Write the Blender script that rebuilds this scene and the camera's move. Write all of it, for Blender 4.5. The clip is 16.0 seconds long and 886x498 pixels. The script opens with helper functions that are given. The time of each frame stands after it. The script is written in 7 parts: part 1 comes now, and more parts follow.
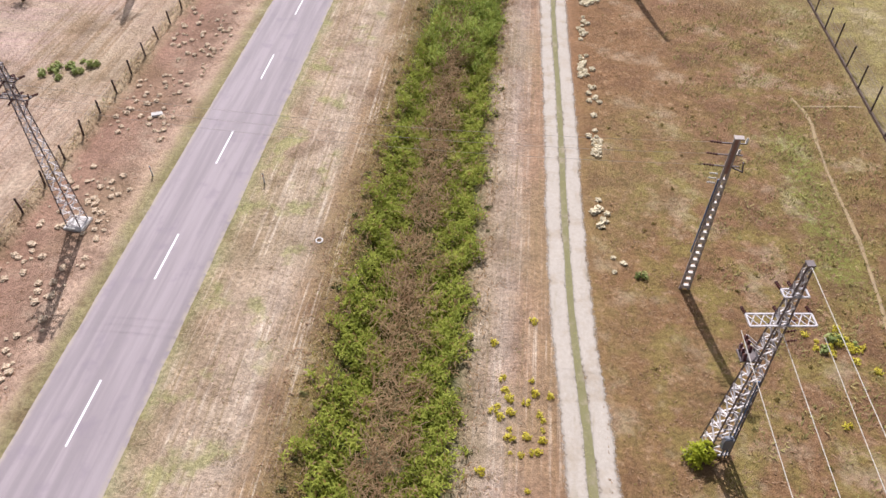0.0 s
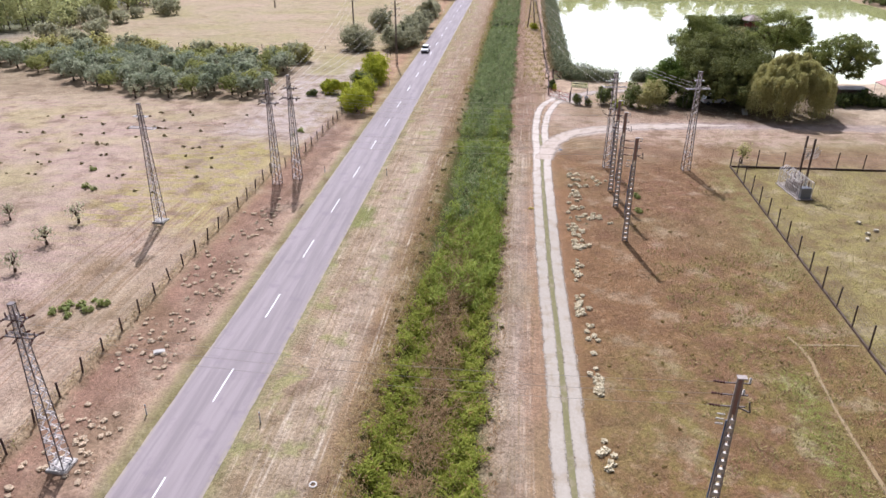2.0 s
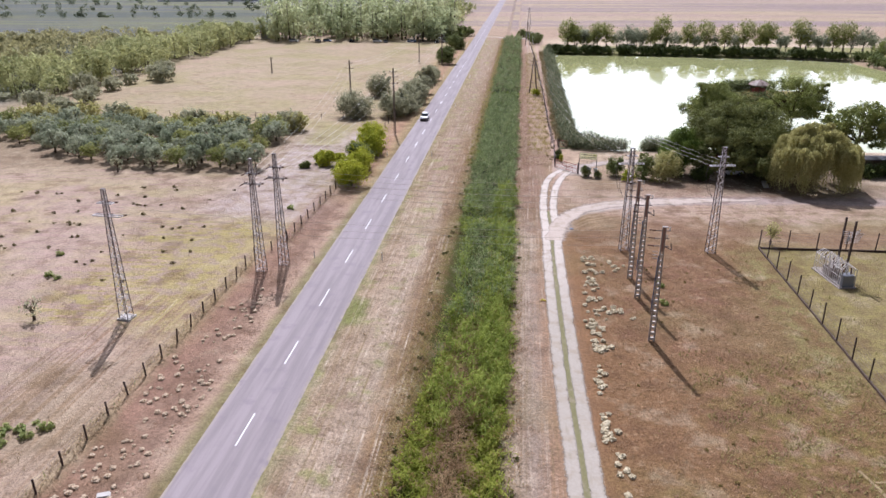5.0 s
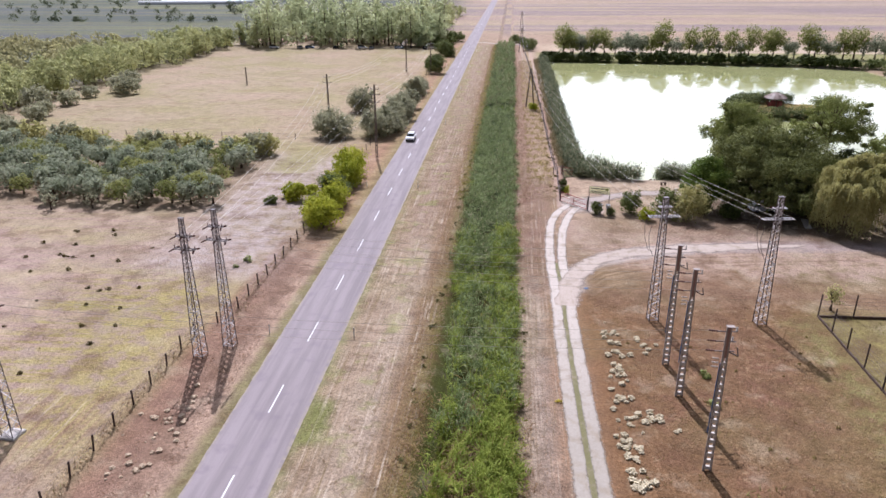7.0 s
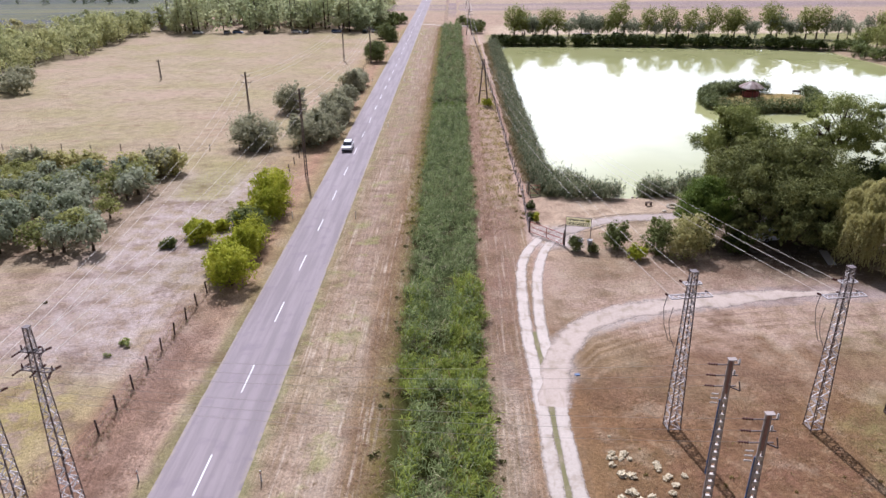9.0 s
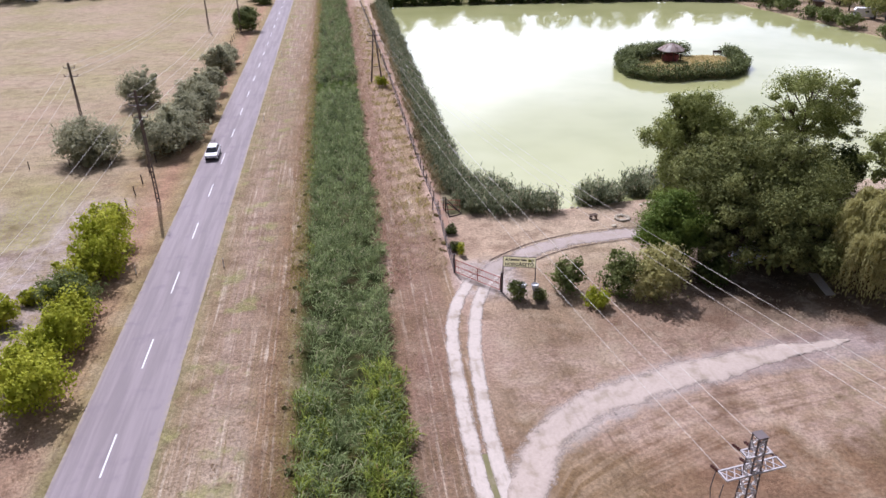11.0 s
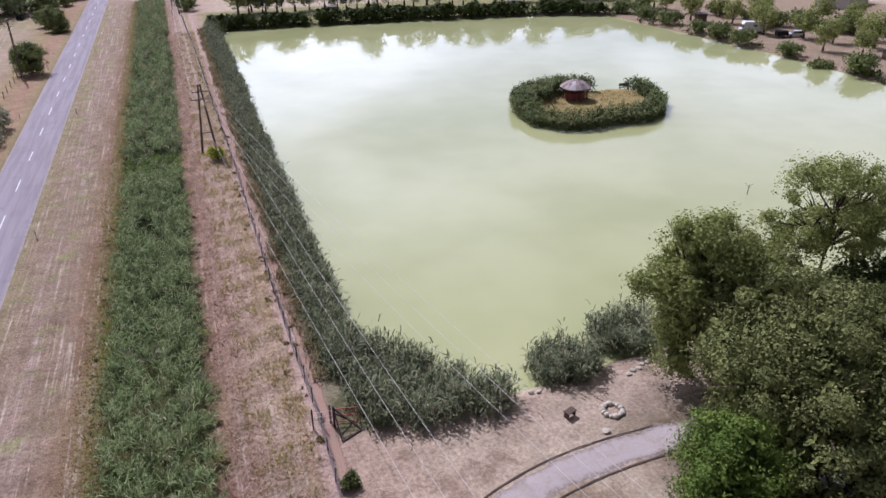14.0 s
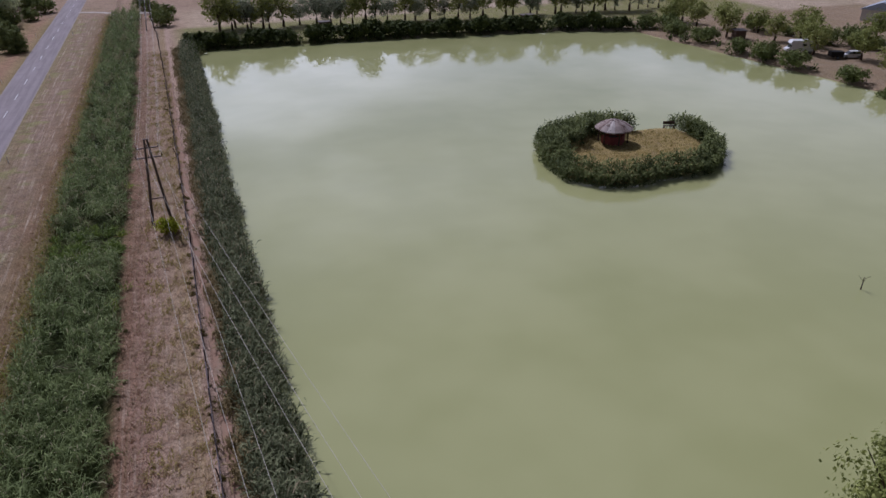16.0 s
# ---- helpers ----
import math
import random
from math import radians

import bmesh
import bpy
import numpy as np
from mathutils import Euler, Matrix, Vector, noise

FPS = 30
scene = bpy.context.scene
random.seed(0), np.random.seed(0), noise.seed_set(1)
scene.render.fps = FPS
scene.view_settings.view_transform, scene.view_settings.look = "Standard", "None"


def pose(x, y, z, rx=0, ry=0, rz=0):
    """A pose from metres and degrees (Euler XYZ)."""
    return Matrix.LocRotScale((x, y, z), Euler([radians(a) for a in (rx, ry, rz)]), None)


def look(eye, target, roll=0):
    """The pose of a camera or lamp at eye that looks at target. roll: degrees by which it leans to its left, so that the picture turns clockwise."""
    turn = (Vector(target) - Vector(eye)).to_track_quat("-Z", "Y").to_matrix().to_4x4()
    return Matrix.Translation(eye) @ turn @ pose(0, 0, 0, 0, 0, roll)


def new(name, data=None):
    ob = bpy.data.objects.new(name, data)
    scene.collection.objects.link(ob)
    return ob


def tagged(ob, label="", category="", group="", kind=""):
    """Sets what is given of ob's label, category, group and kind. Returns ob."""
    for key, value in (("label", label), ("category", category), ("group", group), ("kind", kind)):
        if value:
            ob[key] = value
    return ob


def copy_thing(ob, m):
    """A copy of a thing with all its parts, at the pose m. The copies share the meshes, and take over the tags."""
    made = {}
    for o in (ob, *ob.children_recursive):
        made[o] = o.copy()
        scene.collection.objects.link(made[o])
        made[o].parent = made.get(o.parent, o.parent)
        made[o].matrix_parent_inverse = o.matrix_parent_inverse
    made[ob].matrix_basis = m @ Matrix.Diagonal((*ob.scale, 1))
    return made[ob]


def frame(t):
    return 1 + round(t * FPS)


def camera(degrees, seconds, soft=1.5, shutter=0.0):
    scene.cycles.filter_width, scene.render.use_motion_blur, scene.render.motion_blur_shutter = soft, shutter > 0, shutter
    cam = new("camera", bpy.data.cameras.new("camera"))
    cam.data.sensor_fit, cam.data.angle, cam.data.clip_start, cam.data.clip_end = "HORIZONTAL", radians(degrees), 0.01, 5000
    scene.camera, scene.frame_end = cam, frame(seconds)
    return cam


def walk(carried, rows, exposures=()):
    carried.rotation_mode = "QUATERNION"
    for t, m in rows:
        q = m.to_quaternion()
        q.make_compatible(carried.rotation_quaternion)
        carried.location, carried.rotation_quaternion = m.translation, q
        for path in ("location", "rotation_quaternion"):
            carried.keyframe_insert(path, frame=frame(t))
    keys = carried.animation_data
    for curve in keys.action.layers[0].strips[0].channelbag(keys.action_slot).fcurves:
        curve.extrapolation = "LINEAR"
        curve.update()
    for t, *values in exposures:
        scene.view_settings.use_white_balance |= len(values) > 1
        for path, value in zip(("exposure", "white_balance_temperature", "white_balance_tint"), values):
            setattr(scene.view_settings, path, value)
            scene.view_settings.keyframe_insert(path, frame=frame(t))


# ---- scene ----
cam = camera(63.82, 16.0, 1.55)
# seconds, place in metres, turn in degrees
ROWS = [
    (0, 21.79, -45.03, 33.85, 44.9, 0.11, 6.05),
    (0.5, 21.75, -44.99, 33.88, 49.61, 0.07, 6.02),
    (1, 21.81, -44.96, 33.95, 54.21, 0.04, 6.05),
    (1.5, 21.82, -44.94, 33.95, 58.9, 0.11, 6.12),
    (2, 21.76, -44.83, 33.93, 63.7, 0.06, 6.14),
    (2.5, 21.78, -44.81, 33.89, 67.77, 0.1, 6.14),
    (3, 21.61, -44.45, 33.82, 68.04, 0.08, 6.14),
    (3.5, 21.44, -43.22, 33.82, 68.07, 0.15, 6.12),
    (4, 21.19, -41.14, 33.81, 68.12, 0.15, 6.14),
    (4.2, 21.15, -40.12, 33.78, 68.23, 0.22, 6.16),
    (6.3, 19.41, -23.37, 34.11, 68.26, 0.21, 5.92),
    (6.5, 19.41, -21.35, 34.04, 68.36, 0.28, 6.02),
    (7, 18.97, -16.13, 34.09, 68.37, 0.26, 5.25),
    (7.5, 18.6, -10.72, 34.32, 68.32, 0.31, 5.17),
    (8, 18.24, -5.07, 34.39, 68.28, 0.33, 1.88),
    (8.2, 18.16, -2.8, 34.41, 68.28, 0.41, 1.87),
    (10.3, 17.4, 21.84, 34.38, 62.79, 0.67, -4.99),
    (10.5, 17.66, 24.16, 34.45, 62.77, 0.76, -6.32),
    (11, 17.94, 30.14, 34.43, 62.84, 0.9, -8.15),
    (11.5, 18.38, 36.2, 34.59, 62.82, 0.83, -8.12),
    (12, 18.84, 42.29, 34.68, 62.82, 0.73, -8.19),
    (12.5, 19.58, 48.29, 34.67, 62.79, 0.71, -11.36),
    (13, 20.46, 54.25, 34.91, 62.68, 0.73, -11.23),
    (13.5, 21.25, 60.21, 35.02, 62.54, 0.43, -20.1),
    (14, 22.51, 66.22, 34.95, 62.58, 0.4, -20.13),
    (14.5, 23.98, 72.24, 35.02, 62.55, 0.39, -20.14),
    (15, 25.5, 78.18, 34.94, 62.55, 0.33, -20.2),
    (15.5, 27.33, 83.8, 34.96, 62.48, 0.17, -20.1),
    (16, 29.19, 89.46, 34.44, 62.76, 0.47, -20.24),
]
EXPOSURES = [(0.0, 0.48, 6000, 16), (3.0, 0.32, 5650, 17), (8.0, 0.24, 5650, 20), (12.0, 0.12, 5600, 23), (13.5, -0.03, 5420, 25), (14.5, -0.18, 5350, 27), (15.5, -0.63, 5350, 26), (16.0, -1.02, 5430, 24)]
walk(cam, [(t, pose(*row)) for t, *row in ROWS], EXPOSURES)

# ---- light ----
SUN_AZ, SUN_EL = radians(-14.0), radians(51.0)  # azimuth from +Y, towards +X positive
to_sun = Vector((math.sin(SUN_AZ) * math.cos(SUN_EL), math.cos(SUN_AZ) * math.cos(SUN_EL), math.sin(SUN_EL)))
sun = new("sun", bpy.data.lights.new("sun", "SUN"))
sun.data.energy, sun.data.angle, sun.data.color = 4.9, radians(0.6), (1.0, 0.965, 0.92)
sun.matrix_basis = look(to_sun * 200, (0, 0, 0))

world = bpy.data.worlds.new("sky")
scene.world = world
world.use_nodes = True
wn = world.node_tree
wn.nodes.clear()
w_out, w_bg, w_sky = (wn.nodes.new("ShaderNode" + k) for k in ("OutputWorld", "Background", "TexSky"))
w_sky.sky_type, w_sky.sun_disc, w_sky.sun_elevation, w_sky.sun_rotation = "NISHITA", False, SUN_EL, SUN_AZ
w_sky.dust_density, w_sky.air_density = 1.6, 1.0
# broken white cloud over the whole sky
w_tc, w_map, w_no, w_ramp, w_mix = (wn.nodes.new("ShaderNode" + k) for k in ("TexCoord", "Mapping", "TexNoise", "ValToRGB", "Mix"))
w_mix.data_type = "RGBA"
w_map.inputs["Scale"].default_value = (1.0, 1.0, 2.6)
w_map.inputs["Location"].default_value = (0.35, 0.1, 0.0)
w_no.inputs["Scale"].default_value, w_no.inputs["Detail"].default_value, w_no.inputs["Roughness"].default_value = 3.2, 7.0, 0.52
w_ramp.color_ramp.elements[0].position, w_ramp.color_ramp.elements[1].position = 0.38, 0.58
w_ramp.color_ramp.elements[0].color = (0.42, 0.42, 0.42, 1.0)  # thin haze also between the clouds
# the haze and cloud brighten towards the horizon
w_sep, w_low, w_col = (wn.nodes.new("ShaderNode" + k) for k in ("SeparateXYZ", "MapRange", "CombineColor"))
w_low.inputs["From Min"].default_value, w_low.inputs["From Max"].default_value = 0.18, 0.56
w_low.inputs["To Min"].default_value, w_low.inputs["To Max"].default_value = 18.5, 4.5
wn.links.new(w_tc.outputs["Generated"], w_sep.inputs[0])
wn.links.new(w_sep.outputs["Z"], w_low.inputs["Value"])
# and towards the sun
w_side, w_mul = wn.nodes.new("ShaderNodeMapRange"), wn.nodes.new("ShaderNodeMath")
w_side.interpolation_type = "SMOOTHSTEP"
w_side.inputs["From Min"].default_value, w_side.inputs["From Max"].default_value = -0.6, 0.95
w_side.inputs["To Min"].default_value, w_side.inputs["To Max"].default_value = 0.12, 1.2
w_mul.operation = "MULTIPLY"
w_lean = wn.nodes.new("ShaderNodeMath")
w_lean.operation, w_lean.inputs[1].default_value = "MULTIPLY_ADD", -0.15
wn.links.new(w_sep.outputs["X"], w_lean.inputs[0])
wn.links.new(w_sep.outputs["Y"], w_lean.inputs[2])
wn.links.new(w_lean.outputs[0], w_side.inputs["Value"])
w_dot, w_near, w_glow = wn.nodes.new("ShaderNodeVectorMath"), wn.nodes.new("ShaderNodeMapRange"), wn.nodes.new("ShaderNodeMath")
w_dot.operation, w_glow.operation = "DOT_PRODUCT", "MULTIPLY"
w_dot.inputs[1].default_value = to_sun
w_near.interpolation_type = "SMOOTHSTEP"
w_near.inputs["From Min"].default_value, w_near.inputs["From Max"].default_value = 0.60, 1.0
w_near.inputs["To Min"].default_value, w_near.inputs["To Max"].default_value = 1.0, 2.4
wn.links.new(w_tc.outputs["Generated"], w_dot.inputs[0])
wn.links.new(w_dot.outputs["Value"], w_near.inputs["Value"])
wn.links.new(w_low.outputs["Result"], w_glow.inputs[0])
wn.links.new(w_near.outputs["Result"], w_glow.inputs[1])
wn.links.new(w_glow.outputs[0], w_mul.inputs[0])
wn.links.new(w_side.outputs["Result"], w_mul.inputs[1])
for k in range(3):
    wn.links.new(w_mul.outputs[0], w_col.inputs[k])
wn.links.new(w_col.outputs["Color"], w_mix.inputs["B"])
w_bg.inputs["Strength"].default_value = 0.09
wn.links.new(w_tc.outputs["Generated"], w_map.inputs["Vector"])
wn.links.new(w_map.outputs["Vector"], w_no.inputs["Vector"])
wn.links.new(w_no.outputs["Fac"], w_ramp.inputs["Fac"])
wn.links.new(w_ramp.outputs["Color"], w_mix.inputs["Factor"])
wn.links.new(w_sky.outputs["Color"], w_mix.inputs["A"])
wn.links.new(w_mix.outputs["Result"], w_bg.inputs["Color"])
wn.links.new(w_bg.outputs["Background"], w_out.inputs["Surface"])

# ---- materials ----
def rgb(r, g, b, k=0.72):
    """Linear base colour from an 8-bit one."""
    return tuple((v / 255 / 12.92 if v < 10 else ((v / 255 + 0.055) / 1.055) ** 2.4) * k for v in (r, g, b)) + (1.0,)


class Shader:
    """Short names for building one node material."""

    def __init__(self, name, rough=0.9, metal=0.0, spec=0.3):
        self.mat = bpy.data.materials.new(name)
        self.mat.use_nodes = True
        self.t = self.mat.node_tree
        self.bsdf = self.t.nodes["Principled BSDF"]
        self.bsdf.inputs["Roughness"].default_value = rough
        self.bsdf.inputs["Metallic"].default_value = metal
        self.bsdf.inputs["Specular IOR Level"].default_value = spec
        self.geo = self.t.nodes.new("ShaderNodeNewGeometry")
        self.pos = self.geo.outputs["Position"]
        self.island = self.geo.outputs["Random Per Island"]

    def put(self, socket, v):
        if isinstance(v, (int, float, tuple)):
            socket.default_value = v
        else:
            self.t.links.new(v, socket)

    def xyz(self):
        n = self.t.nodes.new("ShaderNodeSeparateXYZ")
        self.put(n.inputs[0], self.pos)
        return n.outputs

    def object_random(self):
        return self.t.nodes.new("ShaderNodeObjectInfo").outputs["Random"]

    def math(self, op, a, b=0.0, clamp=False):
        n = self.t.nodes.new("ShaderNodeMath")
        n.operation, n.use_clamp = op, clamp
        self.put(n.inputs[0], a)
        self.put(n.inputs[1], b)
        return n.outputs[0]

    def scaled(self, sx, sy, sz, vec=None):
        n = self.t.nodes.new("ShaderNodeMapping")
        n.inputs["Scale"].default_value = (sx, sy, sz)
        self.put(n.inputs["Vector"], vec or self.pos)
        return n.outputs[0]

    def noise(self, scale, detail=4.0, rough=0.6, vec=None):
        n = self.t.nodes.new("ShaderNodeTexNoise")
        n.inputs["Scale"].default_value, n.inputs["Detail"].default_value, n.inputs["Roughness"].default_value = scale, detail, rough
        self.put(n.inputs["Vector"], vec or self.pos)
        return n.outputs["Fac"]

    def step(self, v, lo, hi):
        n = self.t.nodes.new("ShaderNodeMapRange")
        n.interpolation_type = "SMOOTHSTEP"
        self.put(n.inputs["Value"], v)
        n.inputs["From Min"].default_value, n.inputs["From Max"].default_value = lo, hi
        return n.outputs["Result"]

    def ramp(self, fac, stops):
        n = self.t.nodes.new("ShaderNodeValToRGB")
        e = n.color_ramp.elements
        while len(e) > 1:
            e.remove(e[-1])
        e[0].position, e[0].color = stops[0]
        for p, c in stops[1:]:
            e.new(p).color = c
        self.put(n.inputs["Fac"], fac)
        return n.outputs["Color"]

    def mix(self, fac, a, b, mode="MIX"):
        n = self.t.nodes.new("ShaderNodeMix")
        n.data_type, n.blend_type = "RGBA", mode
        self.put(n.inputs["Factor"], fac)
        self.put(n.inputs["A"], a)
        self.put(n.inputs["B"], b)
        return n.outputs["Result"]

    def grey(self, v, lo, hi):
        """A factor that runs lo..hi as v runs 0..1, as a colour to multiply by."""
        n = self.t.nodes.new("ShaderNodeMapRange")
        self.put(n.inputs["Value"], v)
        n.inputs["To Min"].default_value, n.inputs["To Max"].default_value = lo, hi
        return n.outputs["Result"]

    def box(self, x, y, x0, x1, y0, y1, s):
        a = self.math("MULTIPLY", self.step(x, x0 - s, x0 + s), self.math("SUBTRACT", 1.0, self.step(x, x1 - s, x1 + s)))
        b = self.math("MULTIPLY", self.step(y, y0 - s, y0 + s), self.math("SUBTRACT", 1.0, self.step(y, y1 - s, y1 + s)))
        return self.math("MULTIPLY", a, b)

    def joined(self, a, b):
        n = self.t.nodes.new("ShaderNodeCombineXYZ")
        self.put(n.inputs[0], a)
        self.put(n.inputs[1], b)
        return n.outputs[0]

    def done(self, colour, bump=None, strength=0.3, distance=0.05):
        self.put(self.bsdf.inputs["Base Color"], colour)
        if bump is not None:
            n = self.t.nodes.new("ShaderNodeBump")
            n.inputs["Strength"].default_value, n.inputs["Distance"].default_value = strength, distance
            self.put(n.inputs["Height"], bump)
            self.put(self.bsdf.inputs["Normal"], n.outputs[0])
        return self.mat


def plain(name, c, rough=0.7, metal=0.0, vary=0.25, scale=6.0, spec=0.4):
    """One colour with grain at two scales and a little wear."""
    s = Shader(name, rough, metal, spec)
    n = s.math("ADD", s.math("MULTIPLY", s.noise(scale), 0.6), s.math("MULTIPLY", s.noise(scale * 7), 0.4))
    return s.done(s.mix(1.0, c, s.grey(n, 1 - vary * 1.6, 1 + vary * 0.6), "MULTIPLY"), n, 0.2, 0.02)


def foliage(name, dark, light, patch=0.35, dry=None, see=0.25):
    """Leaves: every leaf has its own tone, and tones drift in patches."""
    s = Shader(name, 0.75, 0.0, 0.12)
    f = s.math("ADD", s.math("MULTIPLY", s.island, 0.32), s.math("MULTIPLY", s.step(s.noise(patch, 3.0), 0.35, 0.65), 0.4))
    f = s.math("ADD", f, s.math("MULTIPLY", s.step(s.noise(patch * 4, 2.0), 0.3, 0.7), 0.28))
    c = s.mix(f, dark, light)
    if dry:
        c = s.mix(s.step(s.island, 0.92, 0.96), c, dry)
    s.put(s.bsdf.inputs["Base Color"], c)
    tr, mx = s.t.nodes.new("ShaderNodeBsdfTranslucent"), s.t.nodes.new("ShaderNodeMixShader")
    s.put(tr.inputs["Color"], c)
    mx.inputs[0].default_value = see
    s.t.links.new(s.bsdf.outputs[0], mx.inputs[1])
    s.t.links.new(tr.outputs[0], mx.inputs[2])
    s.t.links.new(mx.outputs[0], s.t.nodes["Material Output"].inputs["Surface"])
    return s.mat


def ground_material():
    s = Shader("dry_ground", 0.95, 0.0, 0.1)
    x, y, _ = s.xyz()
    wide, mid, fine, grit = s.noise(0.09, 4), s.noise(0.55, 4), s.noise(3.6, 6, 0.7), s.noise(16.0, 3, 0.7)
    wx = s.math("ADD", x, s.math("MULTIPLY", s.math("SUBTRACT", mid, 0.5), 1.6))
    wx = s.math("ADD", wx, s.math("MULTIPLY", s.math("SUBTRACT", fine, 0.5), 1.0))
    wy = s.math("ADD", y, s.math("MULTIPLY", s.math("SUBTRACT", wide, 0.5), 14.0))
    at = lambda v: (v + 64) / 128
    fac = s.math("DIVIDE", s.math("ADD", wx, 64.0), 128.0)
    straw, brown, red = rgb(188, 164, 130), rgb(158, 128, 108), rgb(164, 128, 108)
    olive, grass = rgb(134, 116, 68), rgb(124, 126, 62)
    south = s.ramp(fac, [(0.0, rgb(188, 164, 144)), (at(-24), rgb(190, 165, 147)), (at(-13), rgb(186, 161, 138)), (at(-11.6), straw), (at(-10.6), red),
        (at(-6.5), brown), (at(-4.6), rgb(196, 165, 142)), (at(-3.7), rgb(150, 138, 100)), (at(-3.0), rgb(150, 138, 100)), (at(3.0), rgb(160, 152, 110)), (at(4.2), rgb(172, 148, 122)),
        (at(6.0), rgb(182, 158, 134)), (at(8.6), rgb(188, 166, 144)), (at(10.2), rgb(154, 126, 96)), (at(12.2), rgb(128, 112, 66)), (at(13.2), rgb(84, 88, 40)),
        (at(19.8), rgb(84, 88, 40)), (at(20.9), rgb(160, 138, 112)), (at(22.6), rgb(178, 156, 138)), (at(23.9), rgb(168, 136, 110)), (at(28.0), rgb(146, 110, 78)), (at(31), rgb(144, 110, 78)),
        (at(42), rgb(143, 109, 80)), (at(50), rgb(142, 112, 76)), (at(52), rgb(144, 126, 84)), (1.0, rgb(156, 138, 98))])
    north = s.ramp(fac, [(0.0, rgb(184, 164, 134)), (at(-14), rgb(186, 164, 134)), (at(-10), rgb(176, 152, 110)), (at(-6), rgb(184, 146, 118)), (at(-4.2), rgb(176, 150, 112)), (at(-3.0), rgb(158, 140, 100)),
        (at(3.0), rgb(166, 150, 112)), (at(4.4), rgb(166, 142, 114)), (at(6.5), rgb(170, 144, 124)), (at(8.8), rgb(164, 138, 114)), (at(10.6), rgb(152, 122, 92)), (at(12.2), rgb(124, 112, 66)), (at(13.2), rgb(70, 80, 40)),
        (at(19.8), rgb(70, 80, 40)), (at(20.8), rgb(150, 118, 94)), (at(22.2), rgb(176, 142, 122)), (at(24.4), rgb(194, 166, 142)), (at(26.4), rgb(180, 154, 116)), (at(27.0), rgb(206, 176, 156)), (at(28.0), rgb(200, 170, 148)),
        (at(29.5), rgb(196, 168, 142)), (at(36.0), rgb(206, 182, 154)), (1.0, rgb(206, 184, 158))])
    c = s.mix(s.step(wy, 62, 82), south, north)
    # green and bare patches of the enclosure and the fields
    m = s.math("MAXIMUM", s.box(wx, wy, 37.5, 51.0, -40, 24, 4.0), s.box(wx, wy, 29.5, 51.0, -60, 6, 5.0))
    c = s.mix(s.math("MULTIPLY", m, s.step(mid, 0.42, 0.60)), c, olive)
    c = s.mix(s.math("MULTIPLY", s.box(wx, y, 42.6, 45.8, -13, 5, 1.4), s.step(fine, 0.40, 0.55)), c, grass)
    c = s.mix(s.math("MULTIPLY", s.box(wx, wy, 31, 49, 26, 50, 4.0), s.math("MULTIPLY", s.step(mid, 0.45, 0.6), 0.75)), c, rgb(134, 98, 78))
    c = s.mix(s.math("MULTIPLY", s.box(wx, wy, -31, -12.5, 24, 60, 4.0), s.math("MULTIPLY", s.step(mid, 0.34, 0.56), 0.95)), c, rgb(176, 160, 102))
    rows = s.noise(1.0, 3, 0.6, s.scaled(0.05, 1.1, 1.0))
    c = s.mix(s.math("MULTIPLY", s.box(wx, wy, -140, -20, -30, 82, 6.0), s.math("MULTIPLY", s.step(rows, 0.44, 0.58), 0.7)), c, rgb(190, 160, 148))
    furrow = s.noise(1.0, 4, 0.65, s.scaled(1.7, 0.045, 1.0))
    c = s.mix(s.math("MULTIPLY", s.box(wx, wy, -24, -12.6, -60, 34, 3.0), s.math("MULTIPLY", s.step(furrow, 0.48, 0.60), 0.85)), c, rgb(164, 134, 110))
    c = s.mix(s.math("MULTIPLY", s.box(wx, wy, -24, -12.6, -60, 34, 3.0), s.math("MULTIPLY", s.step(furrow, 0.44, 0.34), 0.6)), c, rgb(216, 194, 170))
    c = s.mix(s.math("MULTIPLY", s.box(wx, wy, -140, -31, 22, 76, 6.0), s.math("MULTIPLY", s.step(wide, 0.45, 0.62), 0.6)), c, rgb(188, 172, 124))
    c = s.mix(s.math("MULTIPLY", s.box(wx, wy, -26, -9.5, 58, 118, 4.0), s.step(mid, 0.28, 0.60)), c, rgb(192, 174, 164))
    c = s.mix(s.math("MULTIPLY", s.box(wx, wy, -24, -16, 104, 124, 2.0), s.step(fine, 0.35, 0.6)), c, rgb(170, 160, 104))
    c = s.mix(s.math("MULTIPLY", s.box(wx, wy, -110, -26, 83, 116, 3.0), 0.75), c, rgb(158, 136, 112))
    # the mown meadow: olive drifts, reddish scuffs
    mead = s.box(wx, wy, -112, -9, 118, 312, 4.0)
    drift, scuff = s.noise(0.045, 5, 0.6), s.noise(1.0, 4, 0.65, s.scaled(0.12, 0.35, 1.0))
    c = s.mix(s.math("MULTIPLY", mead, s.math("MULTIPLY", s.step(drift, 0.46, 0.62), 0.6)), c, rgb(172, 160, 112))
    c = s.mix(s.math("MULTIPLY", mead, s.math("MULTIPLY", s.step(drift, 0.46, 0.34), 0.6)), c, rgb(196, 168, 146))
    c = s.mix(s.math("MULTIPLY", mead, s.math("MULTIPLY", s.step(scuff, 0.56, 0.68), 0.6)), c, rgb(160, 128, 104))
    # forecourt of worn earth and gravel
    c = s.mix(s.math("MULTIPLY", s.box(wx, wy, 27, 80, 64, 84, 3.0), s.step(mid, 0.25, 0.62)), c, rgb(182, 156, 138))
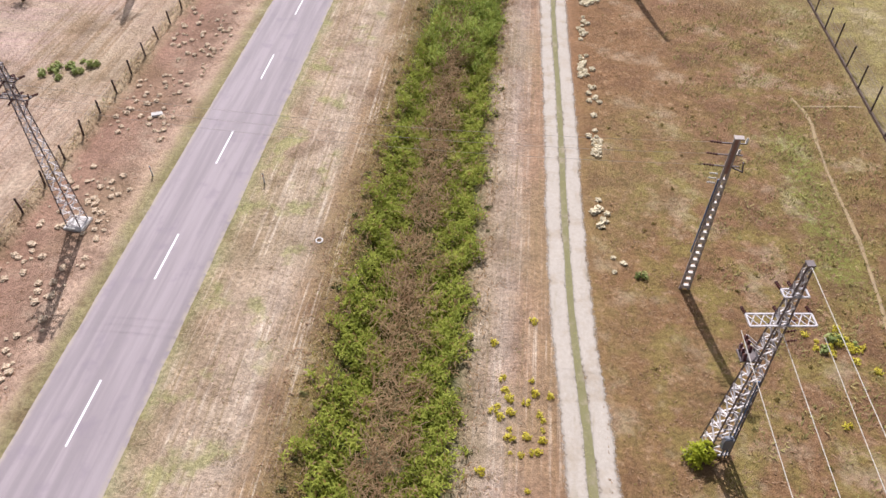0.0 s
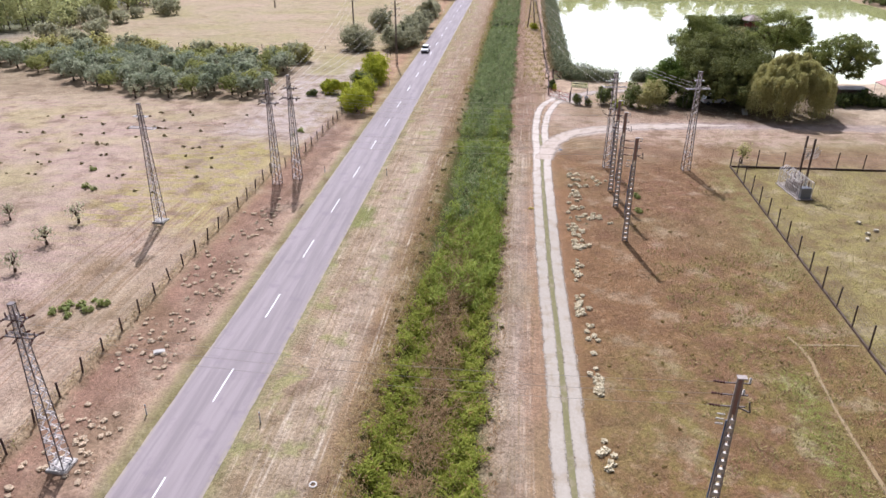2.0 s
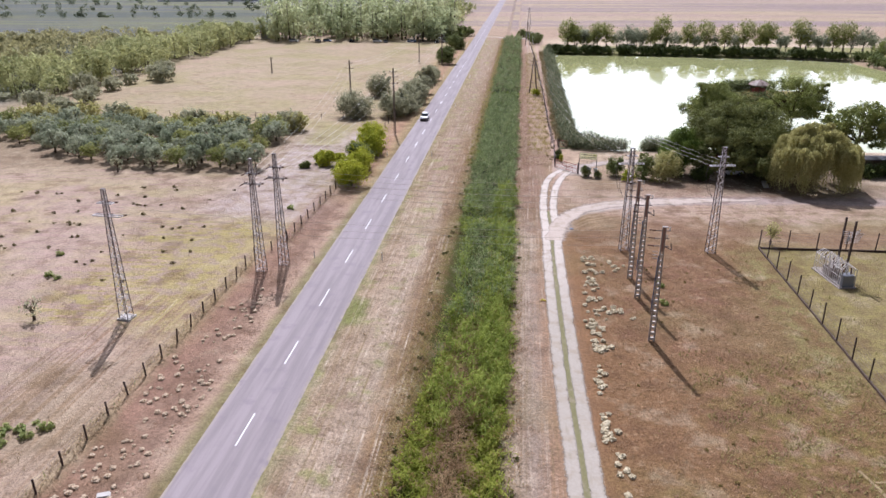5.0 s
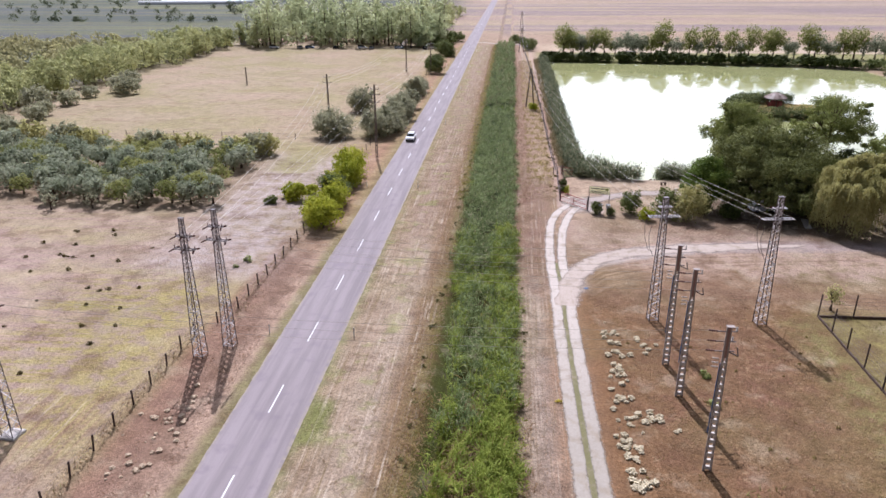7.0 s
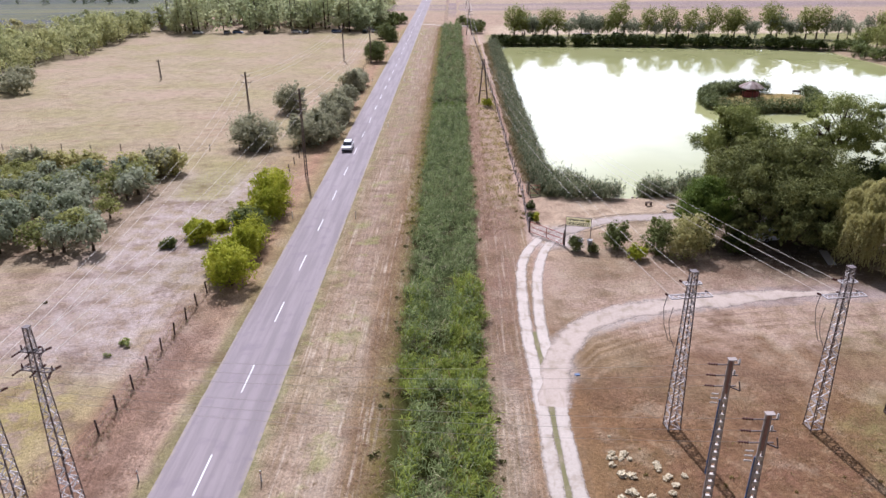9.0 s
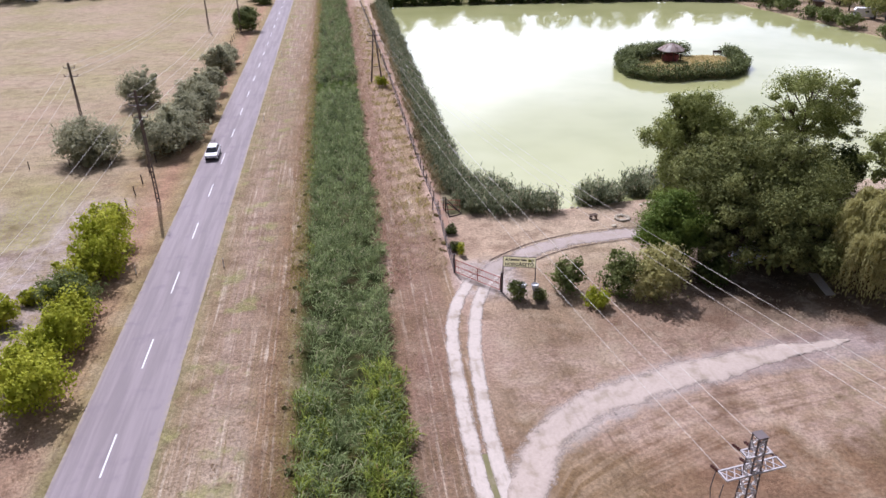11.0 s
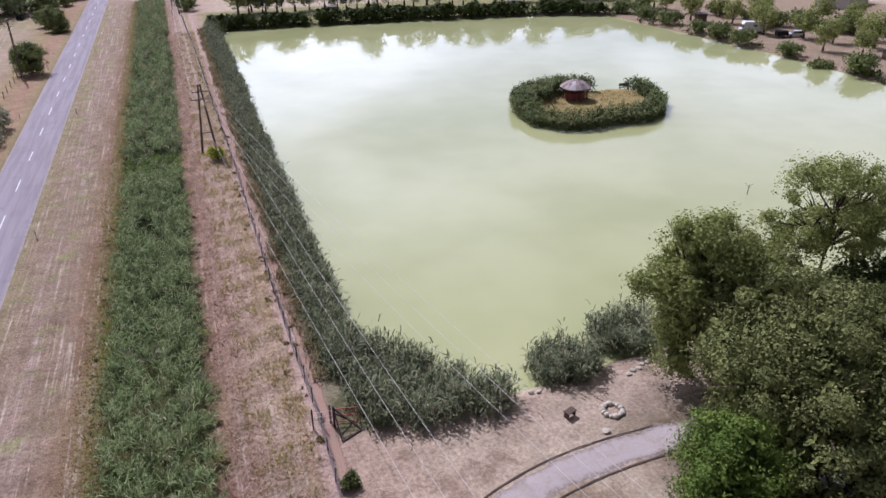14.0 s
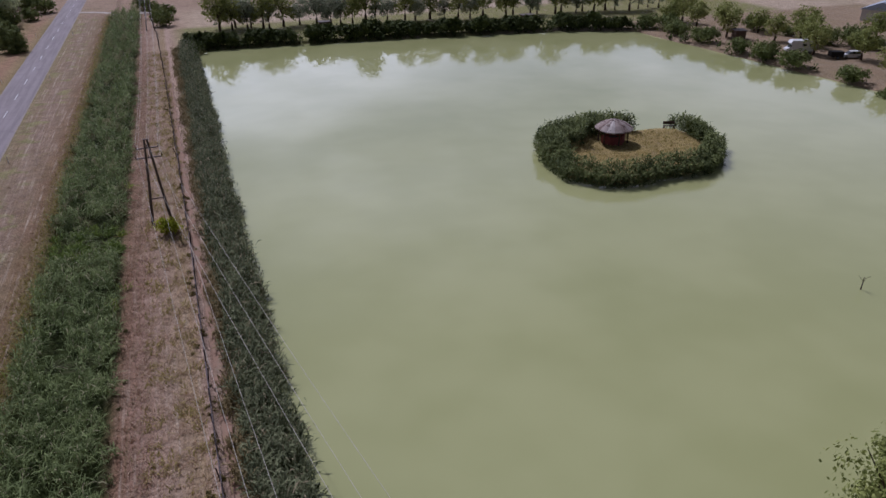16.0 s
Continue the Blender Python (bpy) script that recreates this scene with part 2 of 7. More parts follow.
    c = s.mix(s.math("MULTIPLY", s.box(wx, wy, 24.4, 28.4, 57.5, 65.0, 1.4), s.step(mid, 0.30, 0.55)), c, rgb(206, 192, 184))
    run = s.math("DIVIDE", s.math("SUBTRACT", x, 24.0), 40.0)
    bend = s.ramp(run, [(px, (py, py, py, 1.0)) for px, py in ((0.0, 0.0), (0.06, 0.10), (0.12, 0.24), (0.17, 0.37), (0.28, 0.49), (0.44, 0.60), (0.62, 0.66), (1.0, 0.74))])
    bend = s.math("ADD", 60.0, s.math("MULTIPLY", bend, 20.0))
    off = s.math("SUBTRACT", y, bend)
    arc = s.noise(1.0, 4, 0.6, s.scaled(0.05, 1.5, 1.0, s.joined(x, off)))
    ww = s.math("ADD", s.math("ABSOLUTE", off), s.math("MULTIPLY", s.math("SUBTRACT", mid, 0.5), 3.2))
    reach = s.math("MULTIPLY", s.step(x, 26, 29), s.math("SUBTRACT", 1.0, s.step(x, 84, 90)))
    c = s.mix(s.math("MULTIPLY", s.box(wx, wy, 30, 80, 55, 63, 3.0), 0.85), c, rgb(150, 120, 96))
    c = s.mix(s.math("MULTIPLY", s.box(x, off, 29, 80, -8.5, -1.0, 1.0), s.math("MULTIPLY", s.step(arc, 0.42, 0.60), 0.5)), c, rgb(196, 168, 142))
    c = s.mix(s.math("MULTIPLY", s.box(x, off, 29, 80, -8.0, -0.5, 1.0), s.math("MULTIPLY", s.step(arc, 0.44, 0.34), 0.4)), c, rgb(136, 108, 84))
    c = s.mix(s.math("MULTIPLY", reach, s.math("SUBTRACT", 1.0, s.step(ww, 1.3, 2.6))), c, s.mix(s.step(s.math("ADD", fine, s.math("MULTIPLY", s.step(x, 36, 56), 0.2)), 0.46, 0.66), rgb(208, 192, 180), rgb(182, 162, 152)))
    c = s.mix(s.math("MULTIPLY", s.box(wx, wy, 40, 60, 100, 105, 2.0), 0.5), c, rgb(200, 172, 150))
    c = s.mix(s.math("MULTIPLY", s.box(wx, wy, 52, 140, -60, 53, 1.2), s.step(mid, 0.40, 0.62)), c, rgb(150, 136, 86))
    c = s.mix(s.math("MULTIPLY", s.box(wx, y, 28.6, 33.5, 105, 272, 0.6), 0.9), c, rgb(104, 104, 66))
    c = s.mix(s.math("MULTIPLY", s.box(x, y, 30, 200, 262, 300, 3.0), s.step(mid, 0.25, 0.5)), c, rgb(150, 146, 92))
    c = s.mix(s.math("MULTIPLY", s.box(x, y, 141, 230, 90, 262, 2.0), s.step(mid, 0.2, 0.55)), c, rgb(168, 144, 116))
    c = s.mix(s.math("MULTIPLY", s.box(x, y, 72, 108, 158, 186, 1.0), s.step(mid, 0.15, 0.4)), c, rgb(172, 150, 96))
    c = s.mix(s.math("MULTIPLY", s.box(wx, wy, 47.5, 51.5, 20, 52, 1.5), s.step(mid, 0.35, 0.6)), c, rgb(146, 134, 86))
    c = s.mix(s.math("MULTIPLY", s.box(wx, y, 3.1, 5.2, 28, 34, 0.8), 0.8), c, rgb(124, 132, 66))
    c = s.mix(s.math("MULTIPLY", s.box(wx, wy, 20.8, 26.6, 60, 104, 2.0), s.math("MULTIPLY", s.step(mid, 0.25, 0.5), 0.8)), c, rgb(142, 110, 92))
    # brown earth round the sign, with the shadow over it painted in
    c = s.mix(s.math("MULTIPLY", s.box(wx, y, 31, 50, 77, 91, 2.0), s.math("MULTIPLY", s.step(mid, 0.25, 0.55), 0.75)), c, rgb(154, 126, 102))
    c = s.mix(s.math("MULTIPLY", s.box(wx, y, 27.6, 33.5, 86.0, 93.5, 1.2), s.step(mid, 0.28, 0.5)), c, rgb(206, 190, 180))
    # leaf litter under the trees, coloured darker to carry part of their shade
    c = s.mix(s.math("MULTIPLY", s.box(wx, wy, 48.5, 78, 77, 100, 3.0), s.step(mid, 0.2, 0.5)), c, rgb(112, 94, 76))
    mott = s.noise(1.1, 5, 0.7)
    keep = s.box(wx, wy, 28.4, 51.2, -45, 60, 1.5)
    c = s.mix(s.math("MULTIPLY", keep, s.math("MULTIPLY", s.step(mott, 0.50, 0.62), 0.6)), c, rgb(104, 80, 52))
    c = s.mix(s.math("MULTIPLY", keep, s.math("MULTIPLY", s.step(mott, 0.45, 0.36), 0.55)), c, rgb(186, 156, 122))
    # far land beyond the pond and the woods
    c = s.mix(s.step(wy, 320, 345), c, rgb(184, 156, 132))
    bands = s.noise(1.0, 3, 0.5, s.scaled(0.0011, 0.011, 1.0))
    far_l = s.ramp(bands, [(0.36, rgb(92, 98, 90)), (0.45, rgb(116, 118, 90)), (0.50, rgb(100, 102, 102)), (0.56, rgb(128, 128, 92)), (0.62, rgb(98, 102, 98))])
    far_r = s.ramp(bands, [(0.36, rgb(180, 154, 138)), (0.46, rgb(190, 168, 138)), (0.54, rgb(156, 136, 134)), (0.62, rgb(182, 160, 142))])
    far = s.mix(s.step(x, -60, -10), far_l, far_r)
    c = s.mix(s.step(wy, 370, 430), c, far)
    c = s.mix(s.math("MULTIPLY", s.math("SUBTRACT", 1.0, s.step(x, -128, -104)), s.step(wy, 120, 150)), c, far_l)
    # large mottling of the rough grass: darker brown and faded straw
    patchy, broad = s.noise(0.22, 5, 0.65), s.noise(0.05, 4, 0.6)
    rough = s.math("MULTIPLY", s.grey(s.step(y, 105, 150), 1.0, 0.3), s.math("SUBTRACT", 1.0, s.box(wx, y, 23.8, 28.0, -80, 90, 0.4)))
    c = s.mix(s.math("MULTIPLY", rough, s.math("MULTIPLY", s.step(patchy, 0.50, 0.64), 0.75)), c, s.mix(0.6, c, rgb(112, 82, 62)))
    c = s.mix(s.math("MULTIPLY", rough, s.math("MULTIPLY", s.step(patchy, 0.47, 0.34), 0.4)), c, s.mix(0.6, c, rgb(214, 196, 168)))
    c = s.mix(s.math("MULTIPLY", s.step(broad, 0.48, 0.64), 0.35), c, s.mix(0.6, c, rgb(140, 132, 84)))
    # mowing swaths beside the road
    swath = s.noise(1.0, 5, 0.7, s.scaled(3.4, 0.07, 1.0))
    sw = s.math("ADD", s.box(wx, y, 3.6, 12, -80, 330, 0.5), s.math("MULTIPLY", s.box(wx, y, 20.8, 27, -80, 330, 0.5), 0.7))
    c = s.mix(s.math("MULTIPLY", sw, s.math("MULTIPLY", s.step(swath, 0.50, 0.70), s.grey(s.step(mid, 0.35, 0.6), 0.35, 0.95))), c, rgb(216, 198, 176))
    c = s.mix(s.math("MULTIPLY", sw, s.math("MULTIPLY", s.step(swath, 0.47, 0.32), 0.85)), c, rgb(146, 126, 92))
    c = s.mix(s.math("MULTIPLY", s.box(wx, y, 3.2, 9.0, -80, 330, 0.8), s.math("MULTIPLY", s.step(s.noise(0.3, 4), 0.52, 0.66), 0.6)), c, rgb(158, 158, 96))
    # grain
    c = s.mix(1.0, c, s.grey(s.step(mid, 0.25, 0.75), 0.82, 1.14), "MULTIPLY")
    c = s.mix(1.0, c, s.grey(s.step(fine, 0.28, 0.72), 0.67, 1.25), "MULTIPLY")
    c = s.mix(1.0, c, s.grey(s.step(grit, 0.25, 0.75), 0.84, 1.15), "MULTIPLY")
    return s.done(c, s.math("ADD", fine, s.math("MULTIPLY", grit, 0.5)), 0.9, 0.12)


def asphalt_material():
    s = Shader("worn_asphalt", 0.85, 0.0, 0.25)
    x, y, _ = s.xyz()
    long, fine, grit = s.noise(1.0, 4, 0.6, s.scaled(1.2, 0.06, 1.0)), s.noise(0.5, 5), s.noise(30.0, 2)
    c = s.mix(s.step(long, 0.35, 0.65), rgb(148, 136, 137), rgb(166, 153, 154))
    c = s.mix(s.math("MULTIPLY", s.step(fine, 0.52, 0.70), 0.5), c, rgb(140, 126, 134))
    c = s.mix(s.math("MULTIPLY", s.step(s.math("ABSOLUTE", x), 2.72, 3.1), s.step(s.noise(1.4), 0.35, 0.6)), c, rgb(178, 164, 150))
    c = s.mix(1.0, c, s.grey(grit, 0.86, 1.14), "MULTIPLY")
    return s.done(c, grit, 0.3, 0.01)


def gravel_material(name, base, worn):
    """Trodden gravel, paler towards the gate, thinning out into the soil at ragged edges."""
    s = Shader(name, 0.95, 0.0, 0.15)
    y = s.xyz()[1]
    a, b, d = s.noise(0.7, 4), s.noise(4.0, 4), s.noise(22.0, 3)
    long = s.noise(1.0, 4, 0.65, s.scaled(2.2, 0.35, 1.0))
    c = s.mix(s.step(y, 24, 62), worn, base)
    c = s.mix(s.math("MULTIPLY", s.step(a, 0.48, 0.70), 0.7), c, rgb(172, 156, 136))
    c = s.mix(s.math("MULTIPLY", s.step(long, 0.54, 0.72), 0.35), c, rgb(150, 136, 108))
    c = s.mix(1.0, c, s.grey(b, 0.78, 1.18), "MULTIPLY")
    c = s.mix(1.0, c, s.grey(d, 0.80, 1.18), "MULTIPLY")
    s.done(c, s.math("ADD", b, d), 0.5, 0.03)
    rim = s.t.nodes.new("ShaderNodeAttribute")
    rim.attribute_name = "rim"
    ragged = s.math("ADD", s.math("MULTIPLY", s.math("SUBTRACT", b, 0.5), 0.75), s.math("MULTIPLY", s.math("SUBTRACT", a, 0.5), 0.6))
    bare = s.step(s.math("ADD", rim.outputs["Fac"], ragged), 0.5, 1.0)
    clear, mx = s.t.nodes.new("ShaderNodeBsdfTransparent"), s.t.nodes.new("ShaderNodeMixShader")
    s.put(mx.inputs[0], bare)
    s.t.links.new(s.bsdf.outputs[0], mx.inputs[1])
    s.t.links.new(clear.outputs[0], mx.inputs[2])
    s.t.links.new(mx.outputs[0], s.t.nodes["Material Output"].inputs["Surface"])
    return s.mat


def water_material():
    s = Shader("green_pond_water", 0.02, 0.0, 0.5)
    s.bsdf.inputs["IOR"].default_value = 1.40
    a = s.noise(0.05, 3)
    c = s.mix(s.step(a, 0.35, 0.65), rgb(171, 172, 116, 0.80), rgb(181, 181, 126, 0.80))
    rip = s.math("ADD", s.noise(1.0, 3, 0.6, s.scaled(1.6, 2.6, 1.0)), s.math("MULTIPLY", s.noise(0.25, 2), 2.0))
    return s.done(c, rip, 0.04, 0.022)


GROUND, ASPHALT, WATER = ground_material(), asphalt_material(), water_material()
GRAVEL = gravel_material("pale_track_gravel", rgb(214, 200, 188, 0.74), rgb(196, 184, 170, 0.66))
PAINT = plain("road_paint", rgb(240, 236, 236, 0.85), 0.7, 0.0, 0.2, 3.0)
LACING = plain("weathered_galvanised_steel", rgb(236, 226, 222, 0.86), 0.55, 0.0, 0.3, 3.0)
STEEL = plain("galvanised_steel", rgb(214, 206, 206), 0.5, 0.0, 0.25, 3.0)
DARK_STEEL = plain("weathered_steel", rgb(126, 112, 110), 0.6, 0.0, 0.3, 3.0)
RUST = plain("rusty_red_steel", rgb(200, 108, 94), 0.8, 0.1, 0.35, 3.0)
CONCRETE = plain("grey_concrete", rgb(196, 182, 174), 0.9, 0.0, 0.3, 2.5)
WHITEWASH = plain("pale_concrete", rgb(224, 216, 208), 0.9, 0.0, 0.2, 2.5)
PORCELAIN = plain("brown_porcelain", rgb(96, 52, 46), 0.25, 0.0, 0.15, 5.0, 0.6)
BLUE = plain("blue_paint", rgb(92, 118, 158), 0.5, 0.0, 0.25, 4.0)
GREYBOX = plain("grey_enamel", rgb(150, 152, 160), 0.45, 0.1, 0.2, 3.0)
CABLE = plain("aluminium_cable", rgb(222, 212, 198), 0.45, 0.0, 0.1, 2.0)
POST = plain("dark_fence_post", rgb(92, 74, 70), 0.9, 0.0, 0.3, 3.0)
WOOD = plain("weathered_wood", rgb(112, 90, 76), 0.9, 0.0, 0.35, 3.0)
BARK = plain("bark", rgb(98, 80, 66), 0.95, 0.0, 0.35, 4.0)
ROCK = plain("limestone", rgb(222, 208, 184), 0.95, 0.0, 0.25, 3.0)
BRICKRED = plain("brick_red_wall", rgb(178, 96, 90), 0.9, 0.0, 0.3, 2.0)
ROOFING = plain("weathered_thatch", rgb(198, 178, 170), 0.95, 0.0, 0.35, 2.0)
WHITE = plain("white_paint", rgb(236, 234, 234, 0.85), 0.35, 0.0, 0.08, 2.0, 0.5)
BLACK = plain("black_rubber", rgb(38, 36, 38), 0.8, 0.0, 0.2, 4.0)
GLASS = plain("dark_glass", rgb(40, 46, 54), 0.08, 0.0, 0.1, 2.0, 0.6)
SIGN = foliage("faded_yellow_banner", rgb(238, 232, 202, 0.9), rgb(244, 240, 216, 0.9), 1.5, None, 0.6)
INK = plain("dark_lettering", rgb(70, 66, 70), 0.7, 0.0, 0.2, 4.0)
REFLECT = plain("red_reflector", rgb(190, 50, 40), 0.3, 0.0, 0.1, 4.0)

REED = foliage("reed_leaves", rgb(76, 94, 50), rgb(186, 200, 132), 0.7, rgb(200, 192, 150), 0.32)
REED_POND = foliage("pond_reed_leaves", rgb(62, 72, 46), rgb(168, 172, 128), 0.7, rgb(184, 168, 134), 0.2)
REED_LIME = foliage("lime_reed_leaves", rgb(104, 124, 46), rgb(194, 204, 92), 0.6, rgb(170, 150, 90), 0.35)
REED_DRY = foliage("dry_reed_leaves", rgb(146, 110, 78), rgb(216, 186, 144), 0.9, None, 0.5)
WEED = foliage("roadside_weed", rgb(128, 140, 48), rgb(204, 208, 96), 0.9, rgb(184, 150, 96), 0.5)
DRYGRASS = foliage("dry_grass", rgb(194, 168, 138), rgb(230, 208, 176), 0.3, rgb(176, 172, 116), 0.55)
BROWNGRASS = foliage("brown_grass", rgb(178, 144, 116), rgb(216, 184, 154), 0.4, rgb(222, 204, 172), 0.55)
PALEWEED = foliage("pale_dry_weed", rgb(190, 172, 132), rgb(240, 228, 196), 0.8, None, 0.2)
YELLOW = foliage("yellow_flowers", rgb(212, 194, 60), rgb(240, 226, 100), 0.8, None, 0.4)
LEAF_DARK = foliage("dark_green_leaves", rgb(48, 62, 30), rgb(118, 128, 66), 0.5, None, 0.08)
LEAF_OLIVE = foliage("olive_green_leaves", rgb(70, 80, 42), rgb(176, 178, 106), 0.7, None, 0.26)
LEAF_PALE = foliage("pale_olive_leaves", rgb(100, 112, 52), rgb(196, 200, 118), 0.6, None, 0.35)
LEAF_MID = foliage("green_leaves", rgb(90, 106, 56), rgb(156, 162, 98), 0.4)
LEAF_BRIGHT = foliage("bright_green_leaves", rgb(80, 104, 40), rgb(144, 162, 72), 0.5, None, 0.22)
LEAF_CAMP = foliage("camp_leaves", rgb(124, 134, 70), rgb(200, 200, 122), 0.3, None, 0.35)
LEAF_LIME = foliage("yellow_green_leaves", rgb(150, 162, 36), rgb(224, 222, 80), 0.35, None, 0.35)
LEAF_WILLOW = foliage("willow_leaves", rgb(174, 168, 100), rgb(230, 222, 156), 0.5, None, 0.45)
LEAF_GREY = foliage("grey_green_leaves", rgb(152, 152, 118), rgb(220, 216, 180), 0.3, None, 0.45)
# pale greyish leaves, with distance haze mixed into the colour
LEAF_ORCHARD = foliage("orchard_leaves", rgb(136, 148, 116), rgb(206, 208, 176), 0.12, None, 0.4)

# ---- mesh helpers ----
rng = np.random.default_rng(7)


def mesh_object(name, verts, quads, material, parent=None, smooth=False):
    """A mesh of quads from arrays; a parent makes it a part."""
    me = bpy.data.meshes.new(name)
    verts, quads = np.asarray(verts, np.float32), np.asarray(quads, np.int32)
    me.vertices.add(len(verts))
    me.vertices.foreach_set("co", verts.ravel())
    me.loops.add(quads.size)
    me.loops.foreach_set("vertex_index", quads.ravel())
    me.polygons.add(len(quads))
    me.polygons.foreach_set("loop_start", np.arange(len(quads), dtype=np.int32) * quads.shape[1])
    me.update(calc_edges=True)
    if smooth:
        me.polygons.foreach_set("use_smooth", np.ones(len(quads), bool))
    me.materials.append(material)
    ob = new(name, me)
    ob.parent = parent
    return ob


def part(name, bm, material, parent=None, label=""):
    """Links a bmesh as one mesh object under a thing or a part."""
    me = bpy.data.meshes.new(name)
    bm.normal_update()
    bm.to_mesh(me)
    bm.free()
    me.materials.append(material)
    ob = new(name, me)
    ob.parent = parent
    return tagged(ob, label)


def again(ob, parent, m=None):
    """The same part once more, on the same mesh."""
    o = new(ob.name.split(".")[0], ob.data)
    o.parent = parent
    if m is not None:
        o.matrix_basis = m
    return o


def thing(name, x, y, z=0.0, rz=0.0, label="", category="", group="", kind=""):
    ob = new(name)
    ob.empty_display_size = 0.3
    ob.matrix_basis = pose(x, y, z, 0, 0, rz)
    return tagged(ob, label, category, group, kind)


def beam(bm, a, b, w, d=None):
    """A square bar from a to b."""
    a, b = Vector(a), Vector(b)
    way = b - a
    q = way.to_track_quat("Z", "Y").to_matrix().to_4x4()
    m = Matrix.Translation((a + b) / 2) @ q @ Matrix.Diagonal((w, d or w, way.length, 1))
    bmesh.ops.create_cube(bm, size=1.0, matrix=m)
    return bm


def box(bm, x, y, z, sx, sy, sz, bevel=0.0):
    """A box by its centre and size."""
    made = bmesh.ops.create_cube(bm, size=1.0, matrix=Matrix.Translation((x, y, z)) @ Matrix.Diagonal((sx, sy, sz, 1)))
    if bevel:
        edges = list({e for v in made["verts"] for e in v.link_edges})
        bmesh.ops.bevel(bm, geom=edges, offset=bevel, segments=2, affect="EDGES")
    return bm


def tube(bm, points, radii, sides=6):
    """A tapered tube along points."""
    rings = []
    for i, p in enumerate(points):
        a, b = Vector(points[max(i - 1, 0)]), Vector(points[min(i + 1, len(points) - 1)])
        q = (b - a).to_track_quat("Z", "Y").to_matrix()
        rings.append([bm.verts.new(Vector(p) + q @ Vector((radii[i] * math.cos(k * math.tau / sides), radii[i] * math.sin(k * math.tau / sides), 0))) for k in range(sides)])
    for r, s in zip(rings, rings[1:]):
        for k in range(sides):
            bm.faces.new((r[k], r[(k + 1) % sides], s[(k + 1) % sides], s[k]))
    bm.faces.new(rings[0][::-1])
    bm.faces.new(rings[-1])
    return bm


def lathe(bm, profile, sides=10, at=(0, 0, 0)):
    """A turned body from (radius, height) pairs."""
    rings = [[bm.verts.new((at[0] + r * math.cos(k * math.tau / sides), at[1] + r * math.sin(k * math.tau / sides), at[2] + z)) for k in range(sides)] for r, z in profile]
    for r, s in zip(rings, rings[1:]):
        for k in range(sides):
            bm.faces.new((r[k], r[(k + 1) % sides], s[(k + 1) % sides], s[k]))
    bm.faces.new(rings[0][::-1])
    bm.faces.new(rings[-1])
    return bm


def smooth01(v, lo, hi):
    v = np.clip((v - lo) / (hi - lo), 0, 1)
    return v * v * (3 - 2 * v)


def wobble(x, y, size, seed=0.0):
    """Smooth random field of about -1..1, from a few sines."""
    out = 0.0
    for k in range(5):
        a, s = 1.7 * k + seed, size / (1 + 0.6 * k)
        out = out + np.sin((x * math.cos(a) + y * math.sin(a)) / s * math.tau + 3.1 * k + seed * 5) / (1 + 0.4 * k)
    return out / 2.6


# the pond's shore, round from its south-west corner
POND = [(33.5, 106.5), (43.0, 105.6), (58, 107), (80, 107.5), (105, 110), (132, 116), (147, 132), (150, 182), (147, 210), (144, 236), (142.5, 252), (126, 260), (96, 264.5), (67, 268.5), (36, 271), (32.4, 262), (32.3, 200), (31.6, 160), (31.4, 120)]
ISLAND = [(76.4, 178.6), (74.6, 173), (74.3, 166.3), (77.6, 162.2), (82, 160.8), (87, 161.6), (93, 161.2), (97, 163.5), (101.5, 169), (102.6, 174.5), (100.5, 179.5), (94, 181), (88, 184), (80, 182.5)]


def to_shore(poly, x, y):
    """Distance to a polygon's edge, positive inside."""
    d, inside = np.full(x.shape, 1e9), np.zeros(x.shape, bool)
    for (ax, ay), (bx, by) in zip(poly, poly[1:] + poly[:1]):
        t = np.clip(((x - ax) * (bx - ax) + (y - ay) * (by - ay)) / ((bx - ax) ** 2 + (by - ay) ** 2), 0, 1)
        d = np.minimum(d, np.hypot(x - ax - t * (bx - ax), y - ay - t * (by - ay)))
        if ay != by:
            cross = ((ay > y) != (by > y)) & (x < (bx - ax) * (y - ay) / (by - ay) + ax)
            inside ^= cross
    return np.where(inside, d, -d)


def ground_z(x, y):
    """Height of the ground."""
    x, y = np.asarray(x, float), np.asarray(y, float)
    z = 0.05 * wobble(x, y, 12.0) + 0.03 * wobble(x, y, 4.0, 2.0) * smooth01(np.abs(x - 26.5), 2.0, 4.0)
    z = z * smooth01(np.abs(x), 3.0, 5.0) - 0.02
    z = z - 1.25 * smooth01(4.3 - np.abs(x - 16.4), 0.0, 2.6)
    z = z + 0.38 * np.exp(-(((x + 11.9) / 0.8) ** 2)) * (1 - smooth01(y, 40, 50)) + 0.30 * np.exp(-(((x + 9.2) / 0.8) ** 2)) * smooth01(y, 44, 52) * (1 - smooth01(y, 70, 76))
    z = z - 2.0 * smooth01(to_shore(POND, x, y), -1.2, 2.5)
    z = z + 2.3 * smooth01(to_shore(ISLAND, x, y), -1.2, 2.2)
    return z


# ---- ground, water, road ----
def spaced(stops):
    out = []
    for (a, step), (b, _) in zip(stops, stops[1:]):
        out += list(np.arange(a, b - 1e-6, step))
    return np.array(out + [stops[-1][0]])


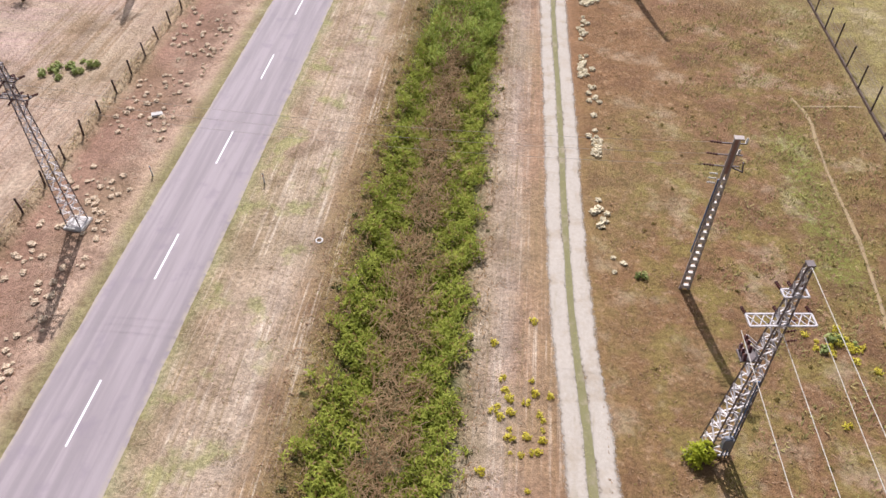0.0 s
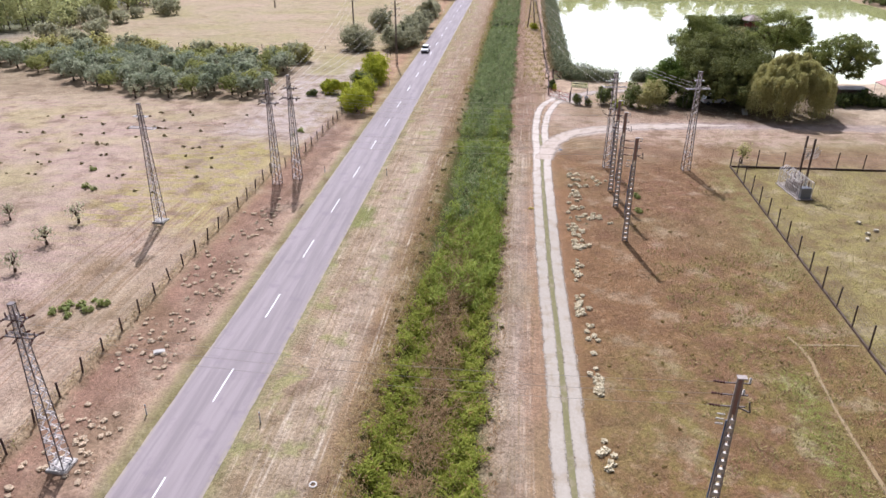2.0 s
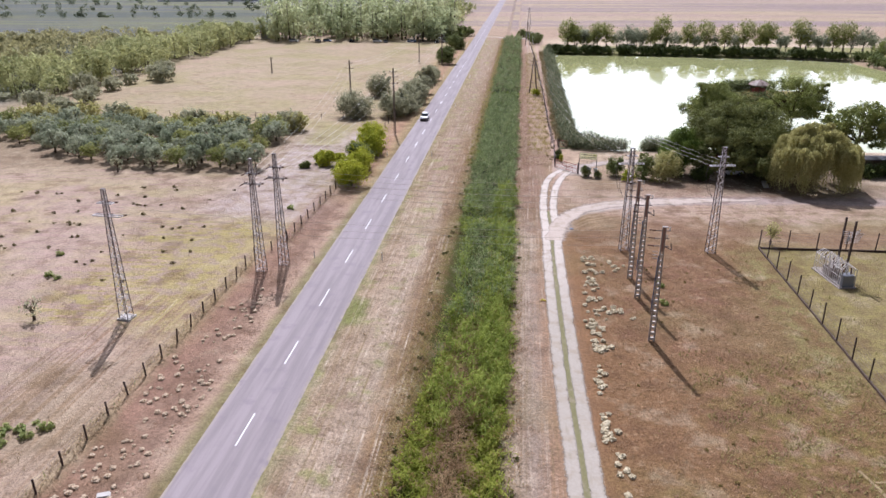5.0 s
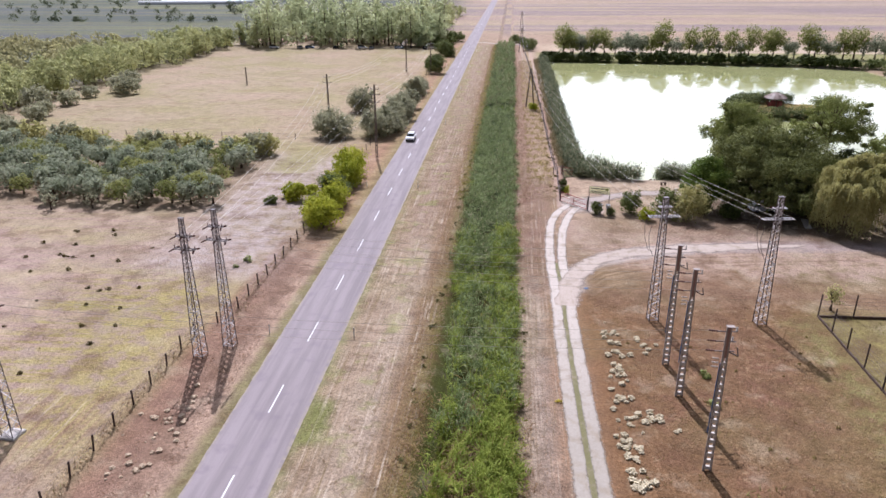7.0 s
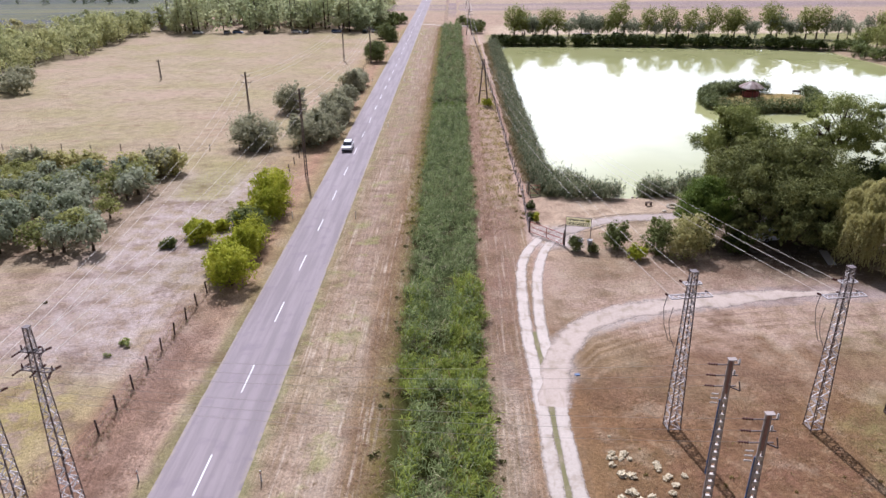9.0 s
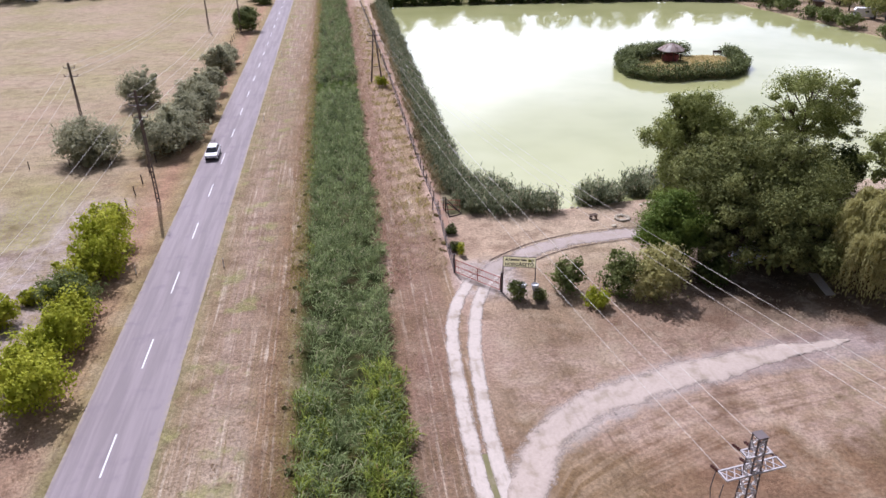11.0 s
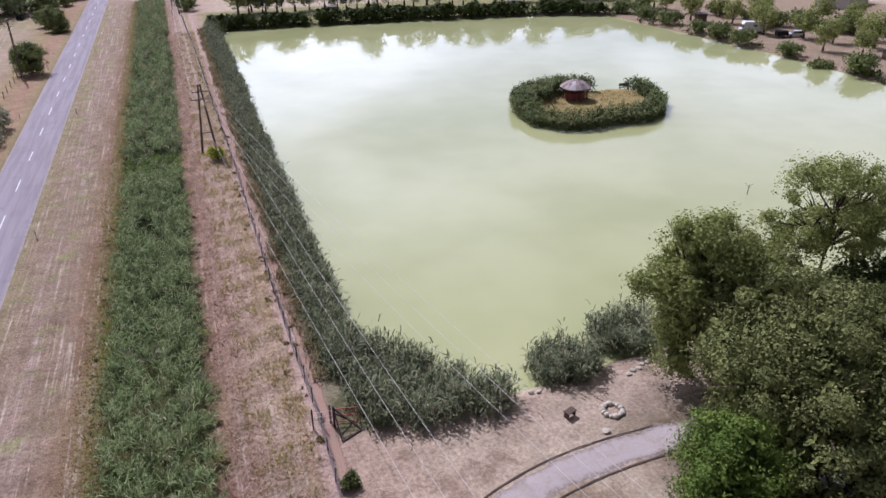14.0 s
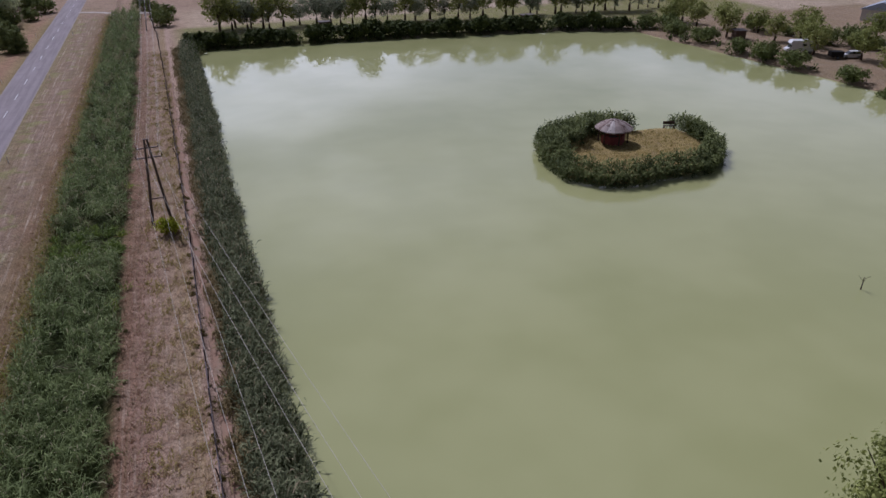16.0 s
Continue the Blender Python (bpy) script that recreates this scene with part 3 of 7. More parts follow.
gx = spaced([(-3000, 400), (-600, 60), (-120, 6), (-40, 1.5), (-14, 0.6), (-7, 1.0), (10, 0.5), (23, 0.8), (36, 1.2), (110, 2.0), (155, 6), (300, 60), (900, 300), (3000, 1)])
gy = spaced([(-900, 200), (-100, 8), (-40, 1.4), (285, 2.5), (345, 10), (600, 60), (1200, 300), (4200, 1)])
XX, YY = np.meshgrid(gx, gy)
nx, ny = len(gx), len(gy)
cell = (np.arange(ny - 1)[:, None] * nx + np.arange(nx - 1)[None, :]).ravel()
ground = mesh_object("ground", np.c_[XX.ravel(), YY.ravel(), ground_z(XX, YY).ravel()], np.c_[cell, cell + 1, cell + nx + 1, cell + nx], GROUND, smooth=True)
tagged(ground, "dry late-summer ground of mown grass, brown weeds and bare earth", "ground", kind="structure")

bm = bmesh.new()
lo_x, hi_x, lo_y, hi_y = 27.0, 156.0, 101.0, 277.0
bmesh.ops.create_grid(bm, x_segments=20, y_segments=20, size=0.5, matrix=Matrix.Translation(((lo_x + hi_x) / 2, (lo_y + hi_y) / 2, -0.62)) @ Matrix.Diagonal((hi_x - lo_x, hi_y - lo_y, 1, 1)))
tagged(part("water", bm, WATER), "still green murky pond water mirroring the sky", "pond", kind="structure")


def ribbon(name, centre, half, z, material, ragged=0.12, step=0.4, label="", category="", cols=4, fade=0):
    """A strip of made ground along a polyline, with uneven edges."""
    pts = [Vector((*p, 0)) for p in centre]
    line = []
    for i in range(len(pts) - 1):
        p0, p1, p2, p3 = pts[max(i - 1, 0)], pts[i], pts[i + 1], pts[min(i + 2, len(pts) - 1)]
        n = max(2, int((p2 - p1).length / step))
        for k in range(n):
            t = k / n
            line.append(0.5 * ((2 * p1) + (p2 - p0) * t + (2 * p0 - 5 * p1 + 4 * p2 - p3) * t * t + (3 * p1 - p0 - 3 * p2 + p3) * t ** 3))
    line.append(pts[-1])
    v, rims = [], []
    for i, p in enumerate(line):
        way = (line[min(i + 1, len(line) - 1)] - line[max(i - 1, 0)]).normalized()
        side = Vector((way.y, -way.x, 0))
        wide = half * (min(1.0, 0.15 + (len(line) - 1 - i) / fade) if fade else 1.0)
        for k in range(cols + 1):
            f = 2 * k / cols - 1
            e = abs(f) * ragged * (1.4 * noise.noise((p.x * 0.35 + 7 * f, p.y * 0.35, 0.0)) + 0.5 * noise.noise((p.x * 1.9, p.y * 1.9, f * 5)))
            q = p + side * (f * wide + (e if f > 0 else -e))
            drop = 0.03 if abs(f) > 0.99 else 0.0
            rims.append(abs(f))
            v.append((q.x, q.y, float(ground_z(q.x, q.y)) + z - drop))
    n = cols + 1
    quads = [(i * n + k, i * n + k + 1, (i + 1) * n + k + 1, (i + 1) * n + k) for i in range(len(line) - 1) for k in range(cols)]
    ob = mesh_object(name, v, quads, material, smooth=True)
    ob.data.attributes.new("rim", "FLOAT", "POINT").data.foreach_set("value", np.array(rims, np.float32))
    return tagged(ob, label, category, kind="structure")


road_y = spaced([(-120, 1.2), (330, 10), (2600, 1)])
rv = []
for yy in road_y:
    l, r = (0.10 * noise.noise((yy * 0.9, k, 0)) + 0.05 * noise.noise((yy * 3.0, k, 4)) for k in (0.0, 9.0))
    for xx, zz in ((-3.12 + l, -0.03), (-3.0 + l, 0.035), (-1.5, 0.06), (0, 0.075), (1.5, 0.06), (3.0 + r, 0.035), (3.12 + r, -0.03)):
        rv.append((xx, yy, zz))
rq = [(i * 7 + k, i * 7 + k + 1, i * 7 + k + 8, i * 7 + k + 7) for i in range(len(road_y) - 1) for k in range(6)]
road = tagged(mesh_object("road", rv, rq, ASPHALT, smooth=True), "narrow worn lilac-grey asphalt country road", "road", kind="structure")
bm = bmesh.new()
box(bm, 0, -2.1, 0.078, 0.115, 4.2, 0.006)
dash = part("lane_marking", bm, PAINT, road)
dash.matrix_basis = pose(0, -36, 0)
for n in range(-2, 60):
    again(dash, road, pose(0, 12.0 * n, 0))

LEFT_RUT = [(27.2, -60), (26.75, -30), (26.0, -18), (25.6, -8), (25.35, 6), (25.0, 18), (24.75, 36), (24.72, 50), (24.8, 58), (24.65, 66), (25.0, 76), (25.9, 83), (28.0, 88.5), (29.4, 90.2)]
RIGHT_RUT = [(28.85, -60), (28.35, -30), (27.5, -18), (27.1, -8), (26.85, 6), (26.5, 18), (26.25, 36), (26.15, 50), (26.35, 58), (26.1, 66), (26.7, 76), (27.9, 83), (29.6, 87.8), (31.4, 90.4)]
for rut in (LEFT_RUT, RIGHT_RUT):
    ribbon("dirt_track", rut, 0.72, 0.028, GRAVEL, 0.07, label="pale gravel wheel rut of a farm track", category="track", cols=6)
TRACK_GRASS = gravel_material("dusty_track_grass", rgb(140, 134, 96, 0.68), rgb(138, 132, 94, 0.68))
ribbon("grass_strip", [((a[0] + b[0]) / 2, a[1]) for a, b in zip(LEFT_RUT[:10], RIGHT_RUT[:10])], 0.44, 0.02, TRACK_GRASS, 0.14, label="low dusty grass between the wheel ruts", category="grass", cols=6)
BRANCH = gravel_material("forecourt_gravel", rgb(208, 190, 176, 0.7), rgb(208, 190, 176, 0.7))
ribbon("dirt_track", [(25.6, 54), (26.6, 60), (28.6, 64.6), (31.0, 67.8), (34.0, 69.5), (37.5, 70.8), (43, 72.2), (50, 73.4), (58, 74.4)], 1.7, 0.03, BRANCH, 0.5, label="pale gravel branch of the track curving to the forecourt", category="track", cols=6, fade=30)
DRIVE = gravel_material("driveway_gravel", rgb(198, 182, 172, 0.66), rgb(198, 182, 172, 0.66))
ribbon("driveway", [(28.9, 88.6), (31.0, 91.0), (34.0, 93.2), (38, 95.4), (43.5, 96.7), (50, 96.9), (58, 96.0), (66, 95)], 1.45, 0.035, DRIVE, 0.35, label="pale gravel driveway leading in from the gate", category="driveway")
ribbon("kerb", [(31.2, 93.2), (33.4, 94.8), (37.4, 96.8), (43.2, 98.1), (50, 98.3)], 0.06, 0.10, WOOD, 0.02, 0.4, "low dark timber edging beside the driveway", "edging", 2)
ribbon("kerb", [(34.2, 91.4), (38.6, 93.9), (43.9, 95.2), (50, 95.5)], 0.06, 0.10, WOOD, 0.02, 0.4, "low dark timber edging beside the driveway", "edging", 2)
WORN_PATH = gravel_material("worn_path_soil", rgb(174, 150, 114, 0.64), rgb(174, 150, 114, 0.64))
ribbon("footpath", [(45.7, 9.6), (46.4, 7.0), (46.2, 2.3), (46.05, -1.8), (46.2, -6.5), (46.0, -10.6), (45.6, -16)], 0.17, 0.035, WORN_PATH, 0.15, label="narrow worn path through the meadow grass", category="path")
ribbon("footpath", [(46.4, 8.4), (48.5, 8.6), (51.3, 8.8)], 0.14, 0.035, WORN_PATH, 0.15, label="narrow worn path to the yard fence", category="path")
FOOTWORN = gravel_material("trodden_soil", rgb(180, 146, 124, 0.7), rgb(180, 146, 124, 0.7))
ribbon("footpath", [(28.0, 100), (28.2, 110), (28.1, 125), (28.0, 145), (27.6, 165), (27.1, 200), (26.8, 240)], 0.55, 0.03, FOOTWORN, 0.3, label="trodden bare-earth footpath along the fence", category="path")
ribbon("farm_crossing", [(3.0, 341), (8, 339), (14, 334.5), (24, 332)], 1.5, 0.06, GRAVEL, 0.3, label="pale gravel field crossing", category="track")

# ---- plants ----
def blades(name, xy, h, w, material, parent=None, lean=0.35, z=None, sink=0.05):
    """Many bent blades, two quads each."""
    n = len(xy)
    if z is None:
        z = ground_z(xy[:, 0], xy[:, 1])
    b = rng.normal(0.9, 1.5, n)
    a = b + math.pi / 2 + rng.normal(0, 0.35, n)
    side = np.c_[np.cos(a), np.sin(a), np.zeros(n)]
    tip = np.c_[np.cos(b), np.sin(b), np.zeros(n)] * (lean * h * rng.uniform(0.3, 1.3, n))[:, None]
    base = np.c_[xy, z - sink]
    up = np.c_[np.zeros(n), np.zeros(n), h]
    wv = side * (w / 2)[:, None]
    mid, top = base + up * 0.62 + tip * 0.35, base + up + tip
    v = np.stack([base - wv, base + wv, mid + wv * 0.9, mid - wv * 0.9, top + wv * 0.25, top - wv * 0.25], 1).reshape(-1, 3)
    i = np.arange(n)[:, None] * 6
    return mesh_object(name, v, np.r_[i + np.array([[0, 1, 2, 3]]), i + np.array([[3, 2, 4, 5]])], material, parent)


def strewn(n, x0, x1, y0, y1, keep=None):
    xy = np.c_[rng.uniform(x0, x1, n), rng.uniform(y0, y1, n)]
    return xy if keep is None else xy[keep(xy[:, 0], xy[:, 1])]


def leaf_cloud(blobs, count, size, clumps=26, tight=0.20, droop=0.0, core=0):
    """Leaves in clumps over and inside a crown of ellipsoids (x, y, z, rx, ry, rz)."""
    blobs = np.array(blobs, float)
    share = blobs[:, 3] * blobs[:, 5]
    which = rng.choice(len(blobs), clumps * len(blobs), p=share / share.sum())
    d = rng.normal(size=(len(which), 3))
    d /= np.linalg.norm(d, axis=1)[:, None]
    r = rng.uniform(0.45, 1.0, len(which)) ** 0.6
    centre = blobs[which, :3] + d * blobs[which, 3:] * r[:, None]
    spread = blobs[which, 3:].mean(1) * tight * rng.uniform(0.6, 1.5, len(which))
    pick = rng.integers(0, len(which), count)
    off = np.clip(rng.normal(size=(count, 3)), -1.5, 1.5) * spread[pick][:, None]
    off[:, 2] = off[:, 2] * 0.75 - droop * rng.uniform(0, 1, count) * spread[pick]
    p = centre[pick] + off
    p[:, 2] = np.maximum(p[:, 2], 0.05)
    nrm = rng.normal(size=(count, 3)) * 0.6 + off / (spread[pick][:, None] + 1e-6) * 0.6 + d[pick] * 0.5 + np.array([0, 0, 0.4])
    nrm /= np.linalg.norm(nrm, axis=1)[:, None]
    t = np.cross(nrm, rng.normal(size=(count, 3)))
    if droop:
        t = t * 0.4 + np.array([0, 0, -1.0])
    t /= np.linalg.norm(t, axis=1)[:, None] + 1e-9
    b = np.cross(nrm, t)
    s = (size * rng.uniform(0.6, 1.4, count))[:, None]
    w = 0.55 if not droop else 0.3
    v = np.stack([p - t * s, p + b * s * w, p + t * s, p - b * s * w], 1).reshape(-1, 3)
    if core:
        # oversized leaves hidden inside the crown, added to block light and darken it
        k = rng.choice(len(blobs), core, p=share / share.sum())
        o = rng.normal(size=(core, 3))
        o *= (rng.uniform(0, 0.72, core) / np.linalg.norm(o, axis=1))[:, None]
        c, g, h = blobs[k, :3] + o * blobs[k, 3:], rng.normal(size=(core, 3)), rng.normal(size=(core, 3))
        g /= np.linalg.norm(g, axis=1)[:, None]
        h = np.cross(g, h)
        h /= np.linalg.norm(h, axis=1)[:, None]
        v = np.r_[v, np.stack([c - g * size * 3, c + h * size * 2, c + g * size * 3, c - h * size * 2], 1).reshape(-1, 3)]
    return v, np.arange(len(v)).reshape(-1, 4)


def tree(name, x, y, blobs, count, size, leaf, label, category="tree", trunk=0.25, bare=0.0, droop=0.0, clumps=26, tight=0.2, group="", lean=0.0, twigs=5, core=0):
    """A tapered trunk with limbs, and a crown of many leaves in clumps. Blobs are relative to the foot."""
    z = float(ground_z(x, y))
    root = thing(name, x, y, z, 0, label, category, group)
    bm = bmesh.new()
    top = max(b[2] for b in blobs)
    fork = min(b[2] - b[5] for b in blobs) * 0.6 + top * 0.25
    fork = max(fork, 0.4)
    if trunk > 0.08:
        tube(bm, [(0, 0, -0.2), (lean * 0.3, 0.05, fork * 0.5), (lean, 0, fork)], [trunk * 1.25, trunk, trunk * 0.75], 8)
        stem = (lean, 0, fork)
    else:
        stem = (0, 0, 0.0)
    for i, (bx, by, bz, rx, ry, rz) in enumerate(blobs):
        m = ((stem[0] + bx) / 2, (stem[1] + by) / 2, (stem[2] + bz) / 2 + 0.15 * rz)
        tube(bm, [stem, m, (bx, by, bz)], [trunk * 0.6, trunk * 0.42, trunk * 0.2], 6)
        for k in range(twigs):
            a = 2.4 * k + i
            e = (bx + rx * 0.75 * math.cos(a), by + ry * 0.75 * math.sin(a), bz + rz * (0.1 + 0.6 * math.sin(1.3 * k)))
            tube(bm, [m, ((m[0] + e[0]) / 2, (m[1] + e[1]) / 2, (m[2] + e[2]) / 2 + 0.2), e], [trunk * 0.34, trunk * 0.2, trunk * 0.07], 5)
    part("trunk", bm, BARK, root)
    v, q = leaf_cloud(blobs, count, size, clumps, tight, droop, core)
    mesh_object("crown", v, q, leaf, root)
    return root


def bush(name, x, y, r, h, count, size, leaf, label, group="", category="shrub"):
    rr = random.Random(int(x * 37 + y * 11))
    blobs = [(0, 0, h * 0.48, r * 0.75, r * 0.75, h * 0.5)]
    for k in range(5):
        a = k * 1.26 + rr.random()
        blobs.append((r * 0.55 * math.cos(a), r * 0.55 * math.sin(a), h * rr.uniform(0.28, 0.6), r * rr.uniform(0.4, 0.6), r * rr.uniform(0.4, 0.6), h * rr.uniform(0.28, 0.42)))
    for k in range(3):
        # shoots that stand out of the round outline
        a, d = rr.uniform(0, math.tau), r * rr.uniform(0.2, 0.8)
        blobs.append((d * math.cos(a), d * math.sin(a), h * rr.uniform(0.66, 0.9), r * 0.22, r * 0.22, h * rr.uniform(0.16, 0.26)))
    return tree(name, x, y, blobs, count, size, leaf, label, category, 0.06, clumps=16, tight=0.24, group=group, twigs=2, core=count // 32)


def leaves(name, xy, z, length, width, material, rise=0.35, parent=None):
    """Long arching leaves that spring from points in the air."""
    n = len(xy)
    a = rng.normal(0.7, 1.5, n)
    up = rng.normal(rise, 0.4, n)
    way = np.c_[np.cos(a) * np.cos(up), np.sin(a) * np.cos(up), np.sin(up)]
    side = np.c_[-np.sin(a), np.cos(a), rng.normal(0, 0.5, n)]
    side /= np.linalg.norm(side, axis=1)[:, None]
    base = np.c_[xy, z]
    wv = side * (width / 2)[:, None]
    mid = base + way * (length * 0.55)[:, None]
    top = mid + (way * np.array([1, 1, 0.3]) - np.array([0, 0, 0.25])) * (length * 0.45)[:, None]
    v = np.stack([base - wv * 0.6, base + wv * 0.6, mid + wv, mid - wv, top + wv * 0.2, top - wv * 0.2], 1).reshape(-1, 3)
    i = np.arange(n)[:, None] * 6
    return mesh_object(name, v, np.r_[i + np.array([[0, 1, 2, 3]]), i + np.array([[3, 2, 4, 5]])], material, parent)


def tufts(xy, each, spread):
    """Gathers points into clumps; gives the new points and a height factor by clump."""
    n = max(1, len(xy) // each)
    pick = np.repeat(np.arange(n), each)
    tall = rng.uniform(0.58, 1.2, n)[pick]
    return xy[pick] + rng.normal(0, spread, (len(pick), 2)), tall


# reeds in the drainage ditch
def in_ditch(x, y):
    left = np.interp(y, [-45, 0, 15, 28, 45, 54, 64, 400], [13.0, 13.3, 13.9, 14.3, 14.2, 13.6, 12.8, 12.8])
    rag = 0.35 * wobble(x, y, 6.0, 1.0) + 0.6 * wobble(x, y, 1.8, 2.0)
    return (x > left - rag) & (x < 20.3 + rag)


def reed_top(x, y):
    """Height of the reeds' tops above the fields."""
    low = np.minimum(smooth01(np.abs(y - 167.5), 3.5, 6.0), 0.35 + 0.65 * smooth01(np.abs(y - 59.5), 2.0, 4.5))
    dome = 0.60 + 0.40 * smooth01(4.3 - np.abs(x - 16.5), 0, 1.6)
    return (0.35 + (1.35 + 0.5 * wobble(x, y, 7.0, 3.0) + 0.7 * wobble(x, y, 2.4, 1.0) + 0.7 * wobble(x, y, 1.1, 5.0)) * low) * dome


def ditch_stand(name, n, y0, y1, chance, material, label, scale=1.0, near=1.0):
    xy = strewn(n, 12, 21, y0, y1, in_ditch)
    xy = xy[rng.uniform(0, 1, len(xy)) < chance(xy[:, 0], xy[:, 1]) * (0.12 + 0.88 * smooth01(wobble(xy[:, 0], xy[:, 1], 2.2, 6.0) + 0.5 * wobble(xy[:, 0], xy[:, 1], 7.0, 4.0), -0.7, 0.1))]
    xy, tall = tufts(xy, 22, 0.24)
    top = reed_top(xy[:, 0], xy[:, 1]) * scale * tall
    z = -0.5 + (top + 0.5) * rng.uniform(0.3, 1.0, len(xy)) ** 0.5 - 0.4
    far = 1 + 0.8 * smooth01(xy[:, 1], 90, 260)
    ob = leaves(name, xy, z, rng.uniform(0.5, 1.15, len(xy)) * far ** 0.4, rng.uniform(0.045, 0.085, len(xy)) * far, material, 0.85)
    return tagged(ob, label, "reeds", kind="stuff")


thin_out = lambda y: 0.45 + 0.55 * (1 - smooth01(y, 110, 260))
ditch_stand("reed_bed", 130000, 30, 335, lambda x, y: thin_out(y) * smooth01(y + 2.5 * (16.8 - x), 16, 40) * (1 - 0.5 * (np.abs(y - 59.5) < 3)) * (1 - 0.85 * (np.abs(y - 167.5) < 4)), REED, "dense grey-green reeds filling the drainage ditch")
ditch_stand("low_reeds", 5000, 163.5, 171.5, lambda x, y: 0.35 + 0 * x, LEAF_BRIGHT, "low dark-green grass where the reed bed dips", 1.0)
ditch_stand("dry_reed_stand", 12000, 170, 330, lambda x, y: 0.5 + 0 * x, foliage("faded_reed", rgb(120, 116, 78), rgb(196, 186, 140), 0.4, None, 0.3), "faded grey-olive reeds among the green ones", 1.05)
ditch_stand("lime_reeds", 64000, 10, 76, lambda x, y: np.clip(1.2 * smooth01(x, 16.6, 19.2) + 0.3 * (x < 15.3) + 0.35 * (1 - smooth01(y, 26, 46)) + 0.5 * (np.abs(y - 59.5) < 3), 0, 1) * smooth01(y, 8, 22), REED_LIME, "bright yellow-green young reeds along the ditch edge", 0.95)
ditch_stand("lime_reeds", 14000, 72, 200, lambda x, y: 0.6 * smooth01(np.abs(x - 16.6), 3.1, 4.0), REED_LIME, "yellow-green grass along the reed bed's edge", 0.7)
xy = strewn(34000, 12.6, 20.0, -45, 36, lambda x, y: (np.abs(x - 16.4 - 0.6 * wobble(x * 0, y, 12.0)) < 1.3 + 1.1 * wobble(x, y, 3.0, 2.0) + 0.7 * wobble(x, y, 1.3, 4.0)) & (wobble(x, y, 3.3, 7.0) > -0.6))
xy = xy[(np.abs(xy[:, 1] + 9.5) > 0.6)]
tagged(leaves("dry_reeds", xy, -0.75 + rng.uniform(0, 0.9, len(xy)) ** 0.6 * (0.8 + 0.4 * wobble(xy[:, 0], xy[:, 1], 3.0)), rng.uniform(0.45, 1.1, len(xy)), rng.uniform(0.025, 0.06, len(xy)), REED_DRY, 0.45), "dead brown tangled reeds in the middle of the ditch", "reeds", kind="stuff")
for name, x0, x1, seed in (("ditch_weeds", 11.6, 16.2, 1.0), ("ditch_weeds", 16.6, 21.0, 2.0)):
    mid = np.where(seed < 1.5, 14.2, 18.6)
    xy = strewn(74000, x0, x1, -45, 34, lambda x, y: (x > np.interp(y, [4, 26], [11.6, 14.2])) & (rng.uniform(-0.55, 0.55, len(x)) + wobble(x, y, 3.6, seed) + 0.8 * wobble(x, y, 1.2, seed) > -0.95 + 1.9 * smooth01(np.abs(x - mid - 0.5 * wobble(x * 0, y, 7.0, seed)), 0.5, 2.1)))
    n = len(xy)
    zz = ground_z(xy[:, 0], xy[:, 1]) + rng.uniform(0.05, 1.0, n) * (0.75 + 0.6 * wobble(xy[:, 0], xy[:, 1], 2.6, seed))
    tagged(leaves(name, xy, zz, rng.uniform(0.16, 0.44, n), rng.uniform(0.045, 0.12, n), WEED, 0.6), "leafy yellow-green weeds on the ditch bank", "weeds", kind="stuff")
xy = strewn(16000, 11.0, 21.6, -45, 36, lambda x, y: rng.uniform(-0.5, 0.5, len(x)) + wobble(x, y, 2.4, 9.0) > 0.2)
tagged(leaves("brown_stalks", xy, ground_z(xy[:, 0], xy[:, 1]) + rng.uniform(0.05, 0.7, len(xy)), rng.uniform(0.25, 0.6, len(xy)), rng.uniform(0.04, 0.09, len(xy)), REED_DRY, 0.8), "dry brown stalks among the ditch weeds", "weeds", kind="stuff")

# reeds round the pond
def shore_reeds(name, n, box_, keep, hmin, hmax, label, material=REED_POND, w=(0.05, 0.12)):
    xy = strewn(n, *box_, keep)
    xy, tall = tufts(xy, 24, 0.27)
    z = np.maximum(ground_z(xy[:, 0], xy[:, 1]), -0.7)
    top = tall * rng.uniform(hmin, hmax, len(xy)) * (0.84 + 0.16 * wobble(xy[:, 0], xy[:, 1], 5.0) + 0.3 * wobble(xy[:, 0], xy[:, 1], 1.5, 2.0))
    zz = z + top * rng.uniform(0.02, 1.0, len(xy)) ** 0.6 - 0.25
    return tagged(leaves(name, xy, zz, rng.uniform(0.5, 1.1, len(xy)), rng.uniform(*w, len(xy)), material, 0.9), label, "reeds", kind="stuff")


shore_reeds("pond_reeds", 120000, (28.6, 34.5, 112, 272), lambda x, y: np.abs(x - 30.9 - 0.5 * wobble(x * 0, y, 11.0) - 0.5 * smooth01(y, 190, 210)) < 1.75 + 0.3 * wobble(x * 0, y, 4.0, 1.0), 1.7, 2.7, "tall grey-green reeds along the pond bank")
shore_reeds("pond_reeds", 22000, (30.0, 44.0, 102.5, 117), lambda x, y: (to_shore([(31, 105.2), (34, 103.6), (40.8, 103.3), (42.0, 105.0), (41.2, 107), (38, 110), (34.5, 115.5), (30, 117), (29.5, 110)], x, y) > -0.2 + 0.4 * wobble(x, y, 2.5)), 1.9, 3.0, "tall reeds round the pond's corner")
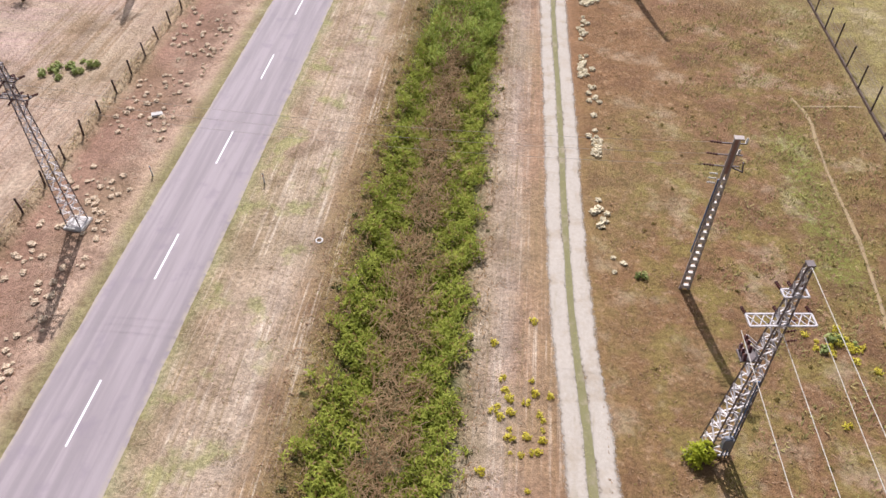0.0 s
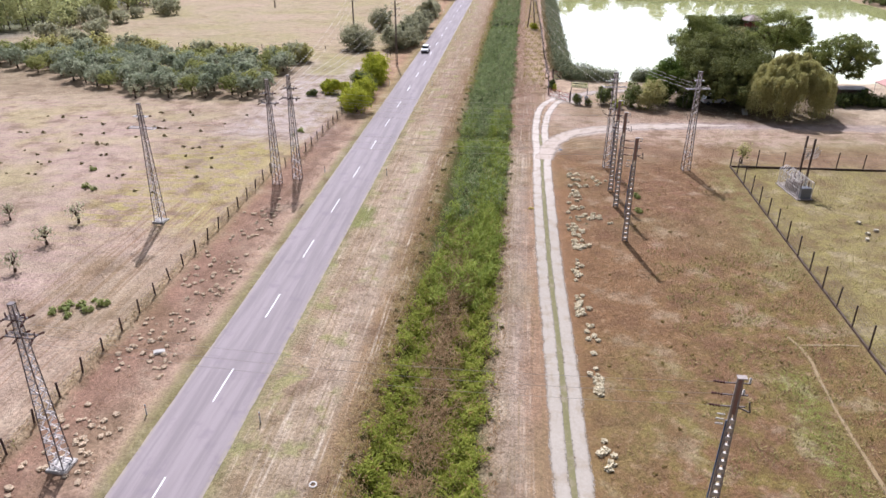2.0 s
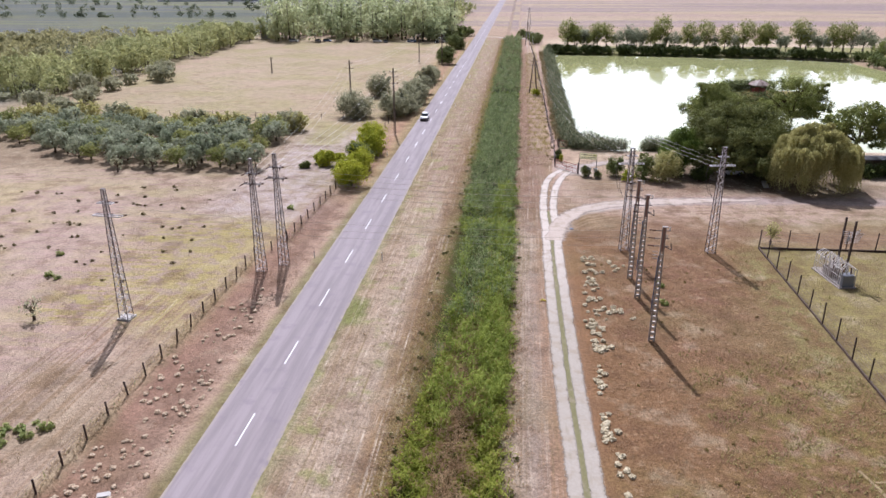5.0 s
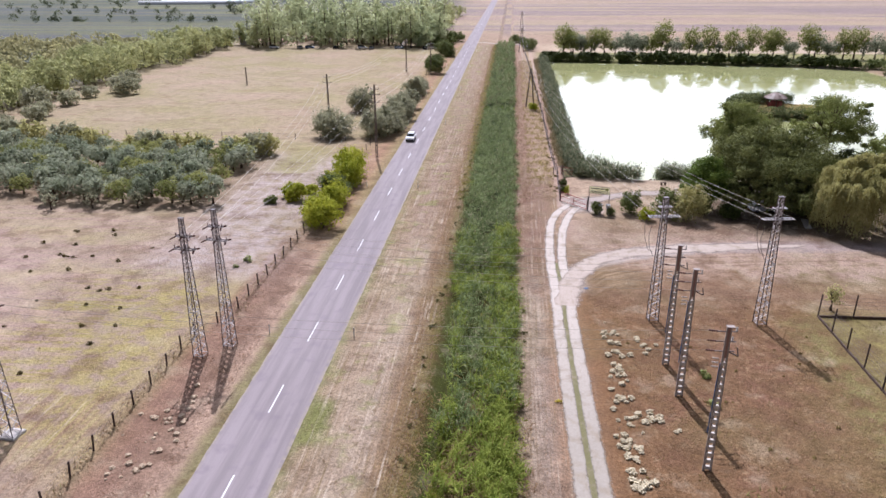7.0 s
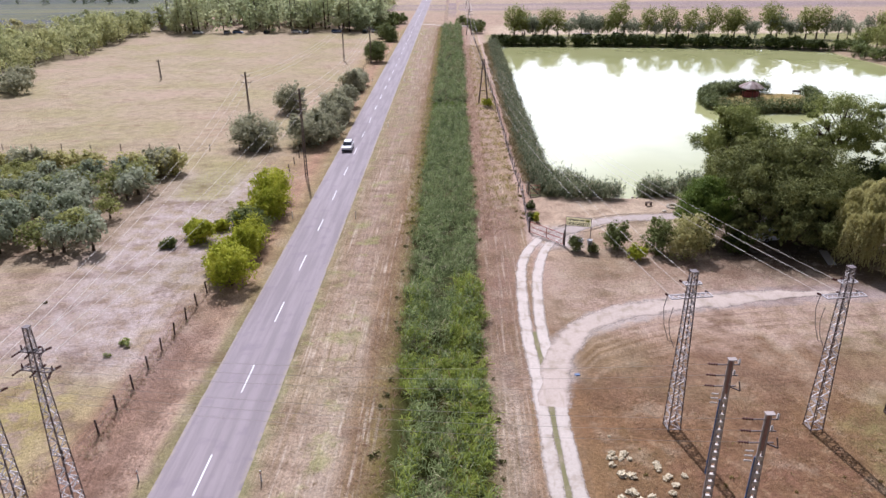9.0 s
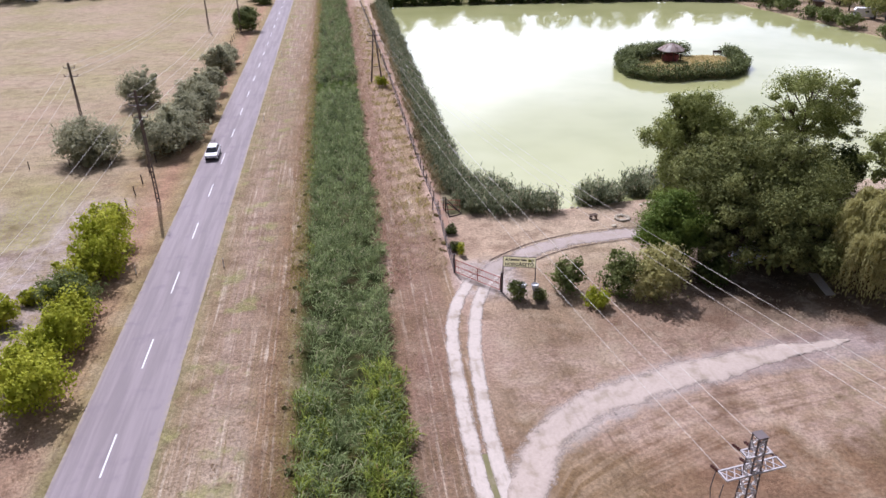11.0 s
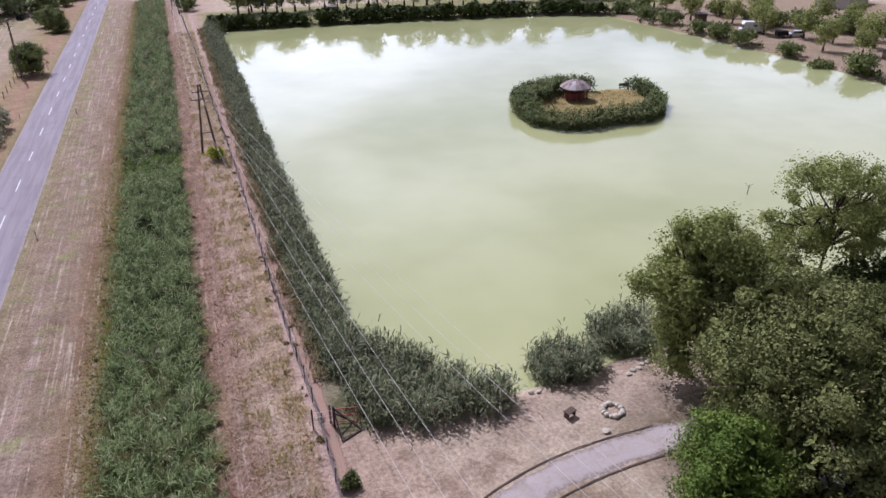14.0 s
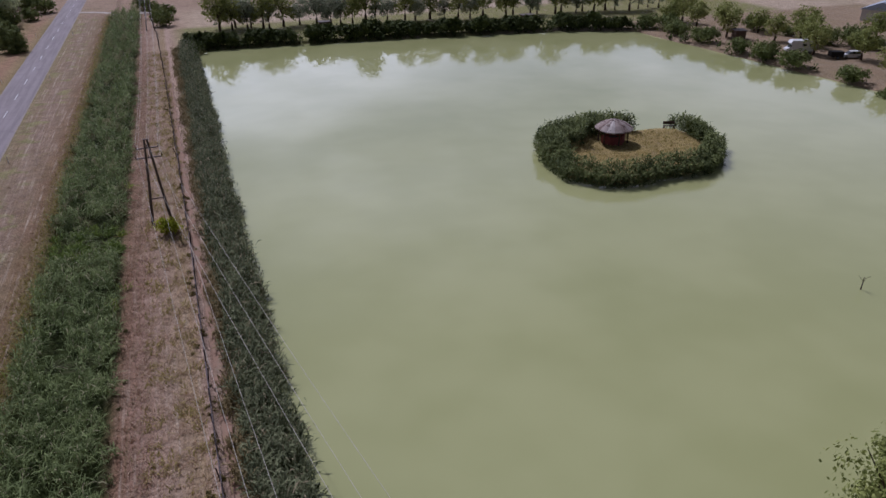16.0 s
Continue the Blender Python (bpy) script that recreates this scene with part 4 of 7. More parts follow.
shore_reeds("pond_reeds", 12000, (43.5, 51.5, 103, 111), lambda x, y: np.hypot((x - 47.4) / 3.0, (y - 106.8) / 2.5) < 1 + 0.12 * wobble(x, y, 3.0), 2.0, 3.3, "rounded stand of reeds beside the inlet")
shore_reeds("pond_reeds", 12000, (50, 58.5, 103, 112), lambda x, y: np.hypot((x - 54.6) / 3.1, (y - 108.8) / 2.7) < 1 + 0.12 * wobble(x, y, 3.0), 2.2, 3.6, "rounded stand of reeds under the trees")
shore_reeds("dry_bank_reeds", 26000, (27.9, 30.6, 112, 270), lambda x, y: np.abs(x - 28.9 - 0.4 * wobble(x * 0, y, 9.0)) < 0.7 + 0.5 * wobble(x, y, 3.0, 1.0), 0.6, 1.6, "brown and straw-coloured weeds along the foot of the bank", foliage("bank_weed_leaves", rgb(104, 92, 58), rgb(190, 168, 120), 0.5, None, 0.3))
shore_reeds("far_reeds", 42000, (32, 146, 250, 276), lambda x, y: (np.abs(to_shore(POND, x, y) + 1.0) < 1.6) & (wobble(x, y, 14.0, 4.0) > -0.9), 1.8, 3.2, "dark bushy reeds along the far shore", LEAF_DARK, (0.18, 0.4))
shore_reeds("far_reeds", 16000, (138, 156, 120, 254), lambda x, y: (np.abs(to_shore(POND, x, y) + 1.0) < 1.4) & (wobble(x, y, 17.0, 1.0) > -0.05), 1.2, 2.6, "broken clumps of dark reeds along the camp shore", LEAF_DARK, (0.18, 0.4))


def on_island(x, y):
    d = to_shore(ISLAND, x, y)
    rim = (d > -0.5) & (d < np.where(y < 170, 2.5, 3.4)) & ~((x > 93) & (x < 100) & (y > 175.5))
    back = (d > -0.5) & (y > 175) & (x < 90)
    return (rim | back) & ~((np.hypot(x - 86.6, y - 174) < 4.4))


ISLAND_REED = foliage("island_reed_leaves", rgb(62, 74, 38), rgb(150, 158, 96), 0.4, None, 0.12)
xy = strewn(76000, 73, 108, 159, 186, on_island)
front = xy[:, 1] < 172
tagged(leaves("island_reeds", xy, np.maximum(ground_z(xy[:, 0], xy[:, 1]), -0.7) + rng.uniform(0.0, 1, len(xy)) ** 0.8 * np.where(front, 2.1, 2.8) * (0.9 + 0.2 * wobble(xy[:, 0], xy[:, 1], 2.4)) * rng.uniform(0.85, 1.1, len(xy)), rng.uniform(0.4, 0.9, len(xy)), rng.uniform(0.09, 0.2, len(xy)), ISLAND_REED, 0.75), "dark reeds ringing the island", "reeds", kind="stuff")

# dry grass and weeds on the open ground
MEADOWGRASS = foliage("meadow_grass", rgb(146, 112, 88), rgb(212, 178, 140), 1.2, rgb(150, 140, 80), 0.4)
PATHSTRAW = foliage("path_straw", rgb(196, 164, 138), rgb(238, 212, 182), 0.5, rgb(180, 168, 104), 0.45)


def sward(name, n, box_, keep, hmin, hmax, material, label, lean=1.3, w=(0.04, 0.10)):
    xy = strewn(n, *box_, keep)
    return tagged(blades(name, xy, rng.uniform(hmin, hmax, len(xy)), rng.uniform(*w, len(xy)), material, None, lean), label, "grass", kind="stuff")


sward("brown_weeds", 26000, (-11.2, -4.6, -40, 74), lambda x, y: wobble(x, y, 3.0) + 0.6 * wobble(x, y, 0.9, 2.0) > 0.15, 0.04, 0.12, BROWNGRASS, "reddish-brown dry weeds on the roadside strip", 2.2)
sward("fence_grass", 17000, (-13.0, -8.0, -40, 76), lambda x, y: np.abs(x + np.where(y < 47, 11.9, 9.2)) < 0.7, 0.08, 0.24, DRYGRASS, "straw-coloured grass along the fence", 2.0)
sward("verge_grass", 36000, (3.3, 12.0, -40, 200), lambda x, y: wobble(x, y, 2.2, 1.0) > 0.0, 0.04, 0.12, DRYGRASS, "short mown straw on the verge", 1.6)
sward("bank_grass", 14000, (10.2, 12.8, -40, 330), lambda x, y: wobble(x, y, 2.2, 1.0) > -0.6, 0.06, 0.2, BROWNGRASS, "brown dry grass on the ditch bank", 2.0)
sward("bank_grass", 13000, (10.6, 13.6, -42, 36), lambda x, y: np.abs(x - 12.2 - 0.6 * wobble(x, y, 3.0, 2.0)) < 0.4 + rng.uniform(0, 1.0, len(x)), 0.05, 0.16, foliage("olive_brown_grass", rgb(174, 146, 88), rgb(222, 198, 138), 0.5, None, 0.6), "olive-brown grass on the ditch bank", 2.2, (0.03, 0.07))
sward("bank_grass", 12000, (20.5, 24.0, -40, 90), lambda x, y: wobble(x, y, 2.0, 3.0) > -0.2, 0.03, 0.1, BROWNGRASS, "brown dry grass beside the ditch", 2.6)
sward("bank_grass", 16000, (10.6, 13.4, 90, 330), lambda x, y: np.abs(x - 12.0 - 0.5 * wobble(x, y, 5.0, 2.0)) < 0.3 + rng.uniform(0, 1.1, len(x)), 0.08, 0.3, foliage("olive_yellow_grass", rgb(150, 140, 70), rgb(206, 188, 112), 0.3, None, 0.45), "olive-yellow grass along the reed bed", 1.3, (0.05, 0.12))
sward("path_grass", 34000, (21.5, 27.0, 92, 270), lambda x, y: wobble(x, y, 3.0, 2.0) + 0.7 * wobble(x, y, 1.0, 3.0) > -0.1, 0.12, 0.32, PATHSTRAW, "straw-coloured grass below the power line", 2.4, (0.03, 0.07))
sward("olive_tufts", 26000, (22.5, 27.0, 100, 270), lambda x, y: wobble(x, y, 5.0, 8.0) + 0.7 * wobble(x, y, 1.4, 3.0) > 0.2, 0.12, 0.4, foliage("straw_olive", rgb(172, 158, 90), rgb(222, 204, 134), 0.4, None, 0.45), "tufts of olive grass below the power line")
sward("field_grass", 70000, (28.2, 51.2, -40, 56), lambda x, y: wobble(x, y, 3.4, 5.0) + 0.6 * wobble(x, y, 0.9, 2.0) > 0.1, 0.05, 0.17, MEADOWGRASS, "dry brown meadow grass in the enclosure", 1.6, (0.03, 0.08))
sward("green_grass", 16000, (36, 51.2, -40, 26), lambda x, y: (wobble(x, y, 5.0, 2.0) + 0.3 * (x - 43) / 8) > 0.0, 0.08, 0.3, foliage("olive_grass", rgb(150, 140, 84), rgb(194, 180, 120), 0.3), "olive-green meadow grass in the enclosure")
sward("yard_grass", 9000, (52.2, 80, -10, 53), lambda x, y: wobble(x, y, 4.0, 2.0) > -0.1, 0.08, 0.3, bpy.data.materials["olive_grass"], "olive grass inside the fenced yard")
sward("field_stubble", 26000, (-34, -12.6, -10, 70), lambda x, y: wobble(x, y, 4.0, 7.0) > 0.1, 0.05, 0.15, DRYGRASS, "thin dry stubble on the field")
sward("meadow_tufts", 6000, (-100, -12, 132, 300), lambda x, y: wobble(x, y, 6.0, 7.0) > 0.35, 0.06, 0.18, DRYGRASS, "tufts of dry grass on the meadow", 2.5, (0.12, 0.3))
sward("path_grass", 6000, (20.6, 23.0, 90, 260), lambda x, y: wobble(x, y, 2.0, 3.0) > -0.1, 0.1, 0.35, BROWNGRASS, "brown dry grass beside the reed bed")
sward("island_grass", 5000, (76, 101, 162, 182), lambda x, y: (to_shore(ISLAND, x, y) > 2.5) & (wobble(x, y, 3.0, 3.0) > -0.2), 0.1, 0.3, bpy.data.materials["straw_olive"], "straw and olive grass on the island", 1.2, (0.08, 0.18))
sward("gate_grass", 6000, (30, 62, 76, 92), lambda x, y: (wobble(x, y, 4.0, 7.0) > 0.1), 0.05, 0.16, DRYGRASS, "dry grass around the gate")


spots = np.c_[np.r_[rng.normal(8.4, 1.0, 420), rng.normal(5.6, 0.5, 120), rng.normal(22.0, 0.5, 120)], rng.uniform(-35, 215, 660)]
xy = np.repeat(spots, 18, 0) + rng.normal(0, 0.17, (660 * 18, 2))
tagged(blades("mown_hay", xy, rng.uniform(0.05, 0.13, len(xy)), rng.uniform(0.04, 0.09, len(xy)), DRYGRASS, None, 1.8), "small tufts of mown hay left on the verge", "grass", kind="stuff")

# pale dry weed clumps beside the track
def weed_clump(name, r, leaf, label, count=60, group=""):
    ob = thing(name, 0, 0, 0, 0, label, "weed", group)
    v, q = leaf_cloud([(0, 0, r * 0.4, r * 0.8, r * 0.8, r * 0.5), (r * 0.5, 0.1, r * 0.3, r * 0.5, r * 0.5, r * 0.4), (-r * 0.4, r * 0.3, r * 0.35, r * 0.5, r * 0.5, r * 0.4)], count, r * 0.26, 8, 0.3)
    mesh_object("leaves", v, q, leaf, ob)
    return ob


def dry_lump(name, r, material, label, group, seed):
    """A dense rounded clump of dry heads."""
    ob = thing(name, 0, 0, 0, 0, label, "weed", group)
    q = random.Random(seed)
    bm = bmesh.new()
    bmesh.ops.create_icosphere(bm, subdivisions=3, radius=r, matrix=Matrix.Translation((0, 0, r * 0.3)) @ Matrix.Diagonal((1, 1, 0.6, 1)))
    for v in bm.verts:
        lump = noise.noise(v.co * (2.4 / r) + Vector((seed * 3.7, 0, 0)))
        v.co += Vector((v.co.x, v.co.y, v.co.z * 0.8)) * (0.75 * lump) + noise.noise_vector(v.co * (6.0 / r)) * r * 0.08
    part("seed_head", bm, material, ob)
    v, f = leaf_cloud([(0, 0, r * 0.4, r * 0.9, r * 0.9, r * 0.5)], 50, r * 0.16, 10, 0.35)
    mesh_object("leaves", v, f, PALEWEED, ob)
    return ob


def spread_copies(ob, spots, scale=(0.7, 1.3)):
    """The first spot takes the thing itself, the others copies."""
    rr = random.Random(3)
    for i, (x, y) in enumerate(spots):
        k = rr.uniform(*scale)
        m = pose(x, y, float(ground_z(x, y)), 0, 0, rr.uniform(0, 360)) @ Matrix.Diagonal((k, k, k, 1))
        if i:
            copy_thing(ob, m)
        else:
            ob.matrix_basis = m


rr = random.Random(5)
spots = []
for cx, cy, n, sx, sy in ((29.6, 48.2, 8, 0.9, 1.6), (29.8, 44, 6, 1.0, 1.4), (32.5, 46, 5, 1.4, 1.5), (29.3, 40, 6, 0.6, 1.2), (29.0, 36, 6, 0.7, 1.5), (30.4, 33.4, 9, 1.2, 1.2), (29.0, 29.5, 11, 0.8, 1.2), (29.0, 26, 8, 0.7, 1.0), (33.0, 32.2, 2, 0.3, 0.3), (28.5, 19, 9, 0.5, 2.5), (28.3, 13.5, 9, 0.5, 2.6), (28.8, 8, 8, 0.5, 2.5), (29.0, 1.5, 8, 0.5, 2.2), (28.9, -7, 5, 0.4, 1.4), (29.6, -12, 2, 0.5, 0.8)):
    spots += [(cx + rr.gauss(0, sx * 0.6), cy + rr.gauss(0, sy * 0.6)) for _ in range(round(n * 1.6))]
spots = [(max(28.0, x), y) for x, y in spots]
CREAM = plain("cream_seed_heads", rgb(232, 216, 182, 0.8), 0.95, 0.0, 0.3, 9.0)
for k in range(3):
    spread_copies(dry_lump("pale_weed", 0.36, CREAM, "cream-coloured dry weed clump on brown grass", "pale weeds by the track", k + 1), spots[k::3], (0.5, 1.25))
spots = [(rr.uniform(-10.6, -5.0), rr.uniform(-34, 36)) for _ in range(500)]
spots = [p for p in spots if noise.noise((p[0] * 0.3, p[1] * 0.16, 1)) > -0.12]
TAN_HEADS = plain("tan_seed_heads", rgb(228, 202, 172, 0.82), 0.95, 0.0, 0.4, 9.0)
for k in range(2):
    spread_copies(dry_lump("dry_weed", 0.40, TAN_HEADS, "straw-coloured dry weed clump on the roadside strip", "dry weeds by the road", k + 5), spots[k::2], (0.32, 1.15))
spread_copies(weed_clump("yellow_flower", 0.4, YELLOW, "yellow flowering weed beside the track", 60, "yellow flowers"), [(22.2, -23.6), (22.6, -21.5), (24.0, -23.0), (24.9, -24.6), (24.4, -26), (23.2, -25.2), (23.9, 35.5), (42.4, -16.6), (43.2, -17.4), (41.7, -17.8), (42.9, -18.3), (41.2, -22.6)], (0.6, 1.2))
spread_copies(weed_clump("green_weed", 0.55, foliage("fresh_weed", rgb(128, 142, 80), rgb(200, 206, 130), 0.9, None, 0.35), "fresh green weed clump on dry ground", 90, "green weeds"), [(31.2, -12.7), (32.6, -25.2), (42.0, -16.8), (43.2, -17.0), (41.3, -17.6), (-18.6, 7.2), (-17.4, 7.9), (-16.6, 7.2), (-19.6, 6.6), (-32.5, 36.0), (-36.7, 42.9), (-33.8, 36.6), (-13.9, 61.5), (-12.9, 63.5), (37.0, 40.6), (36.6, 35.9), (-17.9, 6.2), (-18.9, 8.2), (-15.8, 8.4), (-17.0, 9.0)], (0.6, 1.6))

# grass between the wheel ruts, and weeds along both ditch edges
ty = rng.uniform(-45, 82, 9000)
tx = np.interp(ty, [-60, -30, -18, -8, 6, 18, 36, 50, 58, 66, 76, 83], [28.0, 27.5, 26.65, 26.2, 25.95, 25.6, 25.35, 25.3, 25.45, 25.25, 25.8, 26.9]) + rng.normal(0, 0.17, 9000)
keep = (np.abs(ty - 59) > 3.5) & (ty < 66) & (wobble(tx * 0, ty, 4.0, 3.0) > -0.5)
tagged(blades("track_grass", np.c_[tx, ty][keep], rng.uniform(0.03, 0.09, keep.sum()), rng.uniform(0.03, 0.07, keep.sum()), bpy.data.materials["straw_olive"], None, 1.0), "low olive grass between the wheel ruts", "grass", kind="stuff")
rr = random.Random(9)
spots = [(rr.gauss(12.0, 0.25), y + rr.uniform(-1, 1)) for y in np.arange(-30, 150, 2.4) if rr.random() < 0.7] + [(rr.gauss(20.9, 0.2), y + rr.uniform(-1, 1)) for y in np.arange(-30, 150, 3.4) if rr.random() < 0.6]
spread_copies(weed_clump("bank_weed", 0.42, foliage("dull_weed", rgb(92, 96, 56), rgb(150, 146, 92), 0.6), "dull green weed clump on the ditch bank", 70, "bank weeds"), spots, (0.5, 1.2))

rr = random.Random(41)
spots = [(rr.uniform(-60, -20), rr.choice((36, 40.5, 45, 49.5, 54, 58.5, 63, 67.5, 72)) + rr.gauss(0, 0.5)) for _ in range(80)]
spread_copies(weed_clump("field_weed", 0.5, foliage("brown_green_weed", rgb(84, 74, 46), rgb(150, 134, 84), 0.6, None, 0.15), "low brownish weed clump on the dry field", 80, "field weeds"), spots, (0.4, 1.3))
spots = [(rr.gauss(42.3, 0.9), rr.gauss(-17.2, 0.6)) for _ in range(16)] + [(rr.gauss(23.4, 0.8), rr.gauss(-23.0, 2.2)) for _ in range(22)]
spread_copies(weed_clump("yellow_flower", 0.42, YELLOW, "yellow flowering weed in the meadow", 80, "yellow meadow flowers"), spots, (0.4, 1.3))
spots = [(rr.uniform(29.5, 50), rr.uniform(-32, 50)) for _ in range(110)]
spread_copies(weed_clump("meadow_weed", 0.3, foliage("dull_meadow_weed", rgb(120, 104, 58), rgb(184, 164, 100), 0.6), "dull olive weed in the dry meadow", 50, "meadow weeds"), spots, (0.4, 1.2))

spots = [(np.interp(y, [98, 118, 132, 160, 184, 238], [27.4, 27.35, 27.2, 27.1, 26.8, 26.0]) + rr.gauss(-0.2, 0.35), y) for y in (rr.uniform(96, 236) for _ in range(130))]
spread_copies(weed_clump("fence_weed", 0.4, foliage("fence_weed_leaves", rgb(110, 98, 56), rgb(190, 172, 112), 0.6), "dry olive weed at the foot of the wire fence", 70, "fence weeds"), spots, (0.4, 1.4))

# ---- trees ----
tree("deciduous_tree", 58.4, 92.2, [(-2.0, -8.4, 3.0, 3.2, 2.2, 2.2), (3.0, -8.8, 3.0, 3.4, 2.2, 2.2), (7.0, -6.5, 3.2, 3.0, 2.4, 2.4), (-6.0, -5.6, 3.0, 2.6, 2.2, 2.2), (0, 0, 8.0, 6.4, 6.0, 3.6), (-5.6, 1.0, 7.0, 3.8, 4.2, 3.2), (5.6, 0.2, 7.0, 4.0, 4.4, 3.2), (0.5, -5.4, 6.2, 5.4, 3.6, 3.0), (-4.6, -3.8, 5.6, 3.8, 3.4, 2.8), (5.6, -4.0, 5.8, 3.8, 3.6, 2.8), (1.5, 3.2, 8.8, 4.4, 4.0, 3.0), (-2.5, 0, 9.8, 3.2, 3.4, 2.3), (3.2, 0.6, 9.8, 3.4, 3.4, 2.2), (-1.5, -7.2, 4.4, 3.4, 2.2, 1.8), (3.8, -7.0, 4.6, 3.2, 2.2, 1.8), (-3.6, -2.6, 8.6, 3.0, 3.0, 2.2), (0, 5.0, 4.6, 5.6, 2.4, 3.0), (6.2, 4.4, 4.4, 3.6, 2.4, 2.8), (-4.8, 4.6, 7.4, 3.2, 3.2, 2.8), (-2.4, 8.0, 6.0, 3.2, 3.2, 3.4), (1.0, 7.4, 8.2, 4.8, 3.8, 3.4), (-1.0, 4.6, 10.0, 4.0, 3.6, 2.2), (5.6, 6.6, 6.8, 4.0, 3.8, 3.2)], 128000, 0.11, LEAF_OLIVE, "large dense olive-green broadleaf tree by the pond", trunk=0.45, clumps=13, tight=0.17, core=9000)
tree("deciduous_tree", 56.0, 103.0, [(0, 0, 11.0, 3.8, 3.6, 2.8), (-2.6, -0.5, 9.2, 2.8, 2.8, 2.4), (2.6, 0.5, 9.4, 2.8, 2.8, 2.4), (0, 0, 7.2, 3.4, 3.0, 2.2), (0.6, 0, 12.8, 1.6, 1.6, 1.3), (-1.6, 0, 12.2, 1.4, 1.4, 1.2), (3.4, 0.5, 6.6, 3.2, 2.8, 2.4), (-1.2, -0.5, 5.2, 2.8, 2.4, 2.2), (5.5, 0, 8.6, 2.6, 2.4, 2.2), (2.5, -1, 4.0, 3.4, 2.6, 2.4), (-1.5, -1.0, 3.0, 2.4, 2.2, 2.0)], 46000, 0.115, LEAF_PALE, "tall broadleaf tree with an uneven light crown", trunk=0.3, clumps=20, tight=0.17, core=2200)
tree("deciduous_tree", 72.2, 106.2, [(0, 0, 11.4, 4.6, 4.2, 2.8), (-3.8, 0.5, 9.4, 2.8, 2.8, 2.4), (4.2, 0, 9.6, 3.0, 2.8, 2.4), (0.5, 0, 8.0, 3.6, 3.4, 2.0), (0.4, 0, 13.0, 2.4, 2.2, 1.4), (-3.0, 0.2, 11.4, 1.8, 1.8, 1.4), (4.6, 0.2, 12.0, 1.8, 1.8, 1.3), (5.4, 0, 7.4, 2.2, 2.2, 1.6), (-4.2, 0, 7.0, 2.0, 2.0, 1.4)], 32000, 0.12, LEAF_PALE, "tall airy broadleaf tree with bare lower limbs behind the willow", trunk=0.3, clumps=17, tight=0.17)
tree("deciduous_tree", 48.6, 89.4, [(0, 0, 5.0, 3.3, 3.1, 2.9), (-1.9, -0.5, 3.7, 2.1, 2.0, 2.5), (2.0, -0.7, 3.8, 2.5, 2.2, 2.5), (0.3, 1.2, 5.2, 2.3, 2.2, 2.4), (-0.3, -1.6, 2.9, 2.4, 2.0, 2.3), (0.2, 0, 6.6, 2.0, 2.0, 1.6)], 26000, 0.095, LEAF_BRIGHT, "rounded bright-green tree in front of the dark ones", trunk=0.18, clumps=24, tight=0.17, core=2600)
tree("deciduous_tree", 80.8, 97.0, [(-2.6, -0.6, 4.8, 2.6, 2.4, 1.8), (3.2, 0, 4.9, 2.4, 2.2, 1.6), (0, 0, 8.6, 4.2, 3.8, 2.2), (-3.4, 0.4, 8.0, 2.8, 2.8, 2.0), (4.0, 0, 8.2, 2.8, 2.6, 1.9), (0.6, -0.4, 10.0, 2.6, 2.4, 1.5), (-4.6, 0, 6.4, 2.2, 2.2, 1.6), (2.4, 0.2, 6.4, 2.6, 2.4, 1.6), (5.6, 0, 6.8, 1.8, 1.8, 1.3)], 20000, 0.16, LEAF_PALE, "spreading broadleaf tree with bare lower trunk", trunk=0.24, clumps=44, tight=0.15)
for x, y, h, r in ((66.5, 97.0, 7.0, 3.4), (76, 104, 6.0, 3.2)):
    tree("deciduous_tree", x, y, [(0, 0, h * 0.62, r, r, h * 0.36), (-r * 0.5, 0.6, h * 0.5, r * 0.7, r * 0.7, h * 0.3), (r * 0.5, -0.6, h * 0.52, r * 0.7, r * 0.7, h * 0.3), (0, -r * 0.5, h * 0.32, r * 0.75, r * 0.6, h * 0.26)], 9000, 0.18, LEAF_DARK, "dark-green broadleaf tree on the pond bank", trunk=0.25, clumps=40, tight=0.19, group="bank trees")
for x, y, r, h in ((51.6, 85.4, 2.0, 2.4), (55.2, 94.5, 2.2, 2.6), (62.5, 87.0, 2.0, 2.2), (77.0, 90.2, 2.4, 2.4), (80.6, 89.8, 2.4, 2.2), (84.2, 90.0, 2.6, 2.6), (87.8, 89.4, 2.4, 2.2), (91.4, 89.8, 2.4, 2.4)):
    bush("bank_bush", x, y, r, h, 2400, 0.15, LEAF_DARK, "dark bush in the shade of the trees", "bank bushes")


